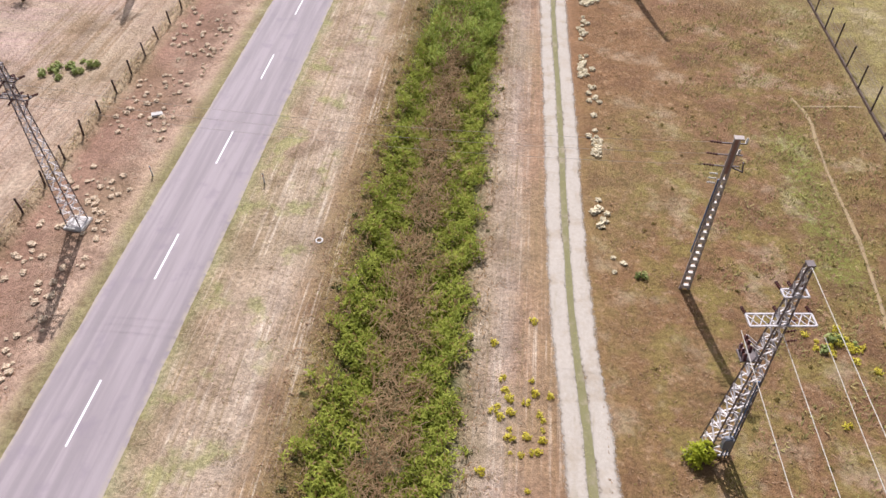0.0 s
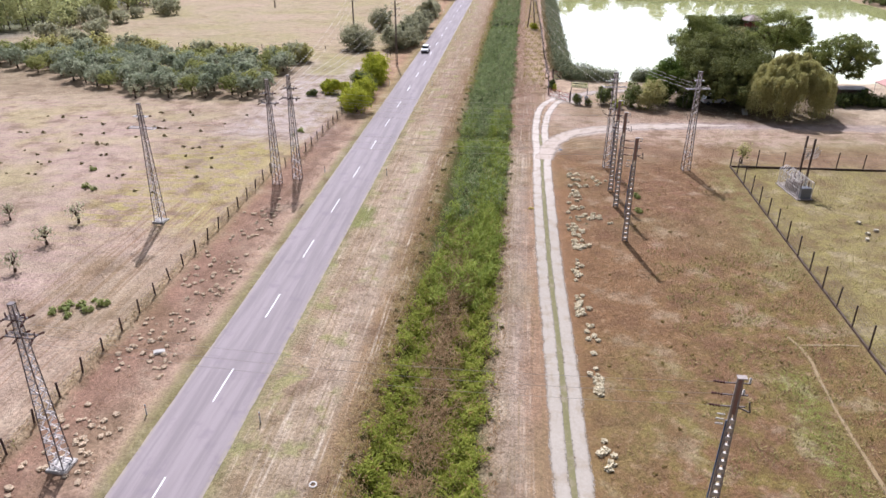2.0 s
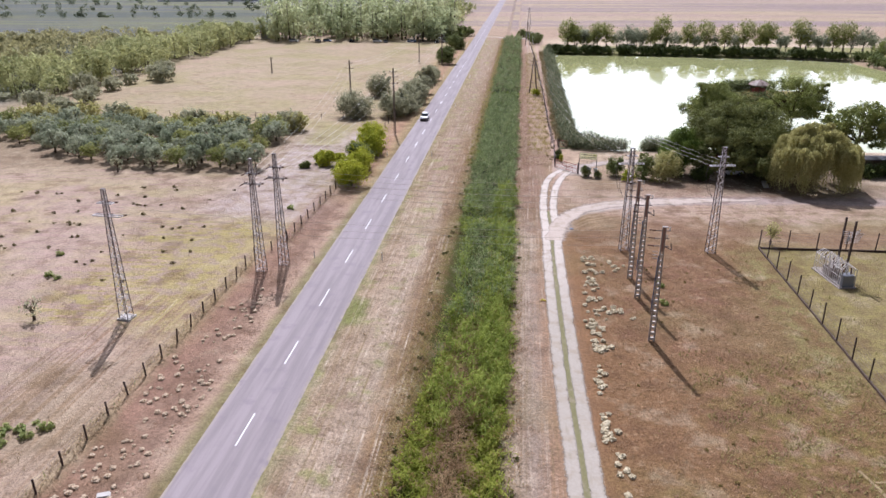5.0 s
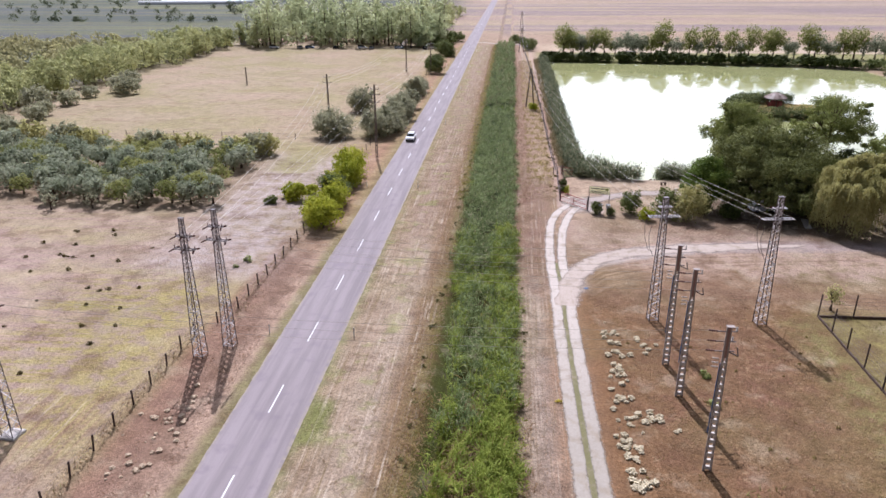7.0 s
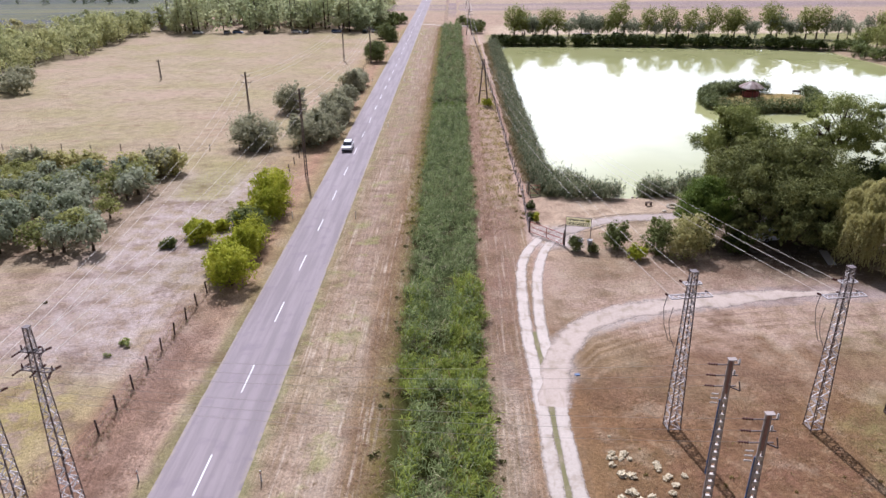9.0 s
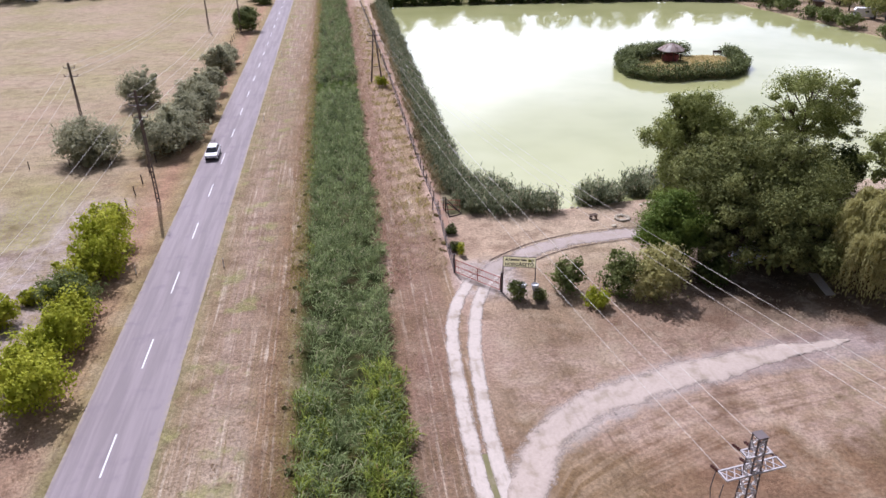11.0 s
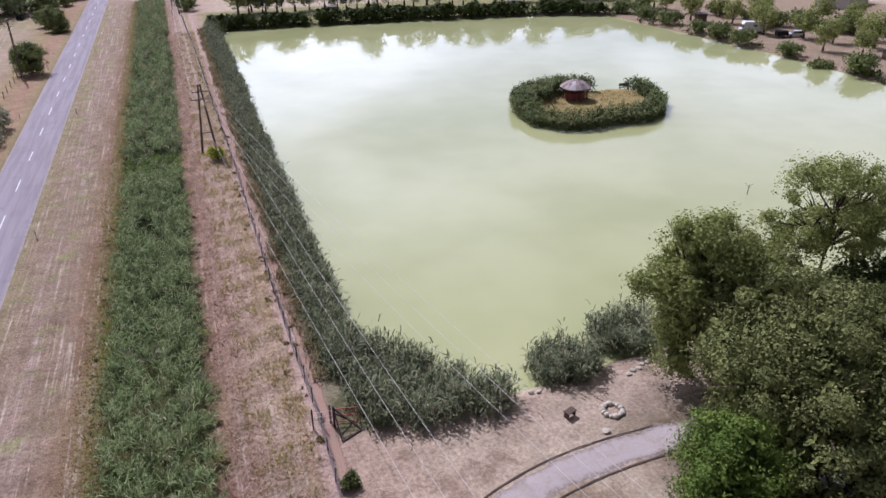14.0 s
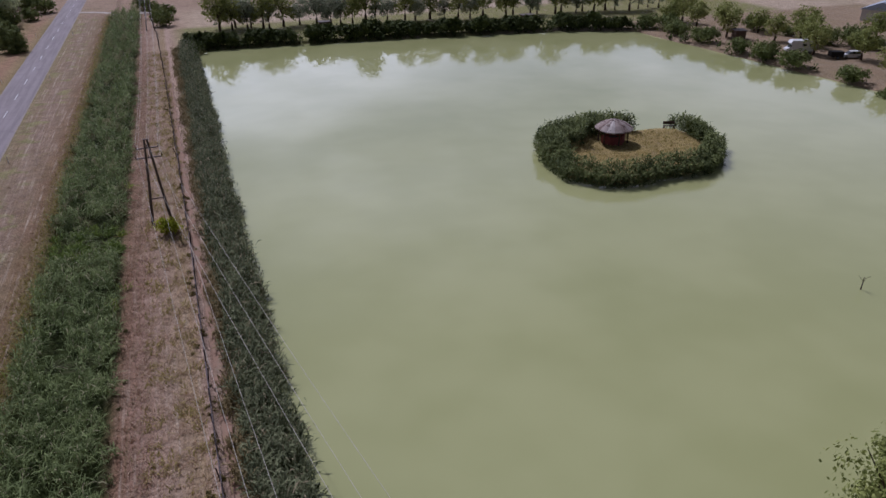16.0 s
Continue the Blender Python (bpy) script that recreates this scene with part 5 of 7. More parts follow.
def willow(x, y, h, r, strands, label):
    """A dome of boughs from which long leafy strands hang."""
    root = thing("willow_tree", x, y, float(ground_z(x, y)), 0, label, "tree")
    bm = bmesh.new()
    tube(bm, [(0, 0, -0.2), (0.1, 0.05, 1.6), (0, 0, 3.2)], [0.5, 0.4, 0.34], 9)
    for k in range(16):
        a, e = 2.4 * k, 0.35 + 0.6 * ((k * 7) % 16) / 16
        tube(bm, [(0, 0, 3.0), (r * 0.35 * e * math.cos(a), r * 0.35 * e * math.sin(a), h * 0.66), (r * 0.85 * e * math.cos(a), r * 0.85 * e * math.sin(a), h * (0.98 - 0.28 * e))], [0.2, 0.13, 0.04], 6)
    part("trunk", bm, BARK, root)
    bough = rng.integers(0, 60, strands)
    ba, be = rng.uniform(0, math.tau, 60), rng.uniform(0.05, 1, 60) ** 0.55
    bh = h * (1.0 - 0.38 * be ** 2) * rng.uniform(0.86, 1.03, 60)
    cx, cy = r * be * np.cos(ba), r * be * np.sin(ba)
    sx, sy = cx[bough] + rng.normal(0, 0.42, strands), cy[bough] + rng.normal(0, 0.42, strands)
    top = bh[bough] - 0.7 * ((sx - cx[bough]) ** 2 + (sy - cy[bough]) ** 2) + rng.normal(0, 0.1, strands)
    drop = np.maximum(0.6, np.minimum(top - rng.uniform(0.2, 2.2, strands), rng.uniform(1.6, 7.5, strands) * (0.5 + 0.6 * be[bough])))
    n = 20
    f = (np.arange(n) + rng.uniform(0, 1, (strands, n))) / n
    out = np.sqrt(f) * 0.55
    px = sx[:, None] * (1 + out / (r * 0.8)) + rng.normal(0, 0.06, (strands, n))
    py = sy[:, None] * (1 + out / (r * 0.8)) + rng.normal(0, 0.06, (strands, n))
    pz = top[:, None] - f ** 1.3 * drop[:, None]
    p = np.stack([px, py, pz], 2).reshape(-1, 3)
    m = len(p)
    t = np.c_[rng.normal(0, 0.3, (m, 2)), -np.ones(m)]
    t /= np.linalg.norm(t, axis=1)[:, None]
    b = np.cross(t, rng.normal(size=(m, 3)))
    b /= np.linalg.norm(b, axis=1)[:, None]
    s = rng.uniform(0.12, 0.24, m)[:, None]
    v = np.stack([p - t * s, p + b * s * 0.3, p + t * s, p - b * s * 0.3], 1).reshape(-1, 3)
    mesh_object("crown", v, np.arange(4 * m).reshape(-1, 4), LEAF_WILLOW, root)
    return root


willow(68.0, 82.0, 10.8, 6.0, 4200, "yellow-green weeping willow with drooping branches")

bush("shrub", 37.2, 86.2, 1.6, 3.4, 2200, 0.13, LEAF_MID, "rounded green shrub near the gate", "shrubs by the gate")
bush("shrub", 42.0, 85.2, 2.0, 4.6, 2600, 0.14, LEAF_MID, "open green shrub near the gate", "shrubs by the gate")
bush("shrub", 45.3, 83.8, 2.6, 5.2, 4200, 0.14, LEAF_WILLOW, "pale olive shrub near the gate", "shrubs by the gate")
bush("shrub", 32.3, 85.4, 0.95, 1.9, 1200, 0.10, LEAF_MID, "small shrub below the sign", "shrubs by the gate")
bush("shrub", 34.3, 84.9, 0.7, 1.3, 500, 0.10, LEAF_MID, "small shrub below the sign", "shrubs by the gate")
bush("shrub", 39.2, 83.0, 1.2, 2.0, 900, 0.12, LEAF_LIME, "small yellow-green shrub near the gate", "shrubs by the gate")
bush("shrub", 47.8, 86.4, 1.5, 3.0, 1400, 0.13, LEAF_DARK, "dark shrub under the trees", "shrubs by the gate")
bush("conifer", 28.3, 100.2, 0.75, 1.1, 700, 0.09, LEAF_DARK, "low dark juniper on dry grass", "clipped conifers", "conifer")
bush("conifer", 28.1, 96.2, 0.75, 1.1, 700, 0.09, LEAF_DARK, "low dark juniper on dry grass", "clipped conifers", "conifer")
bush("conifer", 28.6, 95.0, 0.42, 1.5, 700, 0.07, LEAF_LIME, "small upright golden-green conifer", "clipped conifers", "conifer")
bush("shrub", 25.2, 166.8, 1.3, 2.0, 1300, 0.12, LEAF_LIME, "yellow-green bush at the foot of the power pole")

# roadside shrubs
bright_shrubs = [(-6.6, 76.0, 2.6, 4.4, LEAF_LIME, "bright"), (-8.6, 80.5, 2.2, 3.6, LEAF_LIME, "bright"), (-7.4, 84.0, 2.2, 4.0, LEAF_LIME, "bright"), (-8.2, 89.5, 2.3, 4.0, LEAF_MID, "bright"), (-8.8, 94.0, 1.8, 3.4, LEAF_LIME, "bright"), (-7.6, 99.0, 2.5, 5.6, LEAF_LIME, "bright"), (-8.2, 103.5, 2.2, 5.0, LEAF_LIME, "bright"),
                                 (-8.0, 78.4, 2.0, 3.4, LEAF_LIME, "bright"), (-7.2, 87.0, 2.0, 3.8, LEAF_LIME, "bright"), (-7.8, 96.6, 2.2, 4.6, LEAF_LIME, "bright"), (-14.0, 88.6, 1.5, 2.6, LEAF_LIME, "bright"), (-15.6, 90.6, 1.3, 2.2, LEAF_LIME, "bright"), (-17.6, 86.8, 0.9, 1.0, LEAF_MID, "bright"), (-12.6, 92.5, 1.0, 1.4, LEAF_LIME, "bright")]
grey_shrubs = [(-19.2, 133.6, 4.3, 5.4, LEAF_GREY, "grey"), (-9.0, 134.8, 3.8, 5.4, LEAF_GREY, "grey"), (-7.2, 139.5, 3.2, 5.2, LEAF_GREY, "grey"), (-8.0, 146.0, 3.4, 5.6, LEAF_GREY, "grey"), (-6.6, 152.5, 3.0, 5.0, LEAF_GREY, "grey"), (-7.6, 160.0, 3.0, 5.2, LEAF_GREY, "grey"), (-6.8, 168.0, 2.6, 4.6, LEAF_GREY, "grey"), (-18.6, 162.5, 3.2, 6.0, LEAF_GREY, "grey"), (-7.6, 186.0, 2.8, 5.0, LEAF_GREY, "grey"), (-7.2, 193.0, 2.4, 4.2, LEAF_GREY, "grey"), (-6.6, 233.0, 3.2, 6.2, LEAF_MID, "grey"), (-9.0, 240, 2.2, 4.0, LEAF_MID, "grey"), (-6.8, 283, 3.0, 5.4, LEAF_MID, "grey"), (-9.5, 292, 3.0, 5.0, LEAF_MID, "grey")]
for x, y, r, h, leaf, kindof in bright_shrubs + grey_shrubs:
    bush("roadside_shrub", x, y, r * 1.12, h * 1.08, int((1300 if kindof == "bright" else 2300) * r), 0.15 if kindof == "bright" else 0.18, leaf, "yellow-green shrub on the road bank" if kindof == "bright" else "rounded grey-green shrub beside the road", "roadside shrubs")

# orchard rows, far row behind the pond, camp trees and woods share a few tree shapes
def small_tree(name, h, r, leaf, count, size, label, seed, group):
    q = random.Random(seed)
    blobs = [(0, 0, h * 0.58, r * 0.8, r * 0.8, h * 0.36)]
    for k in range(4):
        a = k * 1.6 + q.random()
        blobs.append((r * 0.5 * math.cos(a), r * 0.5 * math.sin(a), h * q.uniform(0.4, 0.72), r * q.uniform(0.4, 0.6), r * q.uniform(0.4, 0.6), h * q.uniform(0.2, 0.3)))
    return tree(name, 0, 0, blobs, count, size, leaf, label, "tree", 0.05 * h ** 0.7 + 0.03, clumps=14, tight=0.26, group=group, twigs=2)


def plant_copies(kinds, spots, scale=(0.8, 1.2)):
    q = random.Random(11)
    used = set()
    for x, y in spots:
        ob = q.choice(kinds)
        k = q.uniform(*scale)
        m = pose(x, y, float(ground_z(x, y)), 0, 0, q.uniform(0, 360)) @ Matrix.Diagonal((k, k, k * q.uniform(0.9, 1.1), 1))
        if ob in used:
            copy_thing(ob, m)
        else:
            used.add(ob)
            ob.matrix_basis = m


q = random.Random(21)
orchard = [small_tree("fruit_tree", 4.6, 2.4, LEAF_ORCHARD, 620, 0.26, "grey-green fruit tree in the orchard", 1, "orchard trees"),
           small_tree("fruit_tree", 4.2, 2.2, LEAF_ORCHARD, 560, 0.26, "grey-green fruit tree in the orchard", 2, "orchard trees"),
           small_tree("fruit_tree", 4.8, 2.5, foliage("orchard_leaves_olive", rgb(124, 134, 74), rgb(200, 198, 122), 0.12, None, 0.4), 620, 0.26, "olive-green fruit tree in the orchard", 3, "orchard trees")]
spots = []
for row in range(16):
    for col in range(22):
        x, y = -26 - col * 3.7 + q.uniform(-0.7, 0.7), 85.5 + row * 3.6 + q.uniform(-0.7, 0.7)
        left = -26 - (y - 88) * 0.05
        if x < left and y < 113 + 0.06 * (-x - 30) and y > 84 + max(0, (-x - 52) * 0.5) and q.random() < 0.94:
            spots.append((x, y))
plant_copies(orchard, spots, (0.75, 1.1))
thin = [small_tree("sapling", 2.0, 0.9, LEAF_GREY, 130, 0.12, "thin half-bare fruit sapling in the field", 4, "field saplings")]
small = small_tree("sapling", 3.2, 1.0, LEAF_WILLOW, 420, 0.12, "thin yellow-green sapling beside the yard fence", 14, "yard saplings")
small.matrix_basis = pose(53.6, 55.2, float(ground_z(53.6, 55.2)))
plant_copies(thin, [(-28.2, 13.8), (-28.8, 20.1), (-28.6, 25.9), (-37.0, 25.8), (-33.4, 14.6), (-36, 19.6), (-41, 14), (-45, 25), (-44, 82), (-50, 81), (-37, 82.6), (-30.5, 84)], (0.8, 1.3))
scrub = [bush("scrub", 0, 0, 2.6, 3.6, 900, 0.26, LEAF_WILLOW, "yellow-green scrub at the orchard's edge", "scrub"), bush("scrub", 0, 0, 2.6, 3.4, 900, 0.26, LEAF_GREY, "grey-green scrub at the meadow's edge", "scrub")]
plant_copies(scrub[:1], [(-27 - 4.4 * k + q.uniform(-2, 2), 114.5 + k * 0.5 + q.uniform(-1.0, 3.5)) for k in range(0, 17)], (0.6, 1.15))
plant_copies(scrub[1:], [(-52, 118), (-30, 117), (-88, 126), (-94, 132), (-72, 121), (-104, 138)] + [(-97, 152), (-99, 166), (-92, 184), (-98, 197), (-96, 188), (-100, 178), (-104, 160), (-95, 146)], (0.8, 1.3))

# the row takes lighter leaf materials in place of distance haze
row_trees = [small_tree("shore_tree", 11.5, 4.4, LEAF_ORCHARD, 1900, 0.30, "broadleaf tree in the row behind the pond", 6, "row behind the pond"),
             small_tree("shore_tree", 12.2, 4.2, LEAF_CAMP, 1900, 0.30, "dark broadleaf tree in the row behind the pond", 7, "row behind the pond"),
             small_tree("shore_tree", 10.0, 2.9, LEAF_ORCHARD, 900, 0.30, "thin broadleaf tree in the row behind the pond", 8, "row behind the pond")]
HEDGE = bush("shore_bush", 0, 0, 2.4, 3.0, 1500, 0.26, LEAF_DARK, "dark rounded bush on the far shore", "far shore hedge")
far_line = [(33.5, 272.5), (67, 270.3), (96, 266.3), (126, 261.8), (142.5, 254)]
spots = []
for (ax, ay), (bx, by) in zip(far_line, far_line[1:]):
    n = int(math.hypot(bx - ax, by - ay) / 2.7)
    spots += [(ax + (bx - ax) * k / n, ay + (by - ay) * k / n + q.uniform(-0.5, 0.9)) for k in range(n)]
plant_copies([HEDGE], [p for p in spots if q.random() < 0.93], (0.75, 1.15))
plant_copies(row_trees, [(40 + 3.6 * k + q.uniform(-1.2, 1.2), 292 - 0.10 * (3.6 * k) + q.uniform(-2, 2)) for k in range(38) if k not in (6, 21)] + [(41, 295), (45, 296), (49, 294), (62, 293)], (0.74, 1.06))
plant_copies([small_tree("camp_tree", 8.0, 3.4, LEAF_PALE, 1500, 0.26, "broadleaf tree at the camp site", 9, "camp trees"), small_tree("camp_tree", 7.4, 3.0, LEAF_CAMP, 1300, 0.26, "light-green broadleaf tree at the camp site", 10, "camp trees")],
             [(156.9, 234.4), (158.1, 247.6), (161.0, 211.0), (159.3, 190.4), (153, 252), (164, 244), (168, 236), (164, 226), (166, 218), (172, 226), (166, 203), (168, 196), (172, 188), (164, 184), (160, 256), (186, 217), (189, 210), (182, 204), (178, 196)], (0.8, 1.1))
plant_copies([bush("camp_bush", 0, 0, 2.6, 2.8, 1300, 0.2, LEAF_MID, "rounded green bush on the camp shore", "camp bushes")], [(146.8, 252.2), (147.5, 240.9), (148, 231.3), (147.7, 219.2), (147.6, 211.6), (148.4, 203.6), (148.5, 180.2), (149.5, 190), (149, 247), (150, 172), (169.6, 239.2), (172, 230), (175.5, 214), (178, 210), (181, 205), (171, 219), (184, 200)], (0.7, 1.3))
plant_copies([bush("far_bush", 0, 0, 2.6, 3.2, 900, 0.26, LEAF_MID, "rounded bush by the power line", "far bushes")], [(26.8, 306), (21.5, 338), (27.5, 318), (24.5, 330), (-13, 318), (-16, 326), (-20, 330), (-9, 330), (-7, 344), (-12, 352)], (0.7, 1.3))


def woods(name, spots, hmin, hmax, leaf, label, per=260, size=0.55, slim=1.0):
    """A far wood as one mass of leaves, and one of trunks."""
    vs, qs, n = [], [], 0
    bm = bmesh.new()
    qq = random.Random(31)
    for x, y in spots:
        h, r = qq.uniform(hmin, hmax), qq.uniform(2.2, 4.0) * slim
        v, f = leaf_cloud([(x, y, h * 0.64, r, r, h * 0.34), (x + qq.uniform(-1, 1), y, h * 0.34, r * 1.05, r * 1.05, h * 0.26), (x + qq.uniform(-1, 1), y, h * 0.85, r * 0.5, r * 0.5, h * 0.14)], per, size * qq.uniform(0.8, 1.2), 9, 0.24)
        vs.append(v), qs.append(f + n)
        n += len(v)
        tube(bm, [(x, y, -0.1), (x + qq.uniform(-0.3, 0.3), y, h * 0.7)], [0.018 * h, 0.008 * h], 4)
    tagged(part(name + "_trunks", bm, BARK), label, "woods", kind="stuff")
    return tagged(mesh_object(name, np.concatenate(vs), np.concatenate(qs), leaf), label, "woods", kind="stuff")


# poplar, wood and scrub leaves are paled: haze put into their colours
woods("poplar_wood", [(-106 + 92 * q.random() ** 0.9, 313 + 62 * q.random() ** 1.3) for _ in range(130)], 9, 24, foliage("poplar_leaves", rgb(174, 186, 140), rgb(238, 238, 186), 0.05, None, 0.5), "tall light-green poplar wood beyond the meadow", 460, 0.55, 1.2)
woods("mixed_wood", [(-106 - 5 * q.random() - 26 * q.random(), 150 + q.uniform(0, 178)) for _ in range(170)], 6, 11, foliage("wood_leaves", rgb(152, 160, 108), rgb(228, 224, 158), 0.06, None, 0.45), "mixed green wood at the meadow's edge", 380, 0.4)
woods("scrub_wood", [(-134 - 170 * q.random(), 130 + q.uniform(0, 190)) for _ in range(620)], 3.0, 6.5, foliage("scrub_leaves", rgb(152, 150, 112), rgb(216, 206, 148), 0.04, None, 0.45), "low yellow-green plantation beyond the wood", 90, 0.7)
woods("far_wood", [(-30 - 700 * q.random(), 860 + q.uniform(0, 60)) for _ in range(260)], 9, 15, bpy.data.materials["wood_leaves"], "dark line of far woodland", 60, 1.6)
woods("field_trees", [(-90 - 420 * q.random(), q.choice((470, 474, 560, 640, 720)) + q.uniform(-5, 5)) for _ in range(110)], 3, 7, foliage("far_tree_leaves", rgb(92, 102, 80), rgb(142, 148, 112), 0.05, None, 0.3), "scattered trees along the far field edges", 50, 0.8)
woods("road_wood", [(-18 - 40 * q.random(), 392 + q.uniform(0, 160)) for _ in range(60)], 7, 13, bpy.data.materials["wood_leaves"], "green wood beside the far road", 200, 0.6)

# ---- power line ----
def insulator(bm, at, length=0.5, way=(0, 0, 1), r=0.085):
    """A string of porcelain sheds from a point along a direction."""
    m = Matrix.Translation(at) @ Vector(way).to_track_quat("Z", "Y").to_matrix().to_4x4()
    prof = []
    for k in range(4):
        z = length * k / 4
        prof += [(r * 0.4, z), (r, z + length * 0.06), (r * 0.45, z + length * 0.16)]
    tmp = bmesh.new()
    lathe(tmp, prof + [(0.03, length)], 7)
    tmp.transform(m)
    me = bpy.data.meshes.new("tmp")
    tmp.to_mesh(me)
    tmp.free()
    bm.from_mesh(me)
    bpy.data.meshes.remove(me)
    return bm


def lattice_tower(x, y, h, wb, wt, rz, arms, label, group, foot=True, steel=None):
    """Four legs, zigzag bracing on each face, cross-arms (height, half length, half depth)."""
    steel = steel or STEEL
    root = thing("lattice_tower", x, y, float(ground_z(x, y)) - 0.05, rz, label, "pylon", group)
    wide = lambda z: (wb + (wt - wb) * z / h) / 2
    corners = [(-1, -1), (1, -1), (1, 1), (-1, 1)]
    for cx, cy in corners:
        part("leg", beam(bmesh.new(), (cx * wb / 2, cy * wb / 2, 0), (cx * wt / 2, cy * wt / 2, h), 0.075), DARK_STEEL, root, "dark weathered steel corner leg")
    n = 28
    for f in range(4):
        (ax, ay), (bx, by) = corners[f], corners[(f + 1) % 4]
        z0 = 0.25
        for k in range(n):
            z1 = z0 + (h - 0.4) / n * (1.25 - 0.5 * k / n)
            z1 = min(z1, h - 0.05)
            p, r = (ax, ay) if k % 2 else (bx, by), (bx, by) if k % 2 else (ax, ay)
            part("brace", beam(bmesh.new(), (p[0] * wide(z0), p[1] * wide(z0), z0), (r[0] * wide(z1), r[1] * wide(z1), z1), 0.07, 0.05), LACING, root)
            if k % 4 == 0:
                part("tie", beam(bmesh.new(), (ax * wide(z0), ay * wide(z0), z0), (bx * wide(z0), by * wide(z0), z0), 0.05), STEEL, root)
            z0 = z1
    for z, half, depth in arms:
        arm = part("cross_arm", beam(bmesh.new(), (-half, depth, z), (half, depth, z), 0.07), steel, root)
        part("bar", beam(bmesh.new(), (-half, -depth, z), (half, -depth, z), 0.07), steel, arm)
        for s in (-1, 1):
            k = -half
            while k < half - 0.3:
                part("lacing", beam(bmesh.new(), (k, s * depth, z), (k + 0.4, -s * depth, z), 0.04), steel, arm)
                k += 0.4
        for e in (-half, half):
            part("bar", beam(bmesh.new(), (e, -depth, z), (e, depth, z), 0.07), steel, arm)
        for e in (-half, 0.0, half):
            part("insulator", insulator(bmesh.new(), (e, depth + 0.02, z), 0.55, (0, 1, -0.25)), PORCELAIN, root)
            if steel is DARK_STEEL:
                part("insulator", insulator(bmesh.new(), (e, -depth - 0.02, z), 0.55, (0.4 * (e > 0) - 0.4 * (e < 0), -1, -0.2)), PORCELAIN, root)
                part("pin", insulator(bmesh.new(), (e, 0, z + 0.04), 0.3, (0, 0, 1), 0.07), PORCELAIN, root)
    if foot:
        bm = bmesh.new()
        box(bm, 0, 0, 0.08, wb + 0.45, wb + 0.45, 0.34, 0.05)
        part("footing", bm, WHITEWASH, root, "whitewashed concrete footing")
    bm = bmesh.new()
    box(bm, 0, 0, h + 0.03, wt + 0.1, wt + 0.1, 0.06)
    part("cap", bm, DARK_STEEL, root)
    return root


tall = "tall pale steel lattice pylon with brown insulators"
lattice_tower(-7.35, -11.7, 12.6, 1.0, 0.28, -4, [(10.4, 0.95, 0.22), (11.6, 0.65, 0.2)], "steel lattice pylon on a whitewashed footing by the road", "pylons", True, DARK_STEEL)
lattice_tower(-9.4, 40.4, 13.8, 0.98, 0.28, -8, [(10.9, 1.0, 0.2), (12.1, 0.7, 0.18)], tall, "pylons", False, DARK_STEEL)
lattice_tower(-7.3, 42.5, 13.9, 0.98, 0.28, -8, [(11.0, 1.0, 0.2), (12.3, 0.7, 0.18)], tall, "pylons", False, DARK_STEEL)
lattice_tower(-19.2, 27.2, 14.0, 0.98, 0.28, -6, [(11.3, 1.5, 0.3), (12.6, 0.8, 0.25)], "steel lattice pylon with a wide cross-arm in the field", "pylons")
lattice_tower(34.4, 51.5, 13.3, 0.96, 0.40, 8, [(11.4, 1.5, 0.3), (12.4, 0.6, 0.25)], "steel lattice pylon in the grass enclosure", "pylons", False)
lattice_tower(45.15, 51.5, 13.6, 0.98, 0.40, 8, [(11.4, 1.5, 0.3), (12.5, 0.6, 0.25)], "steel lattice pylon in the grass enclosure", "pylons", False)
big = lattice_tower(33.9, -24.6, 14.0, 1.12, 0.22, 6, [(10.6, 1.4, 0.33), (12.3, 0.5, 0.22)], "steel lattice pylon carrying switchgear with red-brown insulators", "pylons", False)
bush("weed_bush", 32.9, -25.4, 0.75, 1.3, 900, 0.09, LEAF_LIME, "bright yellow-green weed bush at the pylon's foot")
rack = part("switch_rack", box(bmesh.new(), -0.62, 0.0, 8.1, 0.9, 0.7, 0.08), DARK_STEEL, big, "dark switch bracket")
for k in range(3):
    for z in (8.15, 8.75):
        part("insulator", insulator(bmesh.new(), (-0.9 + 0.05 * (z > 8.5), -0.28 + 0.28 * k, z), 0.5, (-0.2, 0, 1), 0.11), PORCELAIN, rack)
    part("blade", beam(bmesh.new(), (-0.9, -0.28 + 0.28 * k, 9.2), (-0.3, -0.28 + 0.28 * k, 8.6), 0.05), STEEL, rack)
    part("arrester", insulator(bmesh.new(), (0.42, -0.3 + 0.3 * k, 9.5 + 0.3 * k), 0.5, (1, 0, 0.2), 0.08), PORCELAIN, big)
for k in (-1, 1):
    part("conduit", beam(bmesh.new(), (0.28 + 0.1 * k, -0.58, 0.1), (0.15 + 0.08 * k, -0.36, 6.6), 0.07), BLUE if k > 0 else GREYBOX, big, "blue cable conduit" if k > 0 else "grey cable conduit")
part("switch_box", box(bmesh.new(), 0.1, -0.62, 1.6, 0.5, 0.3, 0.9, 0.03), GREYBOX, big)


# paler than the posts' sides: sunlight put into the rungs' colour
RUNG = plain("pale_rung_concrete", rgb(226, 216, 206, 0.85), 0.9, 0.0, 0.3, 3.0)


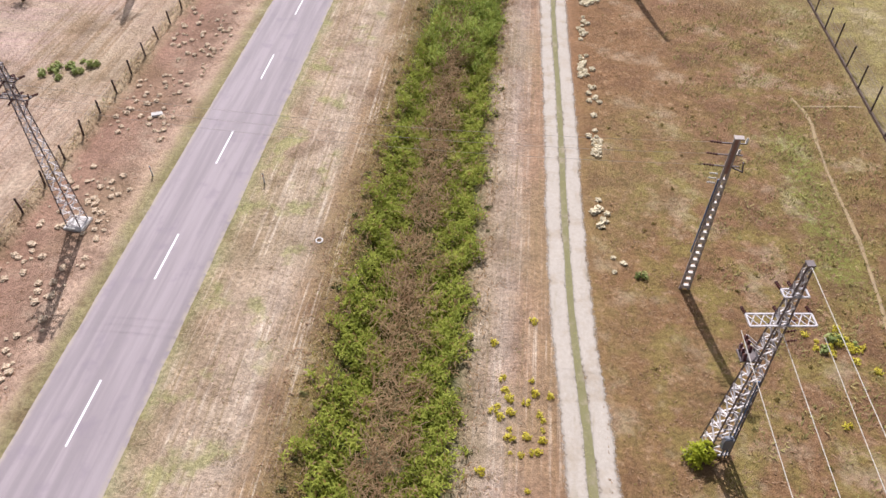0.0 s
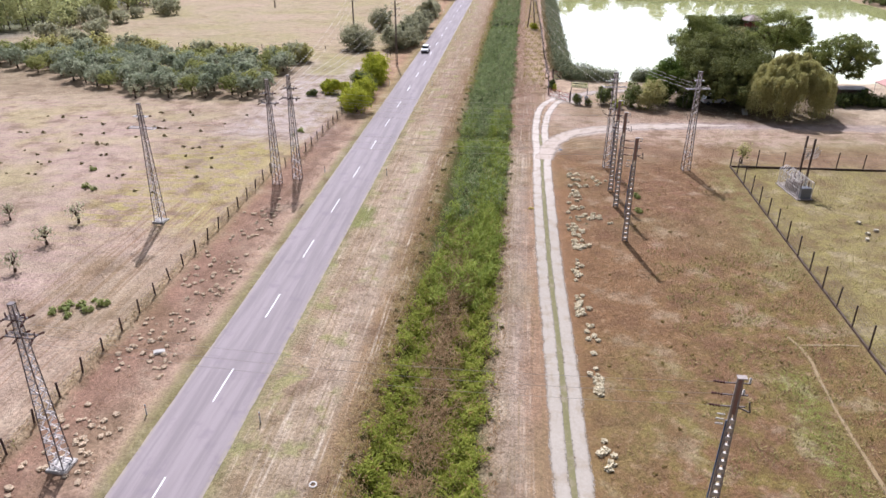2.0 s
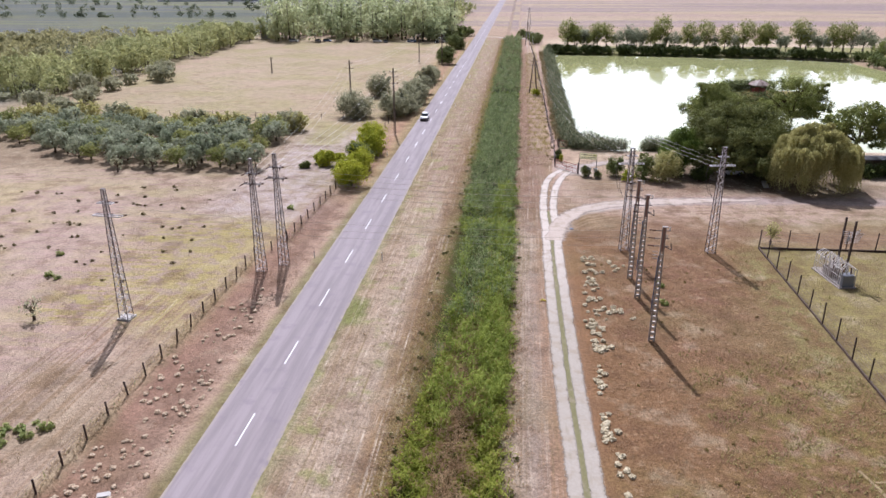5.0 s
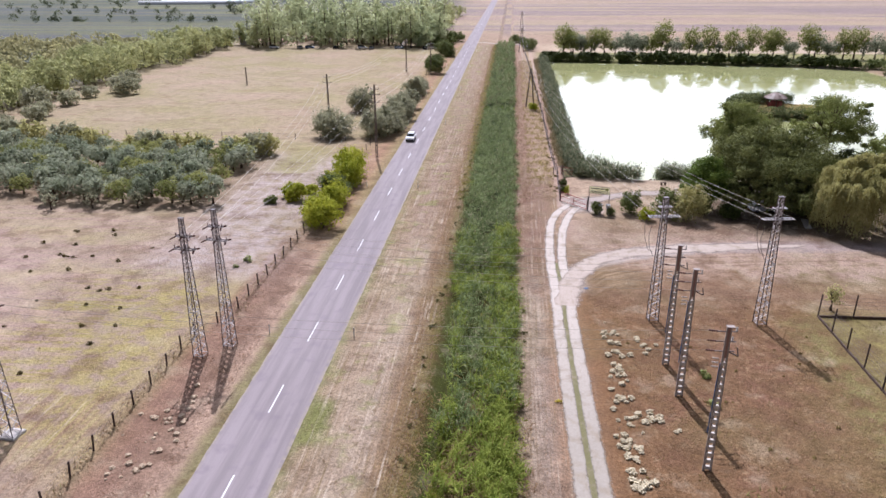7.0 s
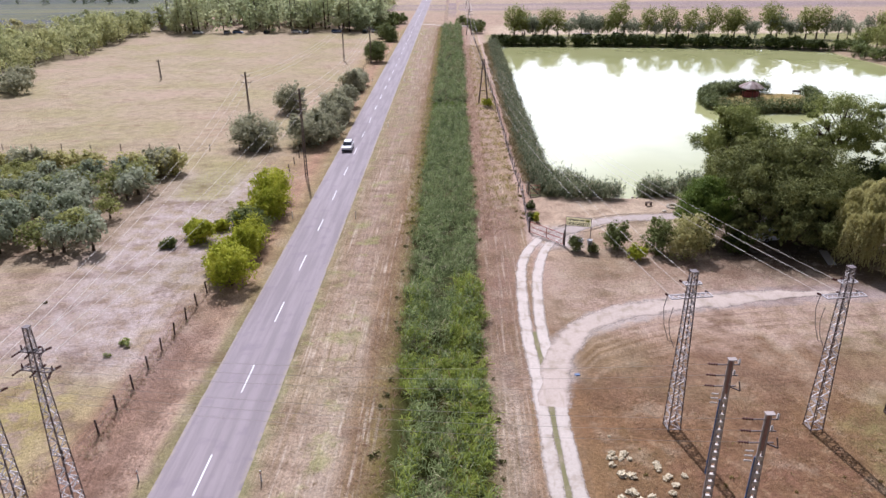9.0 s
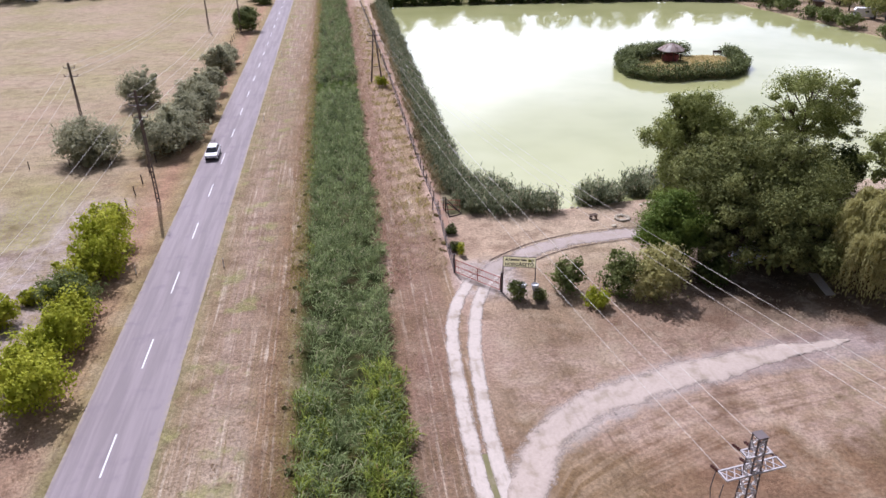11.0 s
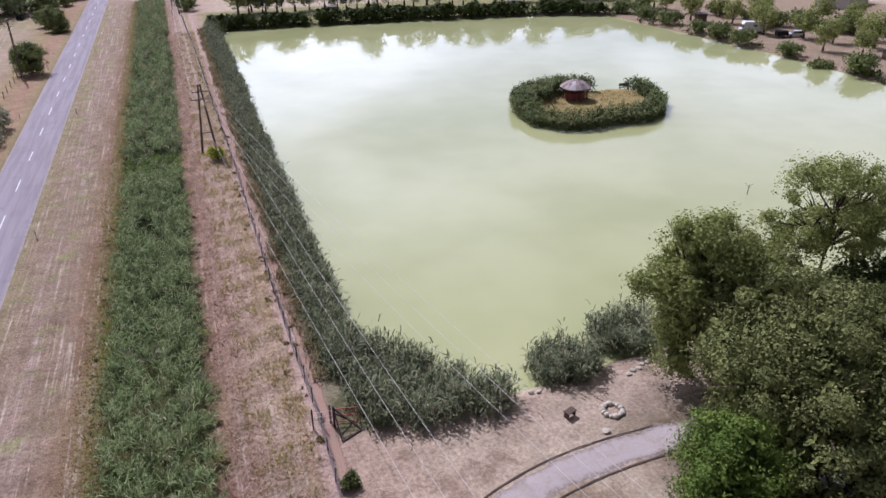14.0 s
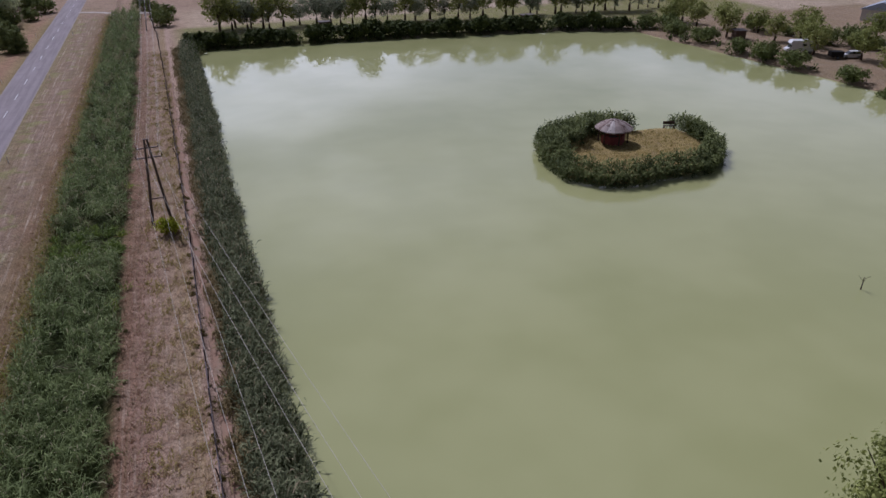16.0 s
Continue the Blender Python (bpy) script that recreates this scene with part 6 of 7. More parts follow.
def concrete_post(x, y, h, rz, label):
    """A ladder-like reinforced concrete post with square openings, and its switchgear."""
    root = thing("concrete_post", x, y, float(ground_z(x, y)) - 0.05, rz, label, "utility pole", "switch posts")
    half = lambda z: 0.31 + (0.13 - 0.31) * z / h
    for s in (-1, 1):
        part("chord", beam(bmesh.new(), (s * 0.25, 0, -0.2), (s * 0.09, 0, h), 0.085, 0.17), CONCRETE, root, "weathered grey concrete side member")
    n, z = 16, 0.3
    for k in range(n):
        z = 0.35 + k * (h * 0.78) / n
        part("rung", box(bmesh.new(), 0, 0, z, 2 * (half(z) - 0.05), 0.20, 0.26, 0.0), RUNG, root, "concrete rung coloured pale as if sunlit")
    part("head", box(bmesh.new(), 0, 0, h * 0.90, 0.18, 0.17, h * 0.2, 0.03), plain("reddish_concrete", rgb(176, 136, 124)) if "reddish_concrete" not in bpy.data.materials else bpy.data.materials["reddish_concrete"], root, "solid reddish post head")
    part("cap_plate", box(bmesh.new(), 0.06, 0, h + 0.02, 0.5, 0.34, 0.06), CONCRETE, root)
    for k in range(3):
        zz = h - 0.35 - 0.75 * k
        part("pin", insulator(bmesh.new(), (0.5 - 0.2 * k, 0, zz + 0.03), 0.35, (0, 0, 1), 0.08), WHITEWASH, root, "pale pin insulator")
        part("bracket", beam(bmesh.new(), (0.55, 0, zz), (-0.75, 0, zz), 0.06), DARK_STEEL, root)
        part("insulator", insulator(bmesh.new(), (-0.75, 0, zz), 0.6, (-1, 0, 0.1), 0.09), PORCELAIN, root)
        part("surge_arrester", insulator(bmesh.new(), (-0.35, 0.1, h - 2.5 - 0.32 * k), 0.45, (-1, 0, 0.1), 0.07), WHITEWASH, root, "pale arrester")
    part("switch_frame", beam(beam(bmesh.new(), (0.2, 0, h - 1.9), (0.85, 0, h - 2.2), 0.07), (0.85, 0, h - 2.2), (0.75, 0.1, h - 1.6), 0.06), DARK_STEEL, root)
    part("conduit", beam(bmesh.new(), (-0.36, 0.05, h * 0.28), (-0.24, 0.05, h * 0.76), 0.07), BLUE, root, "faded blue cable conduit")
    return root


for x, y in ((33.8, -13.45), (34.05, 27.6), (34.1, 37.3), (34.0, 42.5)):
    concrete_post(x, y, 11.8, 0, "ladder-shaped concrete post with switchgear and blue conduit")


def slim_pole(x, y, h, rz, arms, label, mat=CONCRETE):
    root = thing("utility_pole", x, y, float(ground_z(x, y)) - 0.05, rz, label, "utility pole", "field poles")
    bm = bmesh.new()
    for s in (-1, 1):
        beam(bm, (s * 0.18, 0, 0), (s * 0.07, 0, h), 0.08, 0.16)
    part("chord", bm, mat, root)
    for k in range(18):
        z = 0.5 + k * h * 0.05
        part("rung", box(bmesh.new(), 0, 0, z, 0.34 * (1 - 0.6 * z / h), 0.12, 0.16), mat, root)
    for z, half in arms:
        part("cross_arm", beam(bmesh.new(), (-half, 0, z), (half, 0, z), 0.09), DARK_STEEL, root)
        for e in (-half, half):
            part("insulator", insulator(bmesh.new(), (e, 0, z + 0.04), 0.3), PORCELAIN, root)
    return root


DARKPOLE = plain("dark_pole", rgb(128, 112, 104), 0.9)
slim_pole(-6.0, 115.5, 14.0, -10, [(13.2, 0.8), (12.2, 1.0), (10.8, 0.9)], "slim dark utility pole beside the road", DARKPOLE)
slim_pole(-21.0, 139.5, 12.5, -10, [(11.8, 0.8), (10.6, 1.0)], "slim dark utility pole among grey shrubs", DARKPOLE)
slim_pole(-17.2, 236, 11.0, 0, [(10.2, 0.8)], "slim dark utility pole in the meadow", DARKPOLE)
slim_pole(-8.0, 230, 11.0, 0, [(10.2, 0.8)], "slim dark utility pole beside the road", DARKPOLE)
slim_pole(-63.0, 203.5, 5.5, 0, [(5.0, 0.6)], "short wooden pole in the meadow", DARKPOLE)


def portal_pole(x, y, h, label):
    root = thing("double_pole", x, y, float(ground_z(x, y)), 3, label, "utility pole", "double poles")
    for s in (-1, 1):
        bm = bmesh.new()
        tube(bm, [(s * 1.05, 0, -0.2), (s * 0.55, 0, h * 0.5), (s * 0.14, 0, h)], [0.17, 0.14, 0.11], 8)
        part("pole", bm, DARKPOLE, root, "dark timber pole")
    for z, half in ((h - 1.0, 1.15), (h - 2.1, 1.35)):
        part("cross_arm", beam(bmesh.new(), (-half, 0.1, z), (half, 0.1, z), 0.12), DARK_STEEL, root)
        for e in (-half, 0.0, half):
            part("insulator", insulator(bmesh.new(), (e, 0.1, z + 0.05), 0.34), PORCELAIN, root)
    part("cap", box(bmesh.new(), 0, 0, h, 0.62, 0.3, 0.1, 0.02), DARKPOLE, root)
    part("tie", beam(bmesh.new(), (-0.8, 0, h * 0.3), (0.8, 0, h * 0.3), 0.1), DARKPOLE, root)
    return root


portal_pole(24.3, 170.5, 9.9, "dark A-shaped double timber pole with cross-arms")
portal_pole(23.4, 300, 9.9, "dark A-shaped double timber pole with cross-arms")
portal_pole(24.8, 420, 9.9, "dark A-shaped double timber pole with cross-arms")


def power_cable(a, b, sag=0.6, r=0.017):
    bm = bmesh.new()
    pts = [Vector(a).lerp(Vector(b), k / 24) - Vector((0, 0, sag * 4 * (k / 24) * (1 - k / 24))) for k in range(25)]
    tube(bm, pts, [r] * 25, 4)
    ob = part("power_cable", bm, CABLE)
    return tagged(ob, "thin pale aluminium overhead cable", "cable", "overhead cables")


for k, e in enumerate((-1.3, 0.0, 1.3)):
    power_cable((34.4 + e * 1.1, 51.9 + e * 0.15, 11.3), (24.3 + e * 0.9, 170.5, 8.2), 2.6, 0.013)
    power_cable((45.15 + e * 1.1, 51.9 + e * 0.15, 11.3), (24.3 + e * 0.8, 170.6, 9.3), 2.8, 0.013)
    for z in (8.2, 9.3):
        power_cable((24.3 + e * 0.9, 170.6, z), (23.4 + e * 0.9, 300, z), 2.2, 0.013)
        power_cable((23.4 + e * 0.9, 300, z), (24.8 + e * 0.9, 420, z), 2.2, 0.018)
    power_cable((33.9 + e * 1.3, -25.2, 10.3), (38.6 + e * 1.2, -85, 10.0), 0.9)
    power_cable((-6.7, -11.8, 11.3 - 0.7 * k), (32.5, -13.45, 11.4 - 0.75 * k), 0.7, 0.009)
    power_cable((-6.6, 42.5, 12.2 - 0.65 * k), (32.7, 42.5, 11.4 - 0.75 * k), 0.7, 0.009)
    power_cable((-8.8, 40.3, 12.0 - 0.65 * k), (32.8, 37.3, 11.4 - 0.75 * k), 0.7, 0.009)
    power_cable((-18.6, 27.2, 12.2 - 0.65 * k), (32.8, 27.6, 11.4 - 0.75 * k), 0.8, 0.009)
    power_cable((-7.3 + e * 0.8, 43.0, 12.0), (-6.0 + e * 0.7, 115.5, 13.2 - 0.9 * k), 1.5)
    power_cable((-9.4 + e * 0.8, 41.0, 11.6), (-21.0 + e * 0.7, 139.5, 11.8 - 0.6 * k), 1.9)
    power_cable((-6.0 + e * 0.7, 115.5, 13.2 - 0.9 * k), (-8.0 + e * 0.6, 230, 10.3), 2.2, 0.02)
    power_cable((-21.0 + e * 0.7, 139.5, 11.8 - 0.6 * k), (-17.2 + e * 0.6, 236, 10.3), 1.8, 0.02)
power_cable((33.9, -24.8, 13.9), (40.5, -85, 12.5), 0.9)


for x, y in ((34.4, 51.5), (45.15, 51.5)):
    for k, (dx, top, low) in enumerate(((-1.5, 11.3, 7.6), (-1.0, 10.2, 7.0))):
        bm = bmesh.new()
        tube(bm, [(x + dx, y + 0.3, top), (x + dx - 0.25, y + 0.1, top - 1.0), (x + dx - 0.15, y - 0.1, (top + low) / 2 - 0.4), (x + dx + 0.25, y - 0.2, low + 0.2), (x + dx + 0.75, y - 0.3, low)], [0.024] * 5, 5)
        tagged(part("jumper_cable", bm, DARK_STEEL), "slack dark jumper cable beside the pylon", "cable", "jumper cables")

# ---- fences ----
def fence(name, points, spacing, h, w, mat, strands, label, tilt=2.5, base=None):
    """Posts along a polyline, with strands of wire between."""
    root = thing(name, 0, 0, 0, 0, label, "fence")
    q = random.Random(len(points) * 7 + int(h * 10))
    made, heads = None, []
    for (ax, ay), (bx, by) in zip(points, points[1:]):
        n = max(1, round(math.hypot(bx - ax, by - ay) / spacing))
        for k in range(n + (1 if (bx, by) == points[-1] else 0)):
            x, y = ax + (bx - ax) * k / n, ay + (by - ay) * k / n
            z = float(ground_z(x, y))
            m = pose(x, y, z - 0.1, q.gauss(0, tilt), q.gauss(0, tilt), q.uniform(-8, 8)) @ Matrix.Diagonal((1, 1, q.uniform(0.92, 1.06), 1))
            if made is None:
                bm = bmesh.new()
                box(bm, 0, 0, (h + 0.1) / 2, w, w, h + 0.1, w * 0.18)
                made = part("post", bm, mat, root)
                made.matrix_basis = m
            else:
                again(made, root, m)
            heads.append((x, y, z))
    for s in strands:
        bm = bmesh.new()
        tube(bm, [(x, y, z + s) for x, y, z in heads], [0.011] * len(heads), 4)
        part("wire", bm, DARK_STEEL, root)
    # on the pond fence this dark strip stands in for netting and its shadow
    if base:
        bm = bmesh.new()
        for a, b in zip(points, points[1:]):
            beam(bm, (*a, 0.08), (*b, 0.08), base, 0.3)
        part("plinth", bm, DARK_STEEL if base < 0.1 else WOOD, root, "low dark strip along the fence's foot")
    return root


fence("field_fence", [(-11.5, -42), (-11.5, 44), (-9.2, 50), (-8.7, 74)], 3.1, 1.35, 0.13, POST, (0.5, 0.9, 1.2), "row of dark leaning posts with wire beside the field")
fence("field_fence", [(-9.3, 106), (-9.3, 126), (-9.0, 160), (-9.0, 260)], 4.2, 1.3, 0.13, POST, (0.5, 1.1), "row of dark posts beside the road")
fence("meadow_fence", [(-10, 130.3), (-70, 131.5)], 5.5, 1.3, 0.12, POST, (0.5, 1.1), "row of dark posts along the meadow's edge")
fence("yard_fence", [(51.7, -34), (51.6, 53.4), (112, 54.4)], 3.55, 2.55, 0.12, POST, (0.3, 0.7, 1.1, 1.5, 1.9, 2.3), "tall dark posts and wire round the yard", 1.0, 0.10)
fence("pond_fence", [(27.3, 91.6), (27.4, 98), (27.7, 106.5), (27.35, 118), (27.2, 132), (27.1, 160), (26.8, 184), (26.0, 238), (24.9, 290)], 2.9, 1.45, 0.09, POST, (0.2, 0.5, 0.8, 1.1, 1.4), "dark posts and wire netting along the pond path", 3.0, 0.035)


# ---- gate, sign and pond furniture ----
def gate_leaf(root, a, b, h, bars):
    """A barred leaf between two points."""
    a, b = Vector((*a, 0.12)), Vector((*b, 0.12))
    up = Vector((0, 0, h))
    bm = bmesh.new()
    for p, r in ((a, b), (a + up, b + up), (a, a + up), (b, b + up), (a + up * 0.5, b + up * 0.5)):
        beam(bm, p, r, 0.055)
    leaf = part("gate_leaf", bm, RUST, root, "rusty red gate frame")
    for k in range(1, bars):
        p = a.lerp(b, k / bars)
        part("bar", beam(bmesh.new(), p, p + up, 0.022), RUST, leaf)


gate = thing("gate", 0, 0, 0, 0, "closed rusty-red two-leaf barred metal gate across the track", "gate")
for p in ((27.3, 91.4), (31.1, 87.0)):
    part("gate_post", box(bmesh.new(), p[0], p[1], 1.0, 0.16, 0.16, 2.1, 0.02), DARK_STEEL, gate, "dark steel post")
gate_leaf(gate, (27.4, 91.28), (29.2, 89.2), 1.35, 14)
gate_leaf(gate, (29.24, 89.15), (31.0, 87.1), 1.35, 14)
side_gate = thing("side_gate", 0, 0, 0, 0, "open dark barred metal gate by the reeds", "gate")
gate_leaf(side_gate, (28.45, 106.6), (30.3, 106.2), 1.2, 8)
part("gate_post", box(bmesh.new(), 28.4, 106.65, 0.85, 0.12, 0.12, 1.8, 0.02), DARK_STEEL, side_gate)

sign_a, sign_b = Vector((31.2, 86.9, 0)), Vector((34.1, 86.1, 0))
s_yaw = math.degrees(math.atan2((sign_b - sign_a).y, (sign_b - sign_a).x))
sign = thing("gate_sign", *((sign_a + sign_b) / 2).xy, 0, s_yaw, "faded yellow board with dark lettering on two dark posts", "sign")
for s in (-1.5, 1.5):
    part("post", box(bmesh.new(), s, 0, 1.35, 0.1, 0.1, 2.9, 0.01), DARK_STEEL, sign)
    part("hanger", beam(bmesh.new(), (s, 0, 2.7), (s, 0, 3.75), 0.05), DARK_STEEL, sign)
part("frame", beam(beam(bmesh.new(), (-1.55, 0, 3.82), (1.55, 0, 3.82), 0.05), (-1.55, 0, 2.75), (1.55, 0, 2.75), 0.05), DARK_STEEL, sign)
board = part("board", box(bmesh.new(), 0, 0, 3.28, 3.05, 0.04, 1.0), SIGN, sign)


def lettering(text, size, x, z, parent):
    c = bpy.data.curves.new("lettering", "FONT")
    c.body, c.size, c.extrude, c.align_x = text, size, 0.005, "CENTER"
    c.offset = 0.012
    tmp = bpy.data.objects.new("tmp", c)
    me = bpy.data.meshes.new_from_object(tmp)
    bpy.data.objects.remove(tmp)
    me.materials.append(INK)
    o = new("lettering", me)
    o.parent = parent
    o.matrix_basis = pose(x, -0.032, z, 90, 0, 0)
    return o


lettering("HORGÁSZTÓ", 0.44, 0.0, 2.88, board)
lettering("AN", 0.42, -1.0, 3.36, board)
for x, w in ((-0.35, 0.7), (0.4, 0.5)):
    part("bar", box(bmesh.new(), x, -0.026, 3.50, w, 0.012, 0.16), INK, board)
part("emblem", box(bmesh.new(), 1.05, -0.03, 3.48, 0.5, 0.012, 0.28), plain("green_emblem", rgb(150, 156, 70)), board)

ring = thing("fire_ring", 48.25, 100.7, float(ground_z(48.25, 100.7)), 0, "ring of pale stones round a fire pit", "fire pit")
for k in range(14):
    a = k * math.tau / 14
    bm = bmesh.new()
    bmesh.ops.create_icosphere(bm, subdivisions=2, radius=0.25 + 0.05 * math.sin(k * 2.7), matrix=Matrix.Translation((0.72 * math.cos(a), 0.72 * math.sin(a), 0.10)) @ Matrix.Diagonal((1, 0.8, 0.7, 1)))
    for v in bm.verts:
        v.co += noise.noise_vector(v.co * 5) * 0.03
    part("stone", bm, ROCK, ring)
table = thing("log_seat", 45.0, 101.3, float(ground_z(45, 101.3)), 20, "small dark wooden table beside the fire ring", "table")
part("tabletop", box(bmesh.new(), 0, 0, 0.48, 0.9, 0.55, 0.07, 0.01), WOOD, table)
for sx in (-0.36, 0.36):
    part("leg", box(bmesh.new(), sx, 0, 0.22, 0.09, 0.42, 0.46), WOOD, table)
for x, y, s in ((46.6, 98.9, 0.3), (51.8, 104.0, 0.24), (52.4, 104.3, 0.22), (53.0, 104.4, 0.25), (53.6, 104.8, 0.2), (54.2, 104.9, 0.24), (43.6, 104.8, 0.22), (44.2, 104.6, 0.2)):
    bm = bmesh.new()
    bmesh.ops.create_icosphere(bm, subdivisions=2, radius=s, matrix=Matrix.Diagonal((1.2, 0.9, 0.6, 1)))
    for v in bm.verts:
        v.co += noise.noise_vector(v.co * 4 + Vector((x, y, 0))) * 0.08
    ob = part("stone", bm, ROCK)
    ob.matrix_basis = pose(x, y, float(ground_z(x, y)) + 0.05)
    tagged(ob, "pale stone by the pond bank", "stone", "bank stones")
bm = bmesh.new()
tube(bm, [(0, 0, -0.8), (0.05, 0, 0.5), (0.1, 0.05, 1.3)], [0.07, 0.05, 0.03], 6)
for a, z in ((0.4, 0.6), (2.2, 0.9), (4.0, 0.75), (5.3, 1.1)):
    tube(bm, [(0.06, 0, z), (0.06 + 0.5 * math.cos(a), 0.5 * math.sin(a), z + 0.5)], [0.03, 0.012], 5)
snag = part("dead_branch", bm, BARK)
snag.matrix_basis = pose(86.9, 131.0, -0.6)
tagged(snag, "dead branch sticking out of the pond", "branch")

def thatch_material():
    s = Shader("weathered_thatch_panels", 0.95, 0.0, 0.1)
    n = s.noise(1.3, 4)
    c = s.mix(s.object_random(), rgb(150, 126, 116), rgb(226, 214, 206))
    c = s.mix(s.math("MULTIPLY", s.step(n, 0.52, 0.66), 0.7), c, rgb(96, 74, 66))
    return s.done(c, s.noise(9.0), 0.5, 0.05)


THATCH = thatch_material()
hut = thing("gazebo", 87.0, 175.0, float(ground_z(87.0, 175.0)), 10, "round open gazebo with thatched conical roof and red wall", "gazebo")
for k in range(6):
    a = k * math.tau / 6 + 0.2
    part("post", box(bmesh.new(), 2.1 * math.cos(a), 2.1 * math.sin(a), 1.2, 0.16, 0.16, 2.4, 0.02), WOOD, hut)
for k in range(5):
    a, b = k * math.tau / 6 + 2.7, (k + 1) * math.tau / 6 + 2.7
    part("wall_panel", beam(bmesh.new(), (1.75 * math.cos(a), 1.75 * math.sin(a), 0.6), (1.75 * math.cos(b), 1.75 * math.sin(b), 0.6), 0.1, 1.2), BRICKRED, hut, "brick-red low wall panel")
for k in range(14):
    # weathered reed bundles, each a wedge of the low cone
    a, b = k * math.tau / 14, (k + 1) * math.tau / 14 - 0.015
    bm = bmesh.new()
    q = random.Random(k)
    rings = []
    for r, z in ((0.12, 3.5), (0.9, 3.24), (1.8, 2.86), (2.75, 2.22 + q.uniform(-0.06, 0.05))):
        rings.append([bm.verts.new((r * math.cos(c), r * math.sin(c), z + e)) for c, e in ((a, 0), ((a + b) / 2, 0.05), (b, 0), (b, -0.14), (a, -0.14))])
    for r, t in zip(rings, rings[1:]):
        for n in range(5):
            bm.faces.new((r[n], t[n], t[(n + 1) % 5], r[(n + 1) % 5]))
    bm.faces.new(rings[0])
    bm.faces.new(rings[-1][::-1])
    part("roof_panel", bm, THATCH, hut)
part("table", lathe(bmesh.new(), [(0.2, 0), (0.15, 0.7), (0.7, 0.72), (0.7, 0.8)], 10), WOOD, hut)
bench = thing("bench", 99.3, 178.3, float(ground_z(99.3, 178.3)), -15, "dark wooden bench on the island", "bench")
part("seat", box(bmesh.new(), 0, 0, 0.45, 1.9, 0.45, 0.08), WOOD, bench)
part("backrest", box(bmesh.new(), 0, 0.22, 0.85, 1.9, 0.07, 0.5), WOOD, bench)
for s in (-0.8, 0.8):
    part("leg", box(bmesh.new(), s, 0, 0.22, 0.1, 0.4, 0.45), WOOD, bench)
bush("island_bush", 100.7, 173.2, 1.8, 2.0, 1500, 0.16, LEAF_MID, "rounded bush at the island's end")

for k in range(7):
    for s in (-1, 1):
        x, y = 4.3 * s, -6 + 51.3 * k
        post = thing("delineator", x, y, float(ground_z(x, y)), 0, "white roadside marker post with a red reflector", "marker post", "roadside markers")
        part("body", box(bmesh.new(), 0, 0, 0.45, 0.11, 0.07, 1.0, 0.02), WHITE, post)
        part("reflector", box(bmesh.new(), 0, -0.04, 0.75, 0.06, 0.02, 0.14), REFLECT, post)


# ---- vehicles and the camp ----
def wheels(root, xs, half, r):
    for x in xs:
        for s in (-1, 1):
            bm = bmesh.new()
            bmesh.ops.create_cone(bm, cap_ends=True, segments=14, radius1=r, radius2=r, depth=0.2, matrix=pose(x, s * half, r, 90))
            tyre = part("wheel", bm, BLACK, root)
            bm = bmesh.new()
            bmesh.ops.create_cone(bm, cap_ends=True, segments=10, radius1=r * 0.6, radius2=r * 0.55, depth=0.22, matrix=pose(x, s * half, r, 90))
            part("rim", bm, GREYBOX, tyre)


def body_shape(profile, half, taper=0.0):
    """A car body: a side profile drawn across the width, rounded in at the top."""
    bm = bmesh.new()
    zs = [z for _, z in profile]
    lo, hi = min(zs), max(zs)
    rows = [[bm.verts.new((x, s * half * (1 - taper * max(0, (z - lo) / (hi - lo) - 0.4)), z)) for x, z in profile] for s in (-1, 1)]
    n = len(profile)
    for k in range(n):
        bm.faces.new((rows[0][k], rows[0][(k + 1) % n], rows[1][(k + 1) % n], rows[1][k]))
    bm.faces.new(rows[0][::-1])
    bm.faces.new(rows[1])
    bmesh.ops.recalc_face_normals(bm, faces=bm.faces)
    bmesh.ops.bevel(bm, geom=list(bm.edges), offset=0.05, segments=2, affect="EDGES")
    return bm


def car(x, y, rz, label, paint=WHITE):
    root = thing("car", x, y, 0.06, rz, label, "car")
    part("body", body_shape([(-2.05, 0.3), (2.05, 0.3), (2.1, 0.65), (1.95, 0.85), (1.0, 0.98), (-2.0, 1.02), (-2.1, 0.6)], 0.84), paint, root)
    part("cabin", body_shape([(-1.95, 0.95), (1.1, 0.95), (0.35, 1.48), (-1.65, 1.5)], 0.78, 0.3), GLASS, root, "dark glass cabin")
    part("roof", box(bmesh.new(), -0.62, 0, 1.5, 1.9, 1.22, 0.06, 0.02), paint, root)
    wheels(root, (-1.3, 1.3), 0.76, 0.31)
    for s in (-1, 1):
        part("headlight", box(bmesh.new(), 2.05, s * 0.6, 0.68, 0.1, 0.32, 0.16, 0.03), WHITEWASH, root)
        part("tail_light", box(bmesh.new(), -2.06, s * 0.66, 0.75, 0.08, 0.2, 0.24, 0.02), REFLECT, root)
    part("bumper", box(bmesh.new(), 2.1, 0, 0.42, 0.14, 1.6, 0.2, 0.04), BLACK, root)
    return root


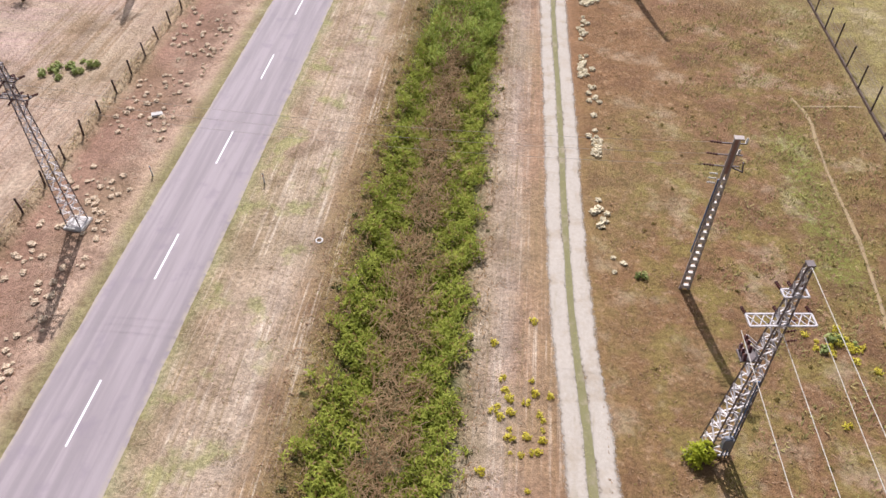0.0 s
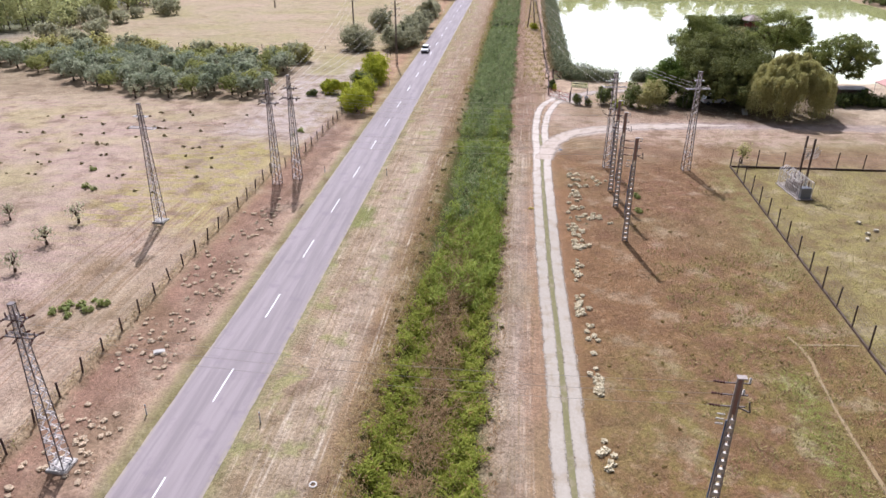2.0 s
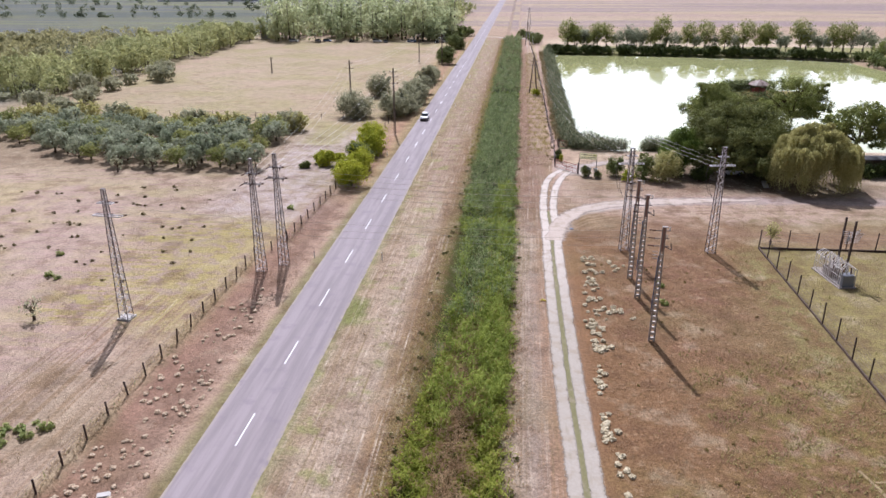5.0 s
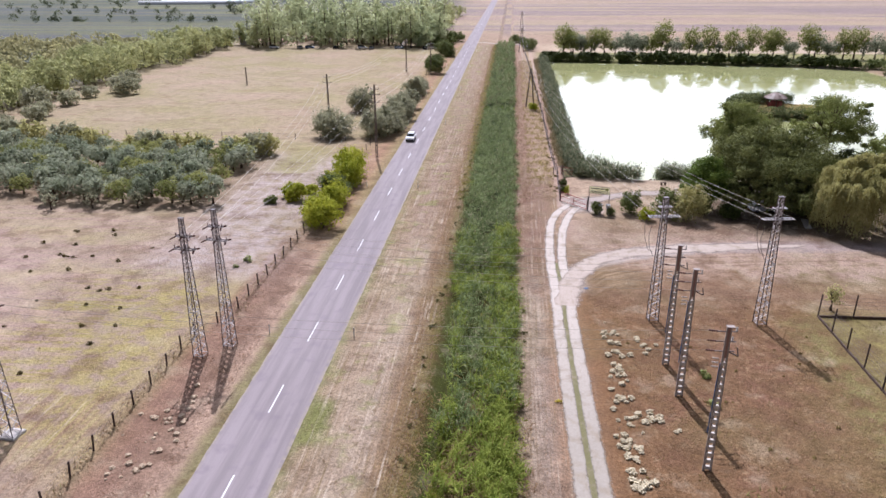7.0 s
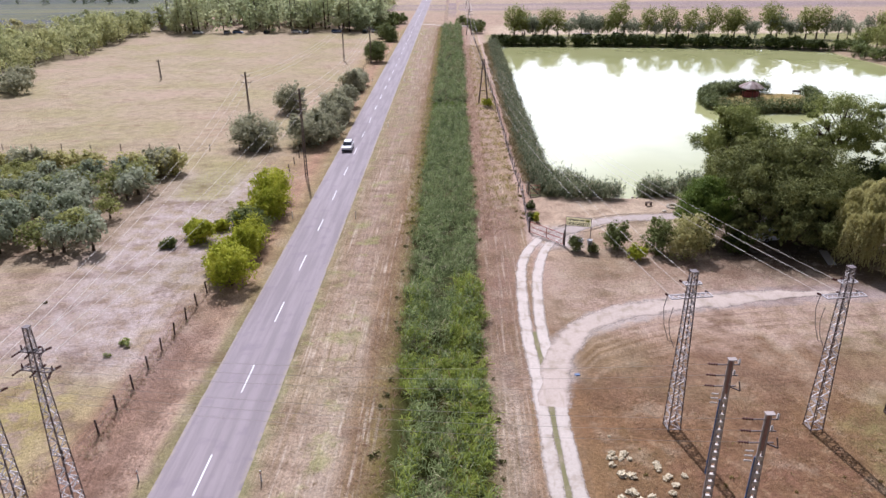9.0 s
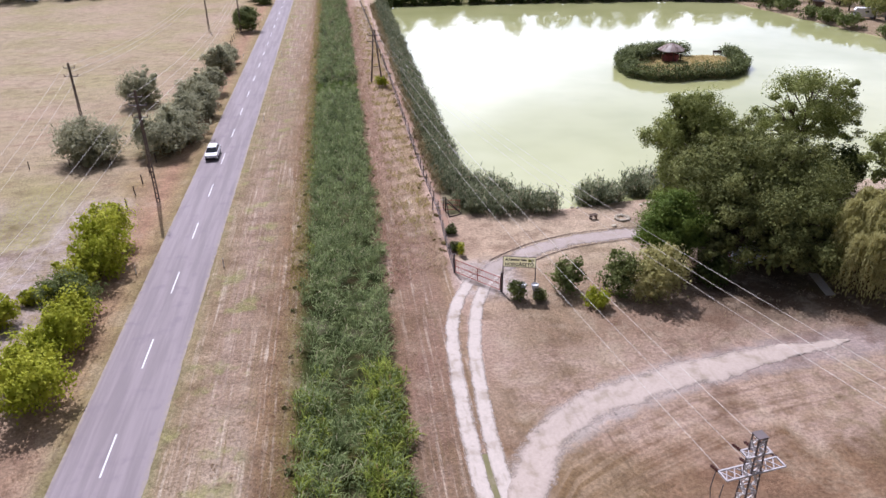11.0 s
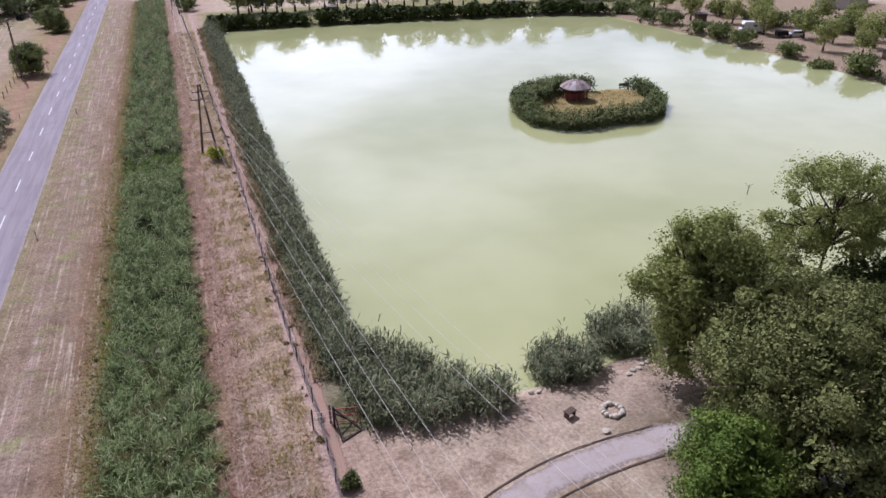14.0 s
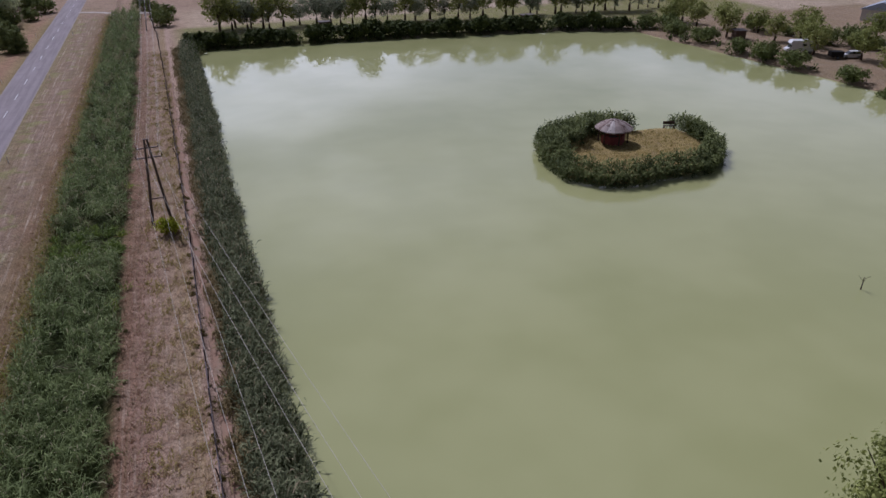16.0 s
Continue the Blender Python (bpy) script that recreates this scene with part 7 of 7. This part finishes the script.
car(-1.5, 131.0, -90, "silver-white hatchback driving on the country road")
van = thing("camper_van", 159.6, 213.6, float(ground_z(159.6, 213.6)), 155, "white camper van parked by the pond", "camper van")
part("body", body_shape([(-3.0, 0.5), (2.0, 0.5), (2.0, 1.6), (2.6, 2.2), (2.2, 2.8), (-3.0, 2.8)], 1.1), WHITE, van)
part("cab", body_shape([(2.0, 0.5), (3.2, 0.5), (3.25, 1.0), (2.5, 1.25), (2.1, 1.9), (1.9, 1.9)], 0.98), WHITE, van)
part("windscreen", body_shape([(2.35, 1.25), (2.62, 1.22), (2.3, 1.85), (2.05, 1.85)], 0.9), GLASS, van)
for x in (-2.0, -0.4):
    for s in (-1, 1):
        part("window", box(bmesh.new(), x, s * 1.1, 1.9, 0.9, 0.05, 0.5), GLASS, van)
part("roof_vent", box(bmesh.new(), -0.6, 0, 2.86, 0.6, 0.6, 0.14, 0.03), GREYBOX, van)
wheels(van, (-1.9, 2.3), 0.98, 0.36)
tent = thing("trailer", 162.2, 206.2, float(ground_z(162.2, 206.2)), 160, "dark open trailer with gear beside the camper", "trailer")
part("body", box(bmesh.new(), 0, 0, 1.05, 2.8, 1.7, 1.1, 0.08), BLACK, tent)
wheels(tent, (-0.1,), 0.9, 0.33)
car(165.6, 205.4, 160, "small white car parked at the camp").location.z = float(ground_z(165.6, 205.4))


def shed(x, y, rz, sx, sy, h, label):
    root = thing("shed", x, y, float(ground_z(x, y)), rz, label, "shed", "waterside sheds")
    part("wall", box(bmesh.new(), 0, 0, h / 2, sx, sy, h, 0.02), WOOD, root, "dark boarded walls")
    part("roof", box(bmesh.new(), 0, 0, h + 0.08, sx + 0.5, sy + 0.5, 0.14, 0.02), DARK_STEEL, root)
    part("door", box(bmesh.new(), 0, -sy / 2 - 0.02, h * 0.42, 0.8, 0.05, h * 0.8), POST, root)


shed(157.5, 231.0, 70, 2.8, 2.4, 2.2, "small dark wooden fishing shed")
shed(66.5, 281.5, 0, 2.6, 2.2, 2.4, "small dark wooden fishing shed")
shed(121.0, 272.5, 0, 3.2, 2.2, 2.0, "small dark wooden fishing shed")
shed(165.5, 178.0, 70, 3.0, 2.4, 2.0, "small dark wooden fishing shed")
barn = thing("barn", -107, 327, 0, 10, "small red-roofed house at the meadow's edge", "house")
part("wall", box(bmesh.new(), 0, 0, 1.4, 5.4, 4.4, 2.8), WHITEWASH, barn)
part("roof", body_shape([(-2.7, 2.7), (2.7, 2.7), (0, 4.3)], 3.1), BRICKRED, barn).matrix_basis = pose(0, 0, 0, 0, 0, 90)
for k, (x, y, l) in enumerate(((-304, 718, 52), (-262, 770, 40), (-292, 735, 48))):
    t = thing("poly_tunnel", x, y, 0, 8, "long white plastic poly tunnel in the far fields", "greenhouse", "poly tunnels")
    bm = bmesh.new()
    tube(bm, [(-l, 0, 0.0), (l, 0, 0.0)], [3.6, 3.6], 12)
    part("cover", bm, WHITE, t)
for k in range(9):
    x, y = -88 + 9.5 * k + 3 * math.sin(k * 2.1), 309.5 + 1.2 * math.sin(k * 3.3)
    c = thing("parked_car", x, y, 0, 90 * (k % 2), "small car parked at the wood's edge", "car", "cars by the wood")
    part("body", body_shape([(-2.05, 0.3), (2.05, 0.3), (2.1, 0.65), (1.0, 0.98), (-2.0, 1.02), (-2.1, 0.6)], 0.84), (WHITE, GREYBOX, BLUE, BLACK)[k % 4], c)
    part("cabin", body_shape([(-1.95, 0.95), (1.1, 0.95), (0.35, 1.48), (-1.65, 1.5)], 0.78, 0.3), GLASS, c)
    wheels(c, (-1.3, 1.3), 0.76, 0.31)
roofed = thing("barn", 216, 239, 0, 25, "barn with a pale blue-grey metal roof beyond the camp", "barn")
part("wall", box(bmesh.new(), 0, 0, 1.6, 18, 9.6, 3.2), WHITEWASH, roofed)
part("roof", body_shape([(-5.4, 3.0), (5.4, 3.0), (0, 5.2)], 9.6), plain("blue_grey_roof", rgb(176, 186, 204), 0.4, 0.2), roofed).matrix_basis = pose(0, 0, 0, 0, 0, 90)

# switchgear in the yard
sub = thing("switchgear", 57.4, 44.8, float(ground_z(57.4, 44.8)), 8, "fenced grey switchgear with pale bars and brown insulators", "switchgear")
part("plinth", box(bmesh.new(), 0, 0, 0.04, 2.0, 6.0, 0.16), CONCRETE, sub, "grey concrete slab")
q = random.Random(17)
for k in range(15):
    y = -2.7 + 0.385 * k
    for x in (-0.85, 0.85):
        part("upright", beam(bmesh.new(), (x, y, 0.1), (x + q.uniform(-0.06, 0.06), y, 2.2 + q.uniform(-0.15, 0.35)), 0.06), LACING, sub)
    part("hoop", beam(beam(bmesh.new(), (-0.85, y, 2.2), (-0.2, y + 0.1, 2.75 + q.uniform(-0.2, 0.3)), 0.045), (-0.2, y + 0.1, 2.75), (0.8, y, 2.1), 0.045), LACING, sub, "pale bent conductor")
for x in (-0.85, 0.85):
    for z in (0.4, 1.3, 2.2):
        part("rail", beam(bmesh.new(), (x, -2.8, z), (x, 2.8, z), 0.055), LACING, sub)
for k in range(18):
    part("insulator", insulator(bmesh.new(), (-0.5 + 0.5 * (k % 3), -2.3 + 0.9 * (k // 3), 1.5), 0.8, (q.uniform(-0.15, 0.15), 0, 1), 0.11), WHITEWASH if k % 2 else PORCELAIN, sub)
part("cabinet", box(bmesh.new(), 0.1, -2.3, 0.8, 1.3, 1.0, 1.4, 0.04), GREYBOX, sub)
part("transformer", box(bmesh.new(), 0.0, 0.6, 0.75, 1.2, 1.6, 1.2, 0.06), CONCRETE, sub)
for x, y, h in ((0.95, -0.6, 7.2), (1.15, 1.6, 6.9)):
    part("mast", box(bmesh.new(), x, y, h / 2, 0.2, 0.2, h, 0.02), POST, sub, "dark mast")
for k in range(7):
    part("arm", beam(bmesh.new(), (0.95 - 0.9, -0.7 + 0.12 * k, 4.6 + 0.2 * k), (0.95 + 0.8, -0.5 - 0.1 * k, 4.7 + 0.19 * k), 0.05), STEEL, sub)
    part("insulator", insulator(bmesh.new(), (0.25 + 0.2 * k, -0.6, 4.7 + 0.17 * k), 0.5, (q.uniform(-0.5, 0.5), 0.2, 1), 0.1), WHITEWASH, sub, "pale insulator")
for x, y in ((61.3, 32.0), (61.5, 35.0), (62.6, 33.0), (60.6, 30.4)):
    ob = part("block", box(bmesh.new(), 0, 0, 0.15, 0.5, 0.35, 0.3, 0.04), ROCK)
    ob.matrix_basis = pose(x, y, float(ground_z(x, y)), 0, 0, x * 40)
    tagged(ob, "pale concrete block on the grass", "block", "loose blocks")
rubbish = part("tarpaulin", box(bmesh.new(), 0, 0, 0.1, 0.9, 0.55, 0.22, 0.06), WHITEWASH)
rubbish.matrix_basis = pose(-7.0, 1.6, float(ground_z(-7, 1.6)), 4, 3, 25)
tagged(rubbish, "pale flat slab lying on the roadside strip", "slab")
hoop = part("plastic_ring", lathe(bmesh.new(), [(0.17, 0.0), (0.27, 0.0), (0.27, 0.07), (0.17, 0.07), (0.17, 0.001)], 16), WHITEWASH)
hoop.matrix_basis = pose(9.7, -11.5, float(ground_z(9.7, -11.5)), 4, 0, 0)
tagged(hoop, "pale plastic ring lying on the mown verge", "litter")
bottle = part("plastic_sheet", box(bmesh.new(), 0, 0, 0.03, 0.45, 0.35, 0.08, 0.02), BLUE)
bottle.matrix_basis = pose(28.3, 58.6, float(ground_z(28.3, 58.6)), 0, 0, 15)
tagged(bottle, "small blue plastic sheet beside the track", "litter")

# under the trees: a parked car, sheds, a canopy; and the braced fence corner by the reeds
c = car(57.2, 88.8, 12, "white car parked in the shade of the trees")
c.location.z = float(ground_z(57.2, 88.8))
hut2 = thing("shed", 63.2, 97.2, float(ground_z(63.2, 97.2)), 6, "dark red garden shed under the trees", "shed")
part("wall", box(bmesh.new(), 0, 0, 1.15, 4.6, 2.8, 2.3, 0.02), BRICKRED, hut2, "dark red boarded walls")
part("roof", body_shape([(-1.8, 2.25), (1.8, 2.25), (1.8, 2.4), (0, 2.9), (-1.8, 2.4)], 2.6), ROOFING, hut2).matrix_basis = pose(0, 0, 0, 0, 0, 90)
part("door", box(bmesh.new(), -0.8, -1.42, 1.0, 0.8, 0.05, 1.9), POST, hut2)
hut3 = thing("shed", 83.5, 95.0, float(ground_z(83.5, 95.0)), 4, "low dark flat-roofed shed behind the bushes", "shed")
part("wall", box(bmesh.new(), 0, 0, 0.95, 5.0, 2.6, 1.9, 0.02), WOOD, hut3)
part("roof", box(bmesh.new(), 0, 0, 1.97, 5.5, 3.1, 0.14, 0.02), DARK_STEEL, hut3)
part("door", box(bmesh.new(), 1.0, -1.32, 0.9, 0.9, 0.05, 1.7), POST, hut3)
tent2 = thing("canopy", 91.5, 96.5, float(ground_z(91.5, 96.5)), 8, "faded pink canopy on thin poles", "canopy")
part("cover", body_shape([(-2.2, 2.3), (2.2, 2.3), (2.2, 2.42), (0, 3.0), (-2.2, 2.42)], 2.6), plain("pink_cloth", rgb(222, 170, 160), 0.9), tent2)
for a, b in ((-2, -2.4), (2, -2.4), (2, 2.4), (-2, 2.4)):
    part("pole", beam(bmesh.new(), (a, b, 0), (a, b, 2.35), 0.06), STEEL, tent2)
slab = part("paving", box(bmesh.new(), 0, 0, 0.03, 0.9, 4.2, 0.07, 0.01), WHITEWASH)
slab.matrix_basis = pose(61.4, 83.2, float(ground_z(61.4, 83.2)), 0, 0, -12)
tagged(slab, "pale paving strip under the trees", "paving")
corner = thing("fence_corner", 28.6, 106.2, float(ground_z(28.6, 106.2)), -18, "dark braced timber fence corner beside the reeds", "fence")
part("post", beam(bmesh.new(), (0, 0, -0.1), (0, 0, 1.9), 0.14), POST, corner)
for a, b in (((2.0, -0.4), 1.7), ((0.7, -1.6), 1.7), ((1.3, 0.5), 1.3)):
    part("brace", beam(bmesh.new(), (0, 0, b), (a[0], a[1], 0.0), 0.09), POST, corner)
part("rail", beam(bmesh.new(), (2.0, -0.4, 0.05), (0.7, -1.6, 0.05), 0.08), POST, corner)
part("post", beam(bmesh.new(), (-1.5, -0.2, -0.1), (-1.5, -0.2, 1.8), 0.1), POST, corner)
for k in range(4):
    part("wire", beam(bmesh.new(), (-1.5, -0.2, 0.3 + 0.4 * k), (0, 0, 0.3 + 0.4 * k), 0.02), STEEL, corner)

for x, y in ((32.8, 85.6), (33.9, 85.3)):
    pot = thing("flower_pot", x, y, float(ground_z(x, y)), 0, "white flower pot among the shrubs below the sign", "flower pot", "white pots")
    part("pot", lathe(bmesh.new(), [(0.02, 0.0), (0.26, 0.0), (0.36, 0.5), (0.32, 0.52), (0.28, 0.42), (0.02, 0.4)], 12), WHITE, pot)
    part("stand", lathe(bmesh.new(), [(0.02, 0.0), (0.2, 0.0), (0.2, 1.0), (0.02, 1.0)], 10), WHITEWASH, pot).location.z = -0.02
    pot.children[0].location.z = 0.98
